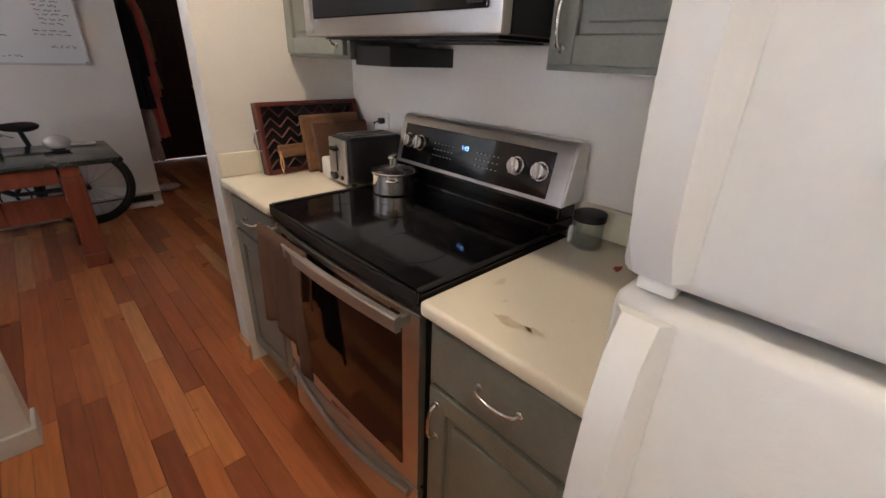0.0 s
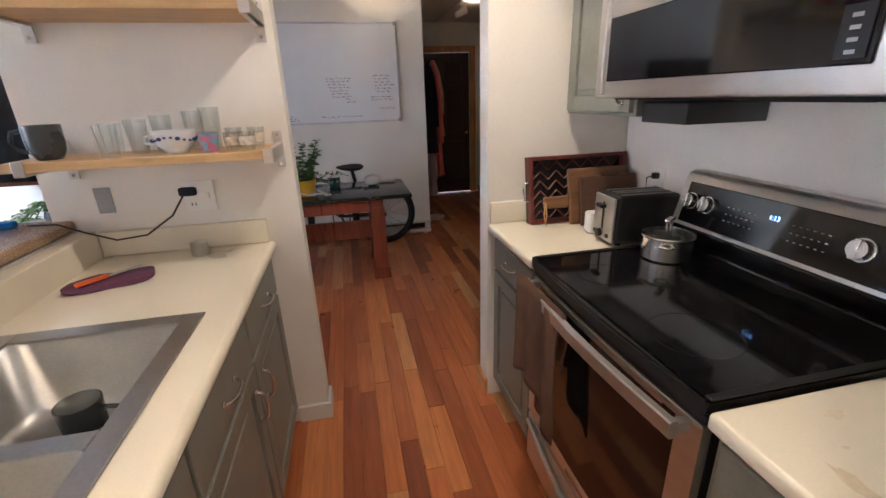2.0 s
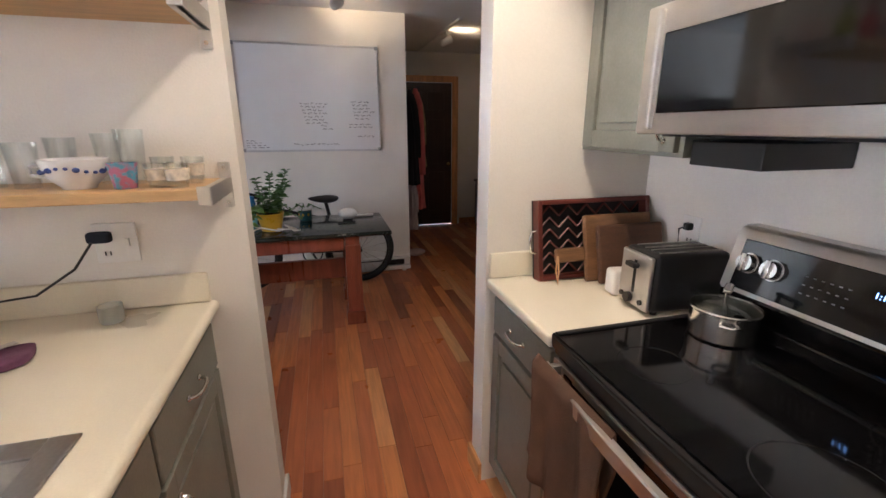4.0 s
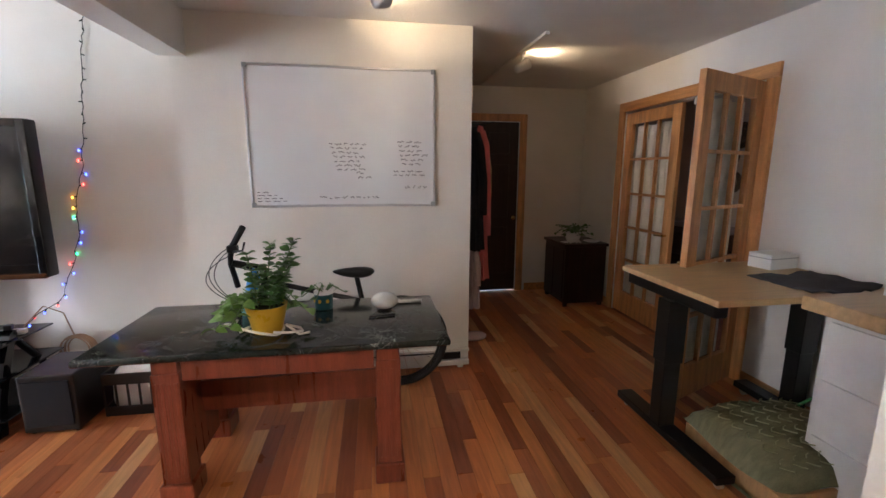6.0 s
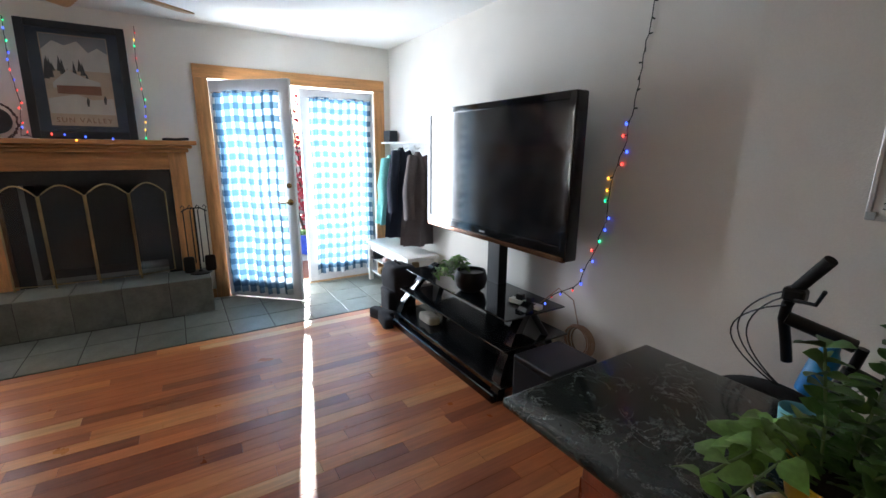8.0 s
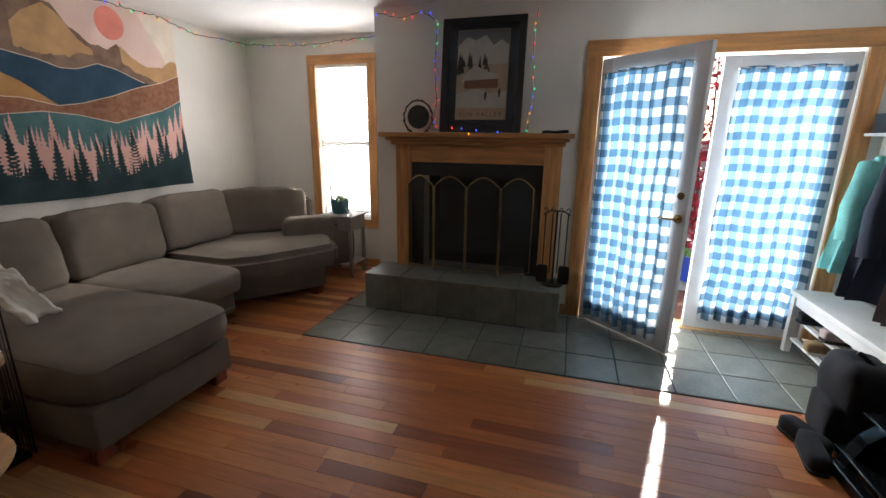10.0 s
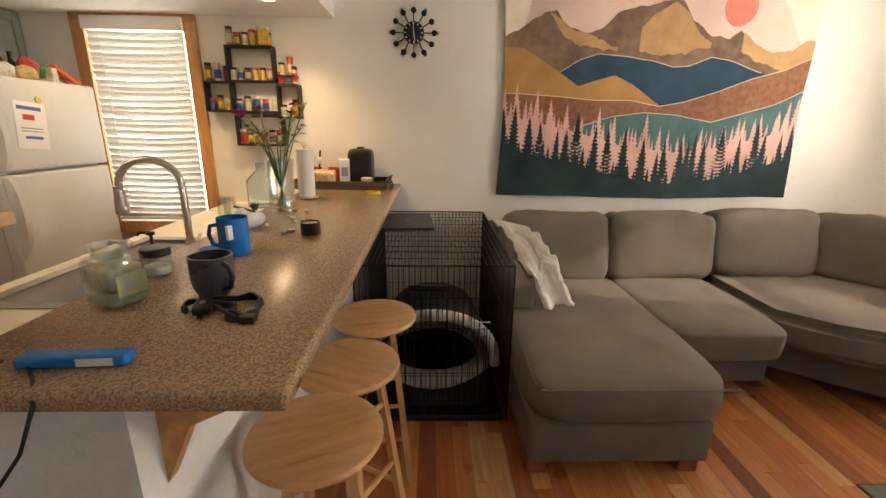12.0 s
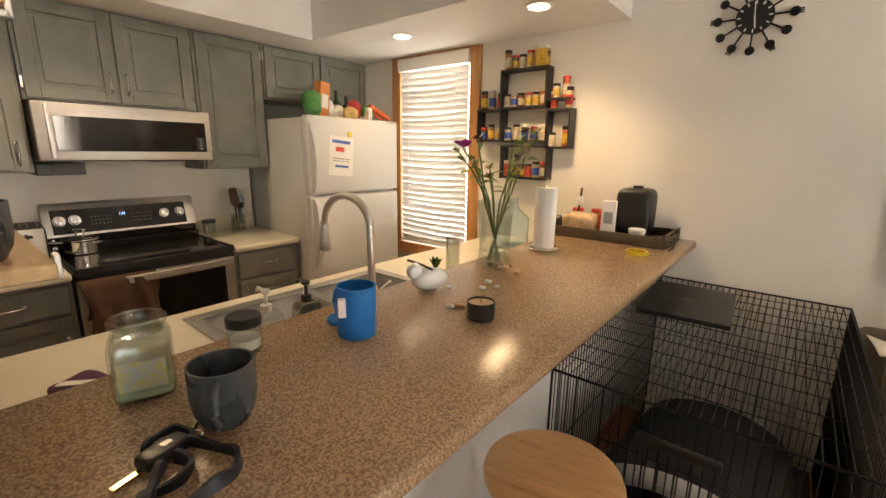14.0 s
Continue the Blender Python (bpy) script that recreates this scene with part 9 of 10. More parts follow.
# vase of flowers
th = thing("flower_vase", "cut glass vase of wildflowers on the bar", "vase", pose(-0.909, 0.805, BZ) @ Matrix.Scale(1.27, 4))
part("vase", lathe(bmesh.new(), [(0.050, 0), (0.052, 0.008), (0.047, 0.06), (0.050, 0.13), (0.056, 0.20), (0.053, 0.20), (0.046, 0.13), (0.043, 0.06), (0.045, 0.014), (0.0005, 0.014)], n=16), M_CLEAR, th, "faceted clear glass vase")
lv, sm = bmesh.new(), bmesh.new()
rng = random.Random(14)
heads = []
for i in range(13):
    a = 2 * math.pi * i / 13 + rng.uniform(-0.2, 0.2)
    r = rng.uniform(0.05, 0.19)
    top = Vector((r * math.cos(a), r * math.sin(a), rng.uniform(0.27, 0.40)))
    o = Vector((-0.02 * math.cos(a), -0.02 * math.sin(a), 0.02))
    m = Vector((0.035 * math.cos(a), 0.035 * math.sin(a), 0.20))
    tube(sm, [o, m, m.lerp(top, 0.5) + Vector((0, 0, 0.015)), top], 0.0022, 6)
    heads.append(top)
    for t in (0.4, 0.6, 0.8, 0.95):
        c = m.lerp(top, t)
        leaf_into(lv, c, (rng.uniform(-1, 1), rng.uniform(-1, 1), rng.uniform(0.0, 1.0)), rng.uniform(0.030, 0.062), 0.008, 0.4, rng)
part("stem_cluster", sm, M_STEM, th, smooth=60)
part("leaves", lv, material("pale_flower_leaf", (0.24, 0.33, 0.10), 0.5, vary=0.3, scale=30), th, smooth=60)
M_PETAL = [material("petal_" + n, c, 0.6, vary=0.2) for n, c in (("magenta", (0.42, 0.03, 0.30)), ("maroon", (0.10, 0.01, 0.03)), ("cream", (0.62, 0.52, 0.30)))]
for i, hd in enumerate(heads):
    k = bmesh.new()
    for j in range(18 if i == 0 else 9):
        a = 2.4 * j
        leaf_into(k, hd, (math.cos(a), math.sin(a), rng.uniform(0.1, 1.2)), 0.038 if i == 0 else 0.018, 0.011 if i == 0 else 0.005, 0.1, rng)
    part("blossom", k, M_PETAL[0 if i == 0 else 1 + i % 2], th, smooth=60)
th = thing("paper_towel_roll", "white paper towel roll on an upright holder", "paper towel", pose(-0.910, 0.385, BZ))
part("roll", lathe(bmesh.new(), [(0.02, 0.012), (0.047, 0.012), (0.048, 0.02), (0.048, 0.275), (0.046, 0.28), (0.02, 0.28)], n=28), material("paper_towel", (0.80, 0.79, 0.76), 0.95, vary=0.04, fine=120, bump=0.5), th, smooth=40)
hold = part("holder_base", lathe(bmesh.new(), [(0.07, 0), (0.072, 0.005), (0.066, 0.010), (0.01, 0.0115)], n=28), M_CHROME, th, smooth=40)
part("holder_rod", tube(bmesh.new(), [(0, 0, 0.01), (0, 0, 0.29), (0.010, 0, 0.305), (0, 0, 0.318), (-0.010, 0, 0.305), (0, 0, 0.292)], 0.0035, 8), M_CHROME, hold, smooth=60)
# tray by the wall
M_TRAYW = material("grey_brown_tray_wood", (0.10, 0.075, 0.05), 0.6, vary=0.25, stretch=(0.7, 6, 6), bump=0.1)
th = thing("serving_tray", "dark wooden serving tray with groceries by the wall", "tray")
TR = (-1.345, -0.72, -0.295, 0.035)
part("tray_floor", solid((TR[0], TR[1], TR[2], TR[3], BZ, BZ + 0.010)), M_TRAYW, th)
for b in ((TR[0], TR[1], TR[2], TR[2] + 0.012, BZ + 0.0102, BZ + 0.055), (TR[0], TR[1], TR[3] - 0.012, TR[3], BZ + 0.0102, BZ + 0.055), (TR[0], TR[0] + 0.012, TR[2] + 0.0122, TR[3] - 0.0122, BZ + 0.0102, BZ + 0.065), (TR[1] - 0.012, TR[1], TR[2] + 0.0122, TR[3] - 0.0122, BZ + 0.0102, BZ + 0.065)):
    part("tray_side", solid(b, bevel=0.003), M_TRAYW, th)
for x in (TR[0], TR[1]):
    part("tray_handle", tube(bmesh.new(), [(x, -0.19, BZ + 0.05), (x - 0.02, -0.17, BZ + 0.08), (x - 0.02, -0.09, BZ + 0.08), (x, -0.07, BZ + 0.05)], 0.004, 6), M_BLACKM, th, smooth=60)
TZ = BZ + 0.0105
th = thing("air_fryer", "compact black rounded kitchen appliance on the tray", "appliance", pose(-1.14, -0.20, TZ))
part("housing", superq(bmesh.new(), (0, 0, 0.125), (0.088, 0.08, 0.125), 0.45, None, 0, 18), M_BLACK, th, smooth=70)
part("top_knob", lathe(bmesh.new(), [(0.025, 0.246), (0.025, 0.262), (0.0005, 0.264)], n=18), M_BLACKM, th, smooth=40)
th = thing("carton", "tall white carton with a pink printed band", "box", pose(-1.045, -0.075, TZ, 0, 0, 10))
part("carton_body", solid((-0.034, 0.034, -0.024, 0.024, 0, 0.185), bevel=0.002), M_PAPER, th)
part("print", solid((-0.0345, 0.0345, -0.0245, 0.0245, 0.0, 0.02)), material("pink_print", (0.6, 0.2, 0.25), 0.7), th)
part("print", solid((-0.022, 0.022, 0.0242, 0.0250, 0.07, 0.13)), M_PRINT, th)
th = thing("jar", "white plastic tub with a screw lid", "tub", pose(-1.20, -0.035, TZ))
part("tub_body", lathe(bmesh.new(), [(0.034, 0), (0.036, 0.003), (0.036, 0.045), (0.0005, 0.045)], n=24), M_WHITE, th, smooth=40)
part("lid", lathe(bmesh.new(), [(0.039, 0.0455), (0.039, 0.062), (0.036, 0.064), (0.0005, 0.064)], n=24), M_WHITE, th, smooth=40)
k = superq(bmesh.new(), (0, 0, 0.055), (0.085, 0.05, 0.055), 0.6, None, 0.016, 16, 5)
thing("bread_bag", "clear bag of sliced bread on the tray", "bread", pose(-0.90, -0.06, TZ), k, material("bread_in_plastic", (0.60, 0.42, 0.25), 0.2, vary=0.3, scale=30, bump=0.2), smooth=60)
for x, y, c in ((-0.99, -0.18, (0.45, 0.06, 0.03)), (-0.83, -0.20, (0.30, 0.10, 0.04)), (-0.93, -0.22, (0.5, 0.3, 0.1))):
    th = thing("jar", "small jar of sauce with a coloured lid on the tray", "jar", pose(x, y, TZ))
    part("jar_body", lathe(bmesh.new(), [(0.032, 0), (0.034, 0.004), (0.034, 0.09), (0.028, 0.10), (0.0005, 0.10)], n=20), material("sauce_%d" % int(100 * abs(x)), c, 0.25, vary=0.2), th, smooth=40)
    part("lid", lathe(bmesh.new(), [(0.031, 0.1005), (0.031, 0.118), (0.0005, 0.119)], n=20), M_REDINK, th, smooth=40)
th = thing("utensil_cup", "clear cup with a brush and a knife on the tray", "cup", pose(-0.855, -0.13, TZ))
part("cup", jar(bmesh.new(), 0.035, 0.11), M_CLEAR, th, smooth=40)
part("brush", tube(bmesh.new(), [(0.0, 0.0, 0.012), (-0.01, 0.01, 0.15), (-0.02, 0.015, 0.24)], 0.006, 8), M_BLACKM, th)
part("brush_head", ball(bmesh.new(), (-0.012, 0.01, 0.17), 0.017, (1, 1, 1.6), 12), M_WHITE, th, smooth=60)
th = thing("bracelet_rings", "yellow rubber rings lying on the bar", "ring")
for i in range(2):
    k = bmesh.new()
    torus(k, (0, 0, 0), 0.045 - 0.002 * i, 0.004, 32, 6)
    part("ring", k, material("yellow_rubber_%d" % i, (0.70, 0.52, 0.03), 0.4), th, smooth=60, m=pose(-1.275 + 0.006 * i, 0.20, BZ + 0.0042 + 0.0078 * i, 90, 0, 0))
k = bmesh.new()
tube(k, [(-1.33, 0.03, BZ + 0.06), (-1.36, 0.05, BZ + 0.05), (-1.375, 0.02, BZ + 0.035), (-1.36, 0.0, BZ + 0.05), (-1.38, 0.03, BZ + 0.06), (-1.385, 0.06, BZ + 0.02), (-1.37, 0.07, BZ + 0.0045)], 0.004, 6)
thing("cable_loop", "short dark cable loop hanging off the tray", "cable", None, k, M_BLACK, smooth=60)
# keys and strap
M_STRAP = material("black_leather", (0.018, 0.020, 0.030), 0.55, vary=0.3, scale=30, bump=0.3)
th = thing("dog_collar", "dark coiled strap and collar on the bar", "collar", pose(-1.195, 2.035, BZ))
k = bmesh.new()


def ribbon(bm, pts, z0, hgt, thick):
    """A leather band standing on edge along a smooth line."""
    n = 8
    p = [Vector((a, b, 0)) for a, b in pts]
    line = []
    for i in range(len(p) - 1):
        q0, q1, q2, q3 = p[max(i - 1, 0)], p[i], p[i + 1], p[min(i + 2, len(p) - 1)]
        for j in range(n):
            t = j / n
            line.append(0.5 * (2 * q1 + (q2 - q0) * t + (2 * q0 - 5 * q1 + 4 * q2 - q3) * t * t + (3 * q1 - q0 - 3 * q2 + q3) * t ** 3))
    line.append(p[-1])
    last = None
    for i, c in enumerate(line):
        d = (line[min(i + 1, len(line) - 1)] - line[max(i - 1, 0)]).normalized()
        s = Vector((-d.y, d.x, 0)) * thick
        lift = 0.003 * math.sin(0.5 * i)
        r = [bm.verts.new(v) for v in (c + s + Vector((0, 0, z0)), c - s + Vector((0, 0, z0)), c - s * 1.6 + Vector((0, 0, z0 + hgt + lift)), c + s * 0.2 + Vector((0, 0, z0 + hgt + lift)))]
        if last:
            for m in range(4):
                bm.faces.new((last[m], last[(m + 1) % 4], r[(m + 1) % 4], r[m]))
        last = r


ribbon(k, [(0.07, -0.05), (0.02, -0.075), (-0.02, -0.088), (-0.052, -0.066), (-0.058, -0.028), (-0.066, 0.016), (-0.038, 0.040), (-0.008, 0.026), (-0.012, -0.012), (0.012, -0.036), (0.04, -0.026)], 0.0, 0.017, 0.0035)
ribbon(k, [(0.090, 0.0), (0.112, -0.022), (0.110, -0.050), (0.085, -0.066), (0.060, -0.058)], 0.0, 0.014, 0.0030)
ribbon(k, [(0.030, -0.010), (0.0, 0.010), (-0.030, 0.024), (-0.062, 0.038)], 0.010, 0.010, 0.0045)
part("strap", k, M_STRAP, th)
part("buckle", solid((-0.078, -0.045, 0.026, 0.052, 0, 0.017), bevel=0.003), M_BLACK, th)
th = thing("car_keys", "car key with fob and tags on a ring", "keys", pose(-1.132, 2.015, BZ, 0, 0, -72))
part("fob", superq(bmesh.new(), (0, 0, 0.010), (0.034, 0.019, 0.009), 0.6, None, 0, 12), M_BLACK, th, smooth=60)
part("fob_button", superq(bmesh.new(), (0.005, 0, 0.019), (0.008, 0.006, 0.002), 0.6, None, 0, 8), M_STEEL, th)
part("key_blade", solid((-0.072, -0.03, -0.0055, 0.0055, 0.002, 0.005), bevel=0.001), M_BRASS, th, "brass key blade")
part("ring", torus(bmesh.new(), (0, 0, 0), 0.014, 0.0014, 24, 5), M_CHROME, th, m=pose(0.045, 0, 0.003, 90, 0, 0))
part("tag", solid((0.01, 0.05, 0.018, 0.045, 0.0, 0.002)), M_PAPER, th)
part("bead_chain", tube(bmesh.new(), [(0.05, 0.01, 0.004), (0.075, 0.02, 0.006), (0.09, 0.0, 0.004), (0.085, -0.03, 0.004)], 0.004, 6), M_BRASS, th)
th = thing("lighter", "bright blue long-nosed lighter lying on the bar", "lighter", pose(-1.030, 2.241, BZ, 0, 0, 4))
part("lighter_body", solid((-0.09, 0.09, -0.018, 0.018, 0, 0.022), bevel=0.006), M_BLUE, th)
part("label_patch", solid((-0.07, -0.01, -0.0186, 0.0186, 0.004, 0.018)), M_PAPER, th)
k = bmesh.new()
tube(k, [(-0.945, 2.245, BZ + 0.005), (-1.0, 2.295, BZ + 0.004), (-1.03, 2.335, BZ - 0.02), (-1.0, 2.345, BZ - 0.10), (-0.93, 2.345, BZ - 0.19)], 0.0035, 6)
tube(k, [(-0.39, 2.245, 1.135), (-0.43, 2.22, 1.07), (-0.52, 2.20, 1.01), (-0.62, 2.20, 1.0), (-0.72, 2.21, 1.035), (-0.80, 2.22, BZ + 0.004), (-0.90, 2.24, BZ + 0.004)], 0.0035, 6)
thing("cable", "thin black charging cable across the bar", "cable", None, k, M_BLACK, smooth=60)

# ---- spice rack ----
M_RACK = material("black_rack_wood", (0.015, 0.015, 0.017), 0.5, vary=0.2)
SY0, SY1 = YS + 0.001, YS + 0.075
SPICEC = [(0.42, 0.10, 0.03), (0.55, 0.42, 0.22), (0.08, 0.10, 0.03), (0.30, 0.16, 0.06), (0.62, 0.55, 0.42), (0.20, 0.05, 0.02)]
M_SP = [material("spice_%d" % i, c, 0.35, vary=0.25, scale=40, bump=0.05) for i, c in enumerate(SPICEC)]
M_LID = [M_BLACK, M_REDINK, M_BLACK, material("cream_lid", (0.60, 0.55, 0.45), 0.4)]
M_LABELS = [material("cream_label", (0.55, 0.47, 0.35), 0.6, vary=0.3, scale=90), material("yellow_label", (0.60, 0.38, 0.06), 0.6, vary=0.3, scale=90), material("red_label", (0.50, 0.04, 0.03), 0.6), material("blue_label", (0.03, 0.08, 0.35), 0.6)]
PROTO = {}


def spice(x, z, rng):
    kind = (rng.randrange(6), rng.randrange(4), rng.randrange(4), rng.randrange(3))
    h = (0.082, 0.10, 0.118)[kind[3]]
    if kind not in PROTO:
        th = thing("spice_jar", "small spice jar with a label on the black rack", "jar", pose(x, (SY0 + SY1) / 2 + 0.006, z), group="spice jars")
        part("jar_body", lathe(bmesh.new(), [(0.020, 0), (0.0215, 0.003), (0.0215, h * 0.78), (0.018, h * 0.82), (0.0005, h * 0.82)], n=14), M_SP[kind[0]], th, smooth=40)
        part("label_band", lathe(bmesh.new(), [(0.0220, h * 0.15), (0.0220, h * 0.62)], n=14), M_LABELS[kind[2]], th, smooth=40)
        part("lid", lathe(bmesh.new(), [(0.0215, h * 0.822), (0.0215, h), (0.0005, h)], n=14), M_LID[kind[1]], th, smooth=40)
        PROTO[kind] = th
    else:
        copy_thing(PROTO[kind], pose(x, (SY0 + SY1) / 2 + 0.006, z))


rng = random.Random(31)
BOXES = [("tall", -0.555, -0.235, 1.775, 1.985), ("left", -0.315, -0.065, 1.575, 1.755), ("right", -0.715, -0.475, 1.535, 1.74), ("mid", -0.545, -0.255, 1.565, 1.745), ("low", -0.585, -0.255, 1.345, 1.53)]
for nm, x0, x1, z0, z1 in (BOXES[0], BOXES[1], BOXES[2], BOXES[4]):
    th = thing("spice_shelf", "black open box shelf on the wall, full of spice jars", "shelf", group="spice shelves")
    if nm == "left":
        x0 = -0.252
    if nm == "right":
        x1 = -0.562
    part("bottom_board", solid((x0, x1, SY0, SY1 + 0.01, z0 - 0.012, z0)), M_RACK, th)
    part("top_board", solid((x0, x1, SY0, SY1 + 0.01, z1, z1 + 0.012)), M_RACK, th)
    part("side_board", solid((x0, x0 + 0.010, SY0, SY1 + 0.01, z0 + 0.0003, z1 - 0.0003)), M_RACK, th)
    part("side_board", solid((x1 - 0.010, x1, SY0, SY1 + 0.01, z0 + 0.0003, z1 - 0.0003)), M_RACK, th)
    n = int((x1 - x0 - 0.03) / 0.0455)
    for i in range(n):
        spice(x0 + 0.038 + i * (x1 - x0 - 0.07) / max(1, n - 1), z0 + 0.0005, rng)
    if nm != "low":
        for i in range(max(2, n)):
            spice(x0 + 0.032 + i * (x1 - x0 - 0.06) / max(1, max(2, n) - 1), z1 + 0.0125, rng)
th = thing("spice_shelf", "black open box shelf on the wall, full of spice jars", "shelf", group="spice shelves")
part("bottom_board", solid((-0.558, -0.256, SY0, SY1 + 0.01, 1.5605, 1.572)), M_RACK, th)
for i in range(5):
    spice(-0.53 + 0.062 * i, 1.5725, rng)
th = thing("spice_shelf", "small black shelf board with tins on the wall", "shelf", group="spice shelves")
part("bottom_board", solid((-0.70, -0.56, SY0, SY1 + 0.01, 1.80, 1.812)), M_RACK, th)
for i in range(2):
    spice(-0.66 + 0.06 * i, 1.8125, rng)
tin = thing("spice_tin", "yellow and red spice tin on top of the rack", "tin", pose(-0.50, SY0 + 0.042, 1.9975))
part("tin_body", solid((-0.036, 0.036, -0.024, 0.024, 0, 0.10), bevel=0.004), M_LABELS[1], tin)
part("lid", solid((-0.030, 0.030, -0.020, 0.020, 0.1005, 0.118), bevel=0.004), M_WHITE, tin)

# ---- worktop things ----
M_DKRED = material("dark_red_carved_wood", (0.13, 0.028, 0.02), 0.45, vary=0.2, bump=0.08)
TRM = pose(0.955, 2.180, 0.9155, -9, 0, 0)
th = thing("carved_tray", "dark red wooden tray with chevron carving, leaning on the wall", "tray", TRM)
TWW, THH = 0.46, 0.285
part("tray_back", solid((0.0, TWW, 0.022, 0.030, 0, THH)), M_BLACK, th)
for b in ((0, 0.018, -0.018, 0.0219, 0, THH), (TWW - 0.018, TWW, -0.018, 0.0219, 0, THH), (0.018, TWW - 0.018, -0.018, 0.0219, 0, 0.016), (0.018, TWW - 0.018, -0.018, 0.0219, THH - 0.016, THH)):
    part("rim", solid(b, bevel=0.003), M_DKRED, th)
k = bmesh.new()
for i in range(11):
    for j in range(6):
        x0, z0 = 0.025 + i * 0.0375, 0.018 + j * 0.042
        for s in (0, 1):
            a, b = ((x0, z0 + (0.036 if s else 0.0)), (x0 + 0.0185, z0 + 0.018)) if i % 2 == s % 2 else ((x0 + 0.0185, z0 + 0.018), (x0 + 0.036, z0 + (0.036 if s else 0.0)))
            cyl(k, (a[0], 0.016, a[1]), (b[0], 0.016, b[1]), 0.0042, n=4)
part("chevron_carving", k, M_DKRED, th, "carved chevron lattice")
part("handle", tube(bmesh.new(), [(-0.001, -0.004, 0.10), (-0.022, -0.004, 0.105), (-0.026, -0.004, 0.14), (-0.022, -0.004, 0.175), (-0.001, -0.004, 0.18)], 0.0045, 8), M_CHROME, th, "chrome handle", smooth=60)
M_BOARDW = material("worn_chopping_board", (0.20, 0.10, 0.045), 0.6, vary=0.35, scale=7, fine=60, stretch=(0.8, 5, 5), bump=0.1)
th = thing("cutting_board", "worn wooden cutting board with a handle, leaning", "cutting board", pose(1.035, 2.115, 0.9185, -13, 0, 0))
part("board", solid((0.08, 0.36, 0, 0.018, 0, 0.235), bevel=0.008), M_BOARDW, th)
part("board_handle", solid((-0.035, 0.081, 0.001, 0.017, 0.075, 0.125), bevel=0.007), M_BOARDW, th)
part("leather_loop", tube(bmesh.new(), [(-0.03, -0.001, 0.10), (-0.04, -0.004, 0.05), (-0.035, -0.004, 0.004), (-0.028, -0.003, 0.05), (-0.028, -0.001, 0.10)], 0.003, 6), M_OAK, th)
th = thing("cutting_board", "dark rounded cutting board leaning in front", "cutting board", pose(1.145, 2.077, 0.9195, -14, 0, 0))
part("board", solid((0, 0.27, 0, 0.02, 0, 0.205), bevel=0.009), material("dark_board_wood", (0.10, 0.045, 0.022), 0.55, vary=0.35, scale=6, stretch=(0.8, 5, 5), bump=0.1), th)
th = thing("door_stop_holder", "white plastic box with a dark window by the boards", "kitchen tool", pose(1.125, 2.01, 0.9155, 0, 0, -8))
part("casing", solid((0, 0.14, -0.03, 0.03, 0, 0.085), bevel=0.012, seg=3), M_WHITE, th, smooth=40)
part("window", solid((0.035, 0.10, -0.0325, -0.0305, 0.028, 0.058)), M_PRINT, th)
part("dial", solid((0.05, 0.085, -0.0345, -0.0328, 0.036, 0.050)), M_BLACK, th)
M_TOAST = material("toaster_black_shell", (0.018, 0.018, 0.019), 0.35, vary=0.2, fine=200, bump=0.05)
th = thing("toaster", "black and steel two-slot toaster on the worktop", "toaster", pose(1.115, 1.885, 0.9155, 0, 0, -4))
part("shell", solid((0.012, 0.255, -0.075, 0.075, 0.012, 0.185), bevel=0.016, seg=3), M_TOAST, th, smooth=40)
fp = part("front_plate", solid((0.0, 0.0118, -0.068, 0.068, 0.014, 0.178), bevel=0.005), M_STEEL, th, "brushed steel front")
part("lever_slot", solid((-0.0012, -0.0002, -0.006, 0.006, 0.055, 0.155)), M_BLACK, fp)
part("lever", solid((-0.022, -0.001, -0.022, 0.022, 0.135, 0.150), bevel=0.004), M_BLACK, fp)
part("dial", cyl(bmesh.new(), (-0.0002, 0.012, 0.036), (-0.014, 0.012, 0.036), 0.015, n=18), M_BLACK, fp, smooth=40)
part("button", cyl(bmesh.new(), (-0.0002, -0.040, 0.036), (-0.006, -0.040, 0.036), 0.008, n=12), M_BLACK, fp)
part("button", cyl(bmesh.new(), (-0.0002, 0.048, 0.036), (-0.006, 0.048, 0.036), 0.008, n=12), M_BLACK, fp)
for y in (-0.032, 0.032):
    part("bread_slot", solid((0.04, 0.235, y - 0.016, y + 0.016, 0.1852, 0.1862)), M_BLACK, th)
    part("slot_rim", solid((0.035, 0.24, y - 0.020, y - 0.0165, 0.1853, 0.188), (0.035, 0.24, y + 0.0165, y + 0.020, 0.1853, 0.188)), M_STEEL, th)
for x in (0.04, 0.22):
    for y in (-0.05, 0.05):
        part("foot", cyl(bmesh.new(), (x, y, 0), (x, y, 0.0125), 0.01, n=10), M_RUB, th)
M_PAN = material("bright_pan_steel", (0.82, 0.81, 0.78), 0.18, 1.0, vary=0.06, scale=6, bump=0)
th = thing("saucepan", "small stainless saucepan with glass lid on the cooktop", "saucepan", pose(1.215, 1.665, 0.9263))
part("pan", lathe(bmesh.new(), [(0.070, 0), (0.077, 0.004), (0.078, 0.070), (0.082, 0.074), (0.076, 0.074), (0.074, 0.006), (0.0005, 0.006)], n=36), M_PAN, th, "polished steel pan", smooth=40)
lid = part("lid", lathe(bmesh.new(), [(0.080, 0.0745), (0.077, 0.080), (0.05, 0.091), (0.0005, 0.096)], n=36), M_CLEAR, th, "glass lid", smooth=50)
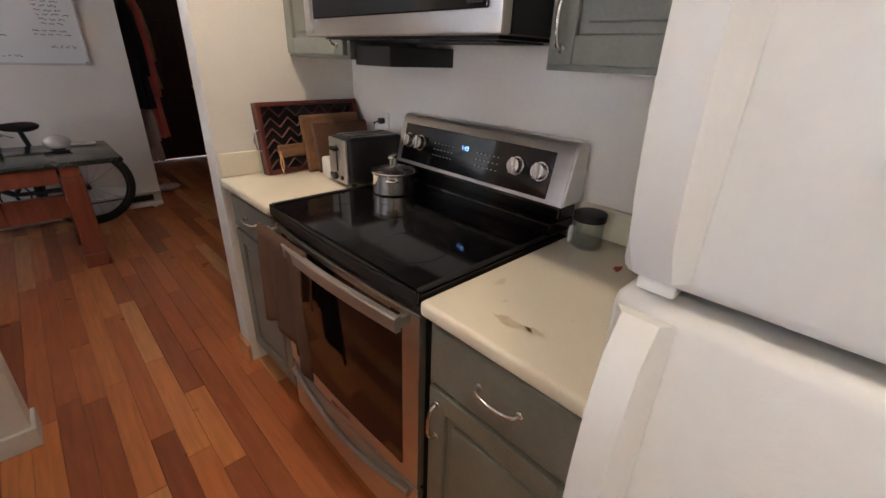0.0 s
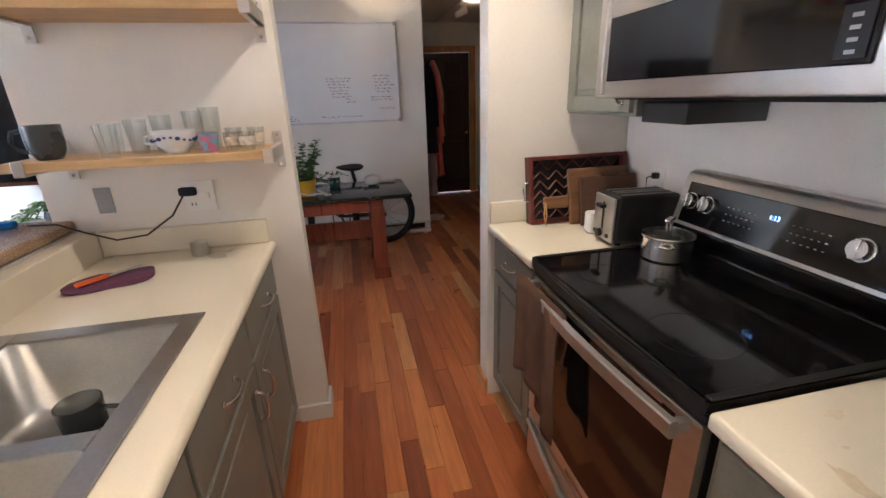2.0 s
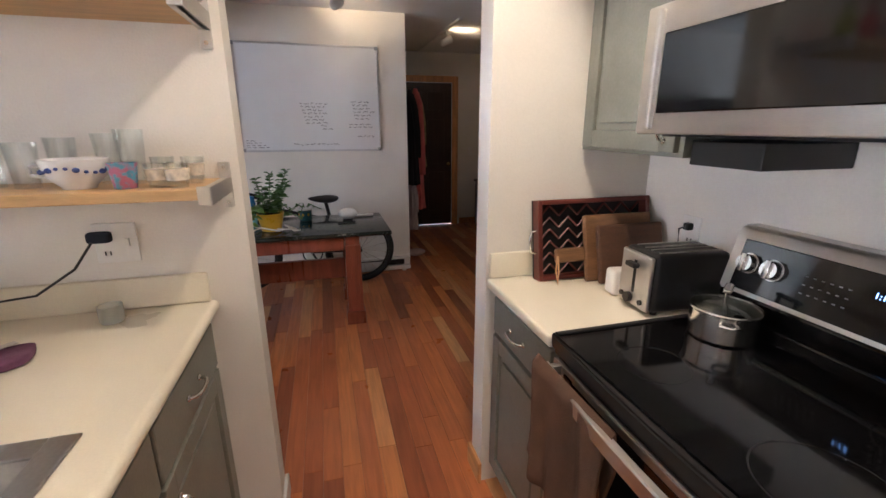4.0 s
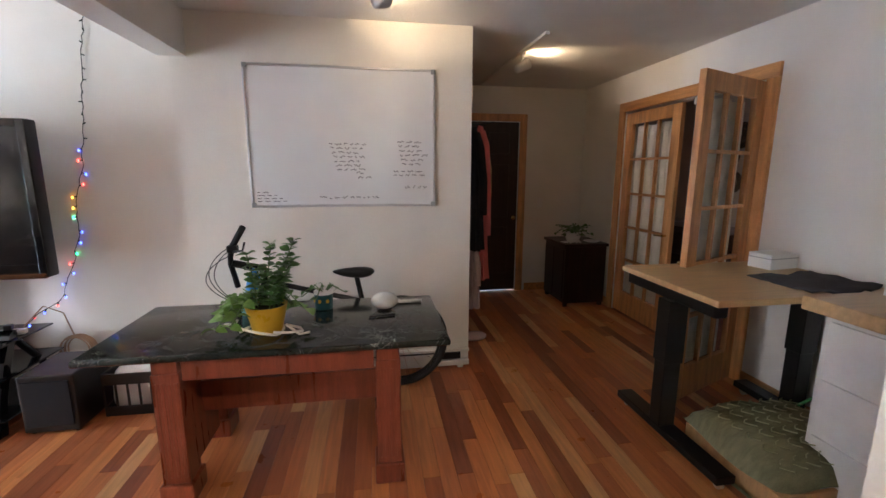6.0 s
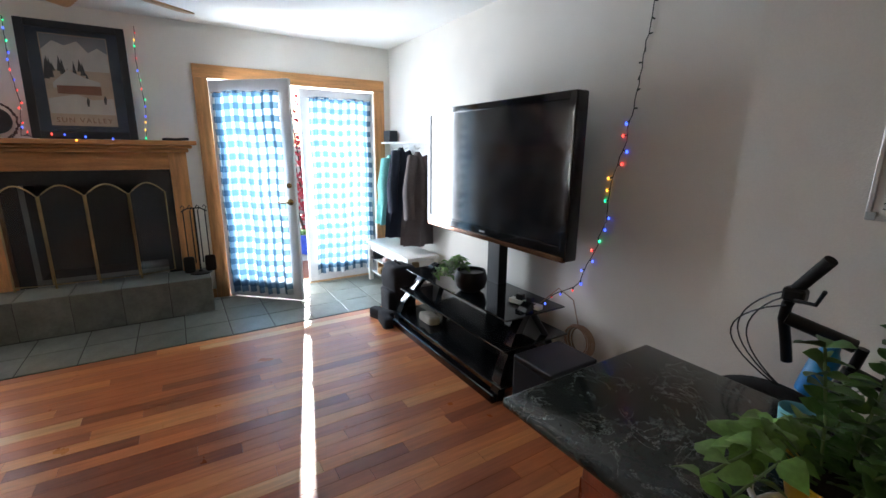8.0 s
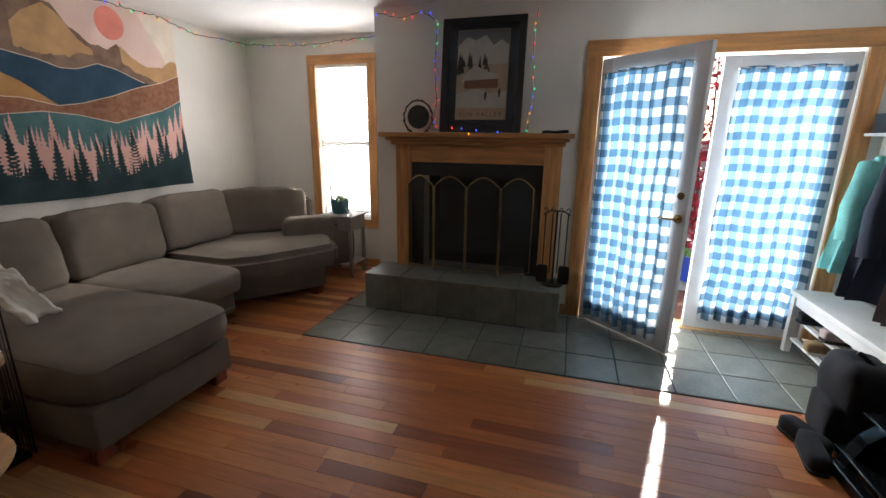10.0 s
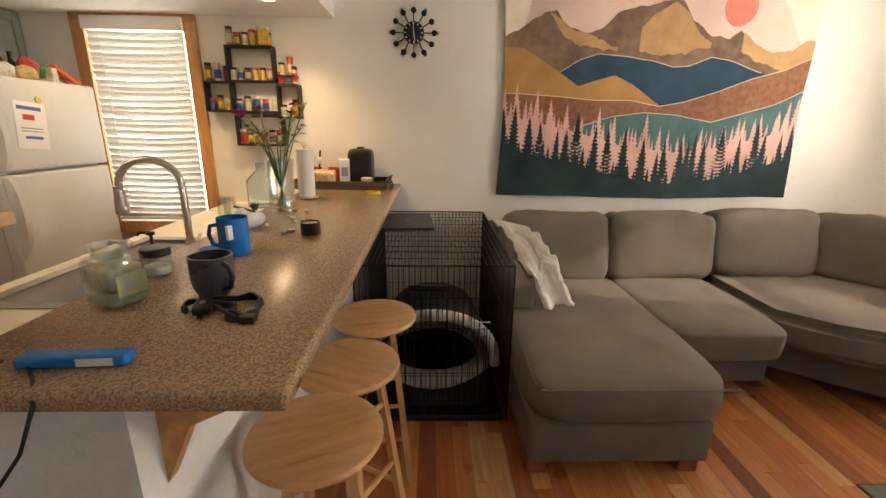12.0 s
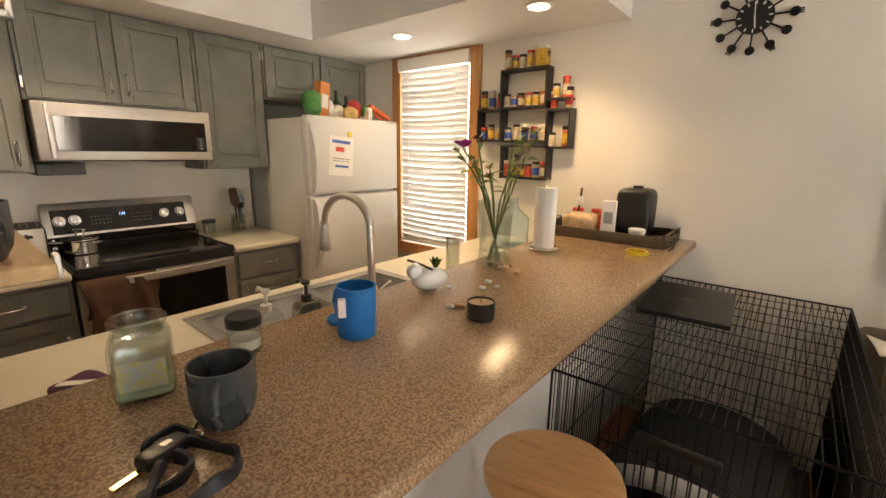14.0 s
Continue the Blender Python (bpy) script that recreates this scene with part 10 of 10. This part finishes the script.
part("lid_rim", torus(bmesh.new(), (0, 0, 0), 0.080, 0.0035, 40, 6), M_PAN, lid, smooth=60, m=pose(0, 0, 0.077, 90, 0, 0))
k = bmesh.new()
for x in (-0.022, 0.022):
    tube(k, [(x, 0, 0.092), (x, 0, 0.122)], 0.005, 8)
superq(k, (0, 0, 0.127), (0.032, 0.010, 0.006), 0.5, None, 0, 12)
part("lid_grip", k, M_PAN, lid, "steel strap grip", smooth=60, m=pose(0, 0, 0, 0, 0, 35))
part("handle", tube(bmesh.new(), [(0.02, 0.074, 0.060), (0.03, 0.115, 0.066), (0.035, 0.155, 0.070)], 0.007, 8), M_PAN, th, "short steel handle", smooth=60)
part("loop_handle", tube(bmesh.new(), [(-0.062, -0.047, 0.056), (-0.074, -0.058, 0.058), (-0.062, -0.078, 0.058), (-0.044, -0.082, 0.058), (-0.035, -0.069, 0.056)], 0.004, 8), M_PAN, th, smooth=60)
th = thing("jar", "glass jar with a black lid beside the range", "jar", pose(1.34, 0.945, 0.9155))
part("jar_body", jar(bmesh.new(), 0.042, 0.082), M_CLEAR, th, smooth=40)
part("lid", lathe(bmesh.new(), [(0.044, 0.078), (0.044, 0.098), (0.040, 0.10), (0.0005, 0.10)], n=28), M_BLACK, th, "black lid", smooth=40)
part("label_patch", solid((-0.044, -0.030, 0.028, 0.034, 0.015, 0.06)), M_PAPER, th)
th = thing("utensil_jar", "glass jar of cooking utensils on the worktop", "utensil jar", pose(1.31, 0.755, 0.9155))
part("jar_body", jar(bmesh.new(), 0.046, 0.115), M_CLEAR, th, smooth=40)
sp = bmesh.new()
tube(sp, [(0.0, 0.0, 0.012), (-0.012, 0.012, 0.12), (-0.02, 0.02, 0.20)], 0.007, 8)
superq(sp, (-0.024, 0.025, 0.25), (0.007, 0.029, 0.062), 0.6, Matrix.Rotation(radians(-6), 4, "X"), 0, 14)
part("spatula", sp, material("brown_wood_spatula", (0.09, 0.045, 0.025), 0.5, vary=0.2), th, "brown wooden spatula", smooth=60)
part("spatula", tube(bmesh.new(), [(0.01, -0.01, 0.012), (0.02, -0.03, 0.12), (0.028, -0.05, 0.20)], 0.006, 8), material("teal_silicone", (0.10, 0.30, 0.36), 0.5), th, "teal whisk handle", smooth=60)
wh = bmesh.new()
for i in range(6):
    a = math.pi * i / 6
    tube(wh, [(0.028, -0.05, 0.16)] + [(0.028 + 0.020 * math.sin(radians(t)) * math.cos(a), -0.05 + 0.020 * math.sin(radians(t)) * math.sin(a), 0.16 + 0.05 * (1 - math.cos(radians(t)))) for t in range(20, 341, 32)], 0.0014, 4)
part("whisk", wh, material("teal_silicone_wire", (0.14, 0.36, 0.42), 0.5), th, "teal whisk")
part("scissors", solid((0.02, 0.028, -0.045, -0.02, 0.05, 0.16), (0.018, 0.030, -0.062, -0.012, 0.16, 0.20), bevel=0.004), M_BLACK, th, "black scissor grips")
for y in (1.14, 2.02):
    th = thing("wall_outlet", "white double wall outlet above the worktop", "outlet")
    z = 1.098 if y > 2 else 1.16
    y = y if y > 2 else 0.66
    pl = part("plate", solid((XK - 0.006, XK - 0.0005, y - 0.036, y + 0.036, z - 0.058, z + 0.058), bevel=0.002), M_WHITE, th)
    for dz in (-0.024, 0.024):
        part("socket_slot", solid((XK - 0.0068, XK - 0.0062, y - 0.010, y - 0.006, z + dz - 0.006, z + dz + 0.006), (XK - 0.0068, XK - 0.0062, y + 0.006, y + 0.010, z + dz - 0.006, z + dz + 0.006)), M_BLACK, th)
    if y > 2:
        part("plug", solid((XK - 0.03, XK - 0.0069, y - 0.012, y + 0.012, z + 0.012, z + 0.036), bevel=0.004), M_BLACK, th)
        part("plug_cord", tube(bmesh.new(), [(XK - 0.03, y, z + 0.024), (XK - 0.06, y - 0.005, z + 0.02), (XK - 0.07, y - 0.02, z - 0.03), (XK - 0.055, y - 0.05, z - 0.09), (XK - 0.06, y - 0.08, z - 0.178)], 0.0035, 6), M_BLACK, th, smooth=60)

# ---- shelf wall things ----
th = thing("wall_outlet", "white outlet and switch plate with a dark plug", "outlet")
part("plate", solid((-0.405, -0.295, 2.293, 2.2995, 1.062, 1.180), bevel=0.002), M_WHITE, th)
part("switch_toggle", solid((-0.325, -0.315, 2.284, 2.293, 1.110, 1.134)), M_WHITE, th)
part("plug", superq(bmesh.new(), (-0.385, 2.282, 1.142), (0.03, 0.012, 0.016), 0.6, None, 0, 12), M_NAVY, th, "dark adaptor plug", smooth=60)
part("socket_slot", solid((-0.383, -0.380, 2.2915, 2.2929, 1.085, 1.097), (-0.370, -0.367, 2.2915, 2.2929, 1.085, 1.097)), M_BLACK, th)
th = thing("wall_outlet", "empty dark outlet box in the wall", "outlet", None, solid((-0.700, -0.645, 2.2965, 2.2995, 1.080, 1.175), bevel=0.001), M_PRINT)
LZ = 1.3005
th = thing("bowl", "white china bowl painted with blue flowers", "bowl", pose(-0.335, 2.14, LZ))
part("dish", lathe(bmesh.new(), [(0.034, 0), (0.036, 0.006), (0.060, 0.03), (0.070, 0.072), (0.067, 0.072), (0.057, 0.032), (0.033, 0.010), (0.0005, 0.009)], n=32), bpy.data.materials["white_glaze"], th, smooth=50)
k = bmesh.new()
for i in range(22):
    a = 0.2856 * i
    z = 0.047 + 0.006 * math.sin(3 * a)
    ball(k, (0.0655 * math.cos(a), 0.0655 * math.sin(a), z), 0.005 if i % 3 else 0.008, (1, 1, 0.8), 8)
part("flower_band", k, material("cobalt_print", (0.04, 0.07, 0.25), 0.4), th)
part("handle", tube(bmesh.new(), [(-0.066, 0, 0.058), (-0.092, 0, 0.054), (-0.094, 0, 0.035), (-0.062, 0, 0.028)], 0.005, 8), bpy.data.materials["white_glaze"], th, smooth=60)
th = thing("cup", "paper cup printed with pink and blue flowers", "cup", pose(-0.225, 2.11, LZ))
part("cup_body", lathe(bmesh.new(), [(0.024, 0), (0.032, 0.062), (0.030, 0.062), (0.022, 0.004), (0.0005, 0.004)], n=20), material("floral_print", (0.45, 0.14, 0.22), 0.6, second=(0.10, 0.32, 0.45), scale=45, amount=0.9), th, smooth=40)
M_THIN = thin_glass("thin_tumbler_glass", (0.96, 0.975, 0.97))
M_PRINTG = material("printed_cup_glass", (0.62, 0.55, 0.45), 0.2, vary=0.3, scale=50)
for x, y, h in ((-0.155, 2.12, 0.06), (-0.105, 2.1, 0.062), (-0.165, 2.2, 0.07), (-0.09, 2.19, 0.07)):
    th = thing("tumbler", "small printed glass tumbler on the shelf", "glass", pose(x, y, LZ), group="shelf tumblers")
    part("tumbler_body", lathe(bmesh.new(), [(0.022, 0), (0.029, h), (0.0265, h), (0.020, 0.006), (0.0005, 0.006)], n=20), M_THIN, th, smooth=40)
    part("print_band", lathe(bmesh.new(), [(0.0255, h * 0.3), (0.0282, h * 0.75)], n=20), M_PRINTG, th, smooth=40)
for x, y, h in ((-0.52, 2.11, 0.10), (-0.46, 2.18, 0.11), (-0.40, 2.23, 0.12), (-0.30, 2.24, 0.13), (-0.24, 2.22, 0.14), (-0.55, 2.21, 0.10)):
    th = thing("drinking_glass", "clear drinking glass standing on the shelf", "glass", pose(x, y, LZ), group="shelf glasses")
    part("glass_body", lathe(bmesh.new(), [(0.026, 0), (0.034, h), (0.032, h), (0.024, 0.008), (0.0005, 0.008)], n=22), M_THIN, th, smooth=40)
mug("dark grey mug at the end of the shelf", pose(-0.70, 2.13, LZ, 0, 0, 200), M_MUG, 0.050, 0.105)
UZ = 1.7405
for i, (x, c, h) in enumerate(((-0.13, (0.35, 0.40, 0.04), 0.12), (-0.17, (0.60, 0.10, 0.08), 0.10), (-0.24, (0.55, 0.06, 0.07), 0.13), (-0.31, (0.25, 0.30, 0.20), 0.12), (-0.38, (0.16, 0.04, 0.07), 0.15), (-0.46, (0.22, 0.05, 0.09), 0.16), (-0.56, (0.5, 0.4, 0.3), 0.10), (-0.66, (0.6, 0.58, 0.5), 0.09), (-0.76, (0.3, 0.1, 0.05), 0.10))):
    th = thing("bottle", "coloured bottle standing on the upper shelf", "bottle", pose(x, 2.13 + 0.03 * (i % 2), UZ), group="upper shelf bottles")
    part("bottle_body", lathe(bmesh.new(), [(0.024, 0), (0.027, 0.004), (0.027, h * 0.6), (0.012, h * 0.78), (0.012, h), (0.0005, h)], n=18), material("bottle_fill_%d" % i, c, 0.2, vary=0.15), th, smooth=40)
    part("cap", lathe(bmesh.new(), [(0.014, h + 0.0003), (0.014, h + 0.018), (0.0005, h + 0.018)], n=14), M_LID[i % 4], th)
th = thing("tealight_glass", "small frosted glass standing on the sink worktop", "glass", pose(-0.36, 2.2, 0.9155))
part("glass_body", jar(bmesh.new(), 0.03, 0.05), glass("frosted_glass", (0.85, 0.88, 0.86), 0.35), th, smooth=40)
k = superq(bmesh.new(), (0, 0, 0.012), (0.12, 0.055, 0.012), 0.6, Matrix.Rotation(radians(20), 4, "Z"), 0.02, 16, 4)
thing("dish_cloth", "crumpled purple cloth lying on the worktop", "cloth", pose(-0.56, 1.99, 0.9155), k, material("purple_cloth", (0.13, 0.05, 0.10), 0.95, vary=0.25, bump=0.5), smooth=60)
th = thing("kitchen_knife", "knife with orange handle lying on the cloth", "knife", pose(-0.56, 1.97, 0.944, 0, 0, 50))
part("handle", solid((-0.09, 0.0, -0.009, 0.009, 0, 0.012), bevel=0.004), M_ORANGE, th)
part("blade", solid((0.0, 0.10, -0.012, 0.008, 0.004, 0.006)), M_STEEL, th)
for x, y, c in ((-0.69, 1.62, "clear"), (-0.70, 1.50, "dark")):
    th = thing("soap_dispenser", "pump soap bottle standing behind the sink", "soap dispenser", pose(x, y, 0.9225) @ Matrix.Scale(1.25, 4))
    part("bottle_body", superq(bmesh.new(), (0, 0, 0.055), (0.022, 0.032, 0.055), 0.5, None, 0, 14), M_CLEAR if c == "clear" else M_SMOKE, th, smooth=60)
    part("pump", lathe(bmesh.new(), [(0.012, 0.11), (0.012, 0.125), (0.004, 0.127), (0.004, 0.15), (0.010, 0.152), (0.010, 0.16)], n=12), M_WHITE if c == "clear" else M_BLACK, th)
    part("spout", tube(bmesh.new(), [(0, 0, 0.157), (0.03, 0, 0.158), (0.036, 0, 0.150)], 0.004, 6), M_WHITE if c == "clear" else M_BLACK, th)
th = thing("water_jug", "large clear plastic water jug on the worktop corner", "water jug", pose(-0.45, -0.12, 0.9155))
part("jug_body", lathe(bmesh.new(), [(0.09, 0), (0.10, 0.01), (0.10, 0.08), (0.096, 0.09), (0.10, 0.10), (0.10, 0.19), (0.03, 0.26), (0.028, 0.31), (0.025, 0.31), (0.027, 0.262), (0.096, 0.185), (0.096, 0.014), (0.0005, 0.012)], n=32), glass("blue_tint_plastic", (0.80, 0.90, 0.96), 0.05, 1.2), th, smooth=40)
for x, y, h, r in ((-0.56, 0.62, 0.19, 0.032), (-0.47, 0.50, 0.16, 0.036)):
    th = thing("drinking_glass", "clear drinking glass by the sink", "glass", pose(x, y, 0.9155))
    part("glass_body", jar(bmesh.new(), r, h), M_THIN, th, smooth=40)

# unseen overhang, added to keep sun off the tops of the door curtains
structure("eave", "unseen dark overhang added outside to shade the upper door curtains", "roof", solid((XW - 1.15, XW - 0.14, 2.6, 6.2, 2.38, 2.46)), M_DARKW)

# marks of use on the worktop and the sofa
def blotch(bm, x, y, z, rx, ry, seed, n=22):
    rng = random.Random(seed)
    ph = [rng.uniform(0, 6.28) for _ in range(3)]
    bm.faces.new([bm.verts.new((x + rx * (1 + 0.25 * math.sin(3 * a + ph[0]) + 0.18 * math.sin(5 * a + ph[1])) * math.cos(a), y + ry * (1 + 0.25 * math.sin(2 * a + ph[2]) + 0.15 * math.sin(7 * a)) * math.sin(a), z)) for a in [2 * math.pi * i / n for i in range(n)]])
    return bm


M_STAINP = material("pale_tea_stain", (0.74, 0.64, 0.46), 0.35, vary=0.08, scale=60, bump=0)
for i, (x, y, rx, ry, mt) in enumerate(((0.876, 0.838, 0.012, 0.045, M_STAINP), (0.885, 0.79, 0.008, 0.022, M_STAINP), (0.99, 0.96, 0.018, 0.010, M_STAINP), (0.93, 0.90, 0.006, 0.004, M_STAINP), (0.975, 0.763, 0.003, 0.002, M_STAINP))):
    thing("stain", "brown food stain on the cream worktop", "stain", None, blotch(bmesh.new(), x, y, 0.9163, rx, ry, i), mt)
pet = thing("petal", "dried red petal lying on the cream worktop", "petal", None, blotch(bmesh.new(), 1.271, 0.815, 0.9170, 0.016, 0.011, 9), material("dried_red_petal", (0.42, 0.06, 0.03), 0.6, vary=0.3))
pet.modifiers.new("thick", "SOLIDIFY").thickness = 0.0012

# ---- floors: planks and slate tiles, piece by piece ----
def wood_floor(name, per_object):
    m = bpy.data.materials.new(name)
    m.use_nodes = True
    nt = m.node_tree
    link = nt.links.new
    b = nt.nodes["Principled BSDF"]
    if per_object:
        rnd = nt.nodes.new("ShaderNodeObjectInfo").outputs["Random"]
    else:
        rnd = nt.nodes.new("ShaderNodeNewGeometry").outputs["Random Per Island"]
    geo = nt.nodes.new("ShaderNodeNewGeometry")
    off = nt.nodes.new("ShaderNodeVectorMath")
    off.operation = "SCALE"
    com = nt.nodes.new("ShaderNodeCombineXYZ")
    link(rnd, com.inputs[0])
    link(rnd, com.inputs[1])
    link(com.outputs[0], off.inputs[0])
    off.inputs["Scale"].default_value = 37.0
    add = nt.nodes.new("ShaderNodeVectorMath")
    link(geo.outputs["Position"], add.inputs[0])
    link(off.outputs[0], add.inputs[1])
    mp = nt.nodes.new("ShaderNodeMapping")
    mp.inputs["Scale"].default_value = (22, 1.6, 1)
    link(add.outputs[0], mp.inputs[0])
    grain = nt.nodes.new("ShaderNodeTexNoise")
    grain.inputs["Scale"].default_value = 2.0
    grain.inputs["Detail"].default_value = 6
    grain.inputs["Distortion"].default_value = 0.6
    link(mp.outputs[0], grain.inputs["Vector"])
    ramp = nt.nodes.new("ShaderNodeValToRGB")
    el = ramp.color_ramp.elements
    el[0].position, el[0].color = 0.0, (0.24, 0.066, 0.028, 1)
    el[1].position, el[1].color = 1.0, (0.70, 0.38, 0.17, 1)
    for p, c in ((0.22, (0.42, 0.125, 0.046, 1)), (0.55, (0.56, 0.185, 0.062, 1)), (0.86, (0.64, 0.25, 0.085, 1)), (0.93, (0.66, 0.33, 0.14, 1))):
        e = el.new(p)
        e.color = c
    link(rnd, ramp.inputs[0])
    mul = nt.nodes.new("ShaderNodeMix")
    mul.data_type = "RGBA"
    mul.blend_type = "MULTIPLY"
    mul.inputs[0].default_value = 0.75
    gr = nt.nodes.new("ShaderNodeMapRange")
    gr.inputs["From Min"].default_value = 0.3
    gr.inputs["From Max"].default_value = 0.7
    gr.inputs["To Min"].default_value = 0.68
    gr.inputs["To Max"].default_value = 1.12
    link(grain.outputs["Fac"], gr.inputs["Value"])
    link(ramp.outputs[0], mul.inputs[6])
    cc = nt.nodes.new("ShaderNodeCombineColor")
    for i in range(3):
        link(gr.outputs[0], cc.inputs[i])
    link(cc.outputs[0], mul.inputs[7])
    link(mul.outputs[2], b.inputs["Base Color"])
    wear = nt.nodes.new("ShaderNodeTexNoise")
    wear.inputs["Scale"].default_value = 7.0
    wear.inputs["Detail"].default_value = 5
    link(geo.outputs["Position"], wear.inputs["Vector"])
    rr = nt.nodes.new("ShaderNodeMapRange")
    rr.inputs["From Min"].default_value = 0.3
    rr.inputs["From Max"].default_value = 0.7
    rr.inputs["To Min"].default_value = 0.27
    rr.inputs["To Max"].default_value = 0.40
    link(wear.outputs["Fac"], rr.inputs["Value"])
    link(rr.outputs[0], b.inputs["Roughness"])
    bp = nt.nodes.new("ShaderNodeBump")
    bp.inputs["Strength"].default_value = 0.06
    bp.inputs["Distance"].default_value = 0.003
    link(grain.outputs["Fac"], bp.inputs["Height"])
    link(bp.outputs[0], b.inputs["Normal"])
    return m


M_PLANK = wood_floor("red_brown_plank", True)
M_PLANKS = wood_floor("red_brown_planks_joined", False)
TILE_X, TILE_Y0 = -3.515, 1.45           # tiles lie west of TILE_X and north of TILE_Y0
PWID = 0.083
FLOOR = structure("floor", "red-brown hardwood floor of narrow planks", "floor", solid((-5.33, 3.04, YS, YH + 0.1, -0.012, -0.0095)), M_PLANKBASE)
rng = random.Random(77)
near, far = [], []
x = XWIN + 0.002
while x < XE + 0.10:
    y = YS - rng.uniform(0, 1.0)
    while y < YH + 0.1:
        L = rng.choice((0.35, 0.5, 0.7, 0.9, 1.1, 1.4))
        y0, y1 = max(y, YS), min(y + L, YH + 0.12)
        if x < TILE_X and y1 > TILE_Y0:
            y1 = min(y1, TILE_Y0) if y0 < TILE_Y0 else y0
        hidden = (x > XK + 0.15 and y1 < 2.30) or (x < 0.75 and y0 > YNL + 0.12)
        if y1 - y0 > 0.06 and not hidden:
            inside = (-0.2 < x < 0.75 and 0.6 < (y0 + y1) / 2 < 3.6) or (-2.6 < x < 0.2 and 2.4 < (y0 + y1) / 2 < 4.2)
            (near if inside and len(near) < 300 else far).append((x, y0, y1))
        y += L
    x += PWID


def plank_mesh(w, l):
    bm = bmesh.new()
    c = 0.0012
    lo = [bm.verts.new(p) for p in ((0.0004, 0.0004, -0.0095), (w - 0.0004, 0.0004, -0.0095), (w - 0.0004, l - 0.0004, -0.0095), (0.0004, l - 0.0004, -0.0095))]
    md = [bm.verts.new(p) for p in ((0.0004, 0.0004, -c), (w - 0.0004, 0.0004, -c), (w - 0.0004, l - 0.0004, -c), (0.0004, l - 0.0004, -c))]
    hi = [bm.verts.new(p) for p in ((c, c, 0), (w - c, c, 0), (w - c, l - c, 0), (c, l - c, 0))]
    for a, b in ((lo, md), (md, hi)):
        for i in range(4):
            bm.faces.new((a[i], a[(i + 1) % 4], b[(i + 1) % 4], b[i]))
    bm.faces.new(hi)
    return bm


MESHES = {}
for px, y0, y1 in near:
    key = round(y1 - y0, 3)
    if key not in MESHES:
        MESHES[key] = finish("plank", plank_mesh(PWID, key), M_PLANK)
    ob = new("plank", MESHES[key])
    ob.parent = FLOOR
    ob.location = (px, y0, 0)
verts, faces = [], []
for px, y0, y1 in far:
    n, c, w = len(verts), 0.0012, PWID
    verts += [(px + 0.0004, y0 + 0.0004, -c), (px + w - 0.0004, y0 + 0.0004, -c), (px + w - 0.0004, y1 - 0.0004, -c), (px + 0.0004, y1 - 0.0004, -c),
              (px + c, y0 + c, 0), (px + w - c, y0 + c, 0), (px + w - c, y1 - c, 0), (px + c, y1 - c, 0)]
    faces += [(n + 4, n + 5, n + 6, n + 7)] + [(n + i, n + (i + 1) % 4, n + 4 + (i + 1) % 4, n + 4 + i) for i in range(4)]
data = bpy.data.meshes.new("planks")
data.from_pydata(verts, [], faces)
data.materials.append(M_PLANKS)
ob = new("planks", data)
ob.parent = FLOOR
ob["kind"] = "stuff"

# slate tiles before the hearth and the french doors
TP = 0.32
SLATE = structure("tile_floor", "dark slate tiles set in grout before the hearth", "floor", solid((XW, TILE_X, TILE_Y0, YNL, -0.011, -0.003)), M_GROUT)


def tile_mesh(w, d, h=0.006):
    bm = bmesh.new()
    box(bm, 0.004, w - 0.004, 0.004, d - 0.004, -h, 0.0015, 0.0025, 1)
    return finish("tile", bm, M_TILE)


TM = {}
cols = [(TILE_X - TP * (i + 1), TILE_X - TP * i) for i in range(4)]
ys = []
y = 3.37 - 6 * TP
while y < YNL - 0.05:
    ys.append((y, min(y + TP, YNL)))
    y += TP
for x0, x1 in cols:
    x0 = max(x0, XW)
    if x1 - x0 < 0.04:
        continue
    for y0, y1 in ys:
        if x1 < -4.165 + 0.02 and y0 > 1.6 and y1 < 3.32:
            continue
        key = (round(x1 - x0, 3), round(y1 - y0, 3))
        if key not in TM:
            TM[key] = tile_mesh(*key)
        ob = new("tile", TM[key])
        ob.parent = SLATE
        ob.location = (x0, y0, 0)

# raised hearth, tiled
HX, HY0, HY1, HZ = -4.165, 1.655, 3.295, 0.314
HEARTH = structure("hearth", "raised hearth clad in dark slate tiles", "hearth", solid((XW + 0.0005, HX - 0.010, HY0 + 0.010, HY1 - 0.010, 0, HZ - 0.010)), M_GROUT)
n = 5
step = (HY1 - HY0) / n
hm = bmesh.new()
box(hm, 0, 0.010, 0.003, step - 0.003, 0.003, HZ - 0.004, 0.003, 1)
fm = finish("tile", hm, M_TILE)
hm = bmesh.new()
box(hm, XW - HX + 0.002, 0.0, 0.003, step - 0.003, -0.0095, 0, 0.003, 1)
um = finish("tile", hm, M_TILE)
for i in range(n):
    ob = new("tile", fm)
    ob.parent = HEARTH
    ob.location = (HX - 0.0098, HY0 + step * i, 0)
    ob = new("tile", um)
    ob.parent = HEARTH
    ob.location = (HX, HY0 + step * i, HZ)
for y in (HY0, HY1 - 0.0098):
    hm = bmesh.new()
    box(hm, XW + 0.003, HX - 0.012, y, y + 0.0098, 0.003, HZ - 0.012, 0.002, 1)
    part("tile", hm, M_TILE, HEARTH)
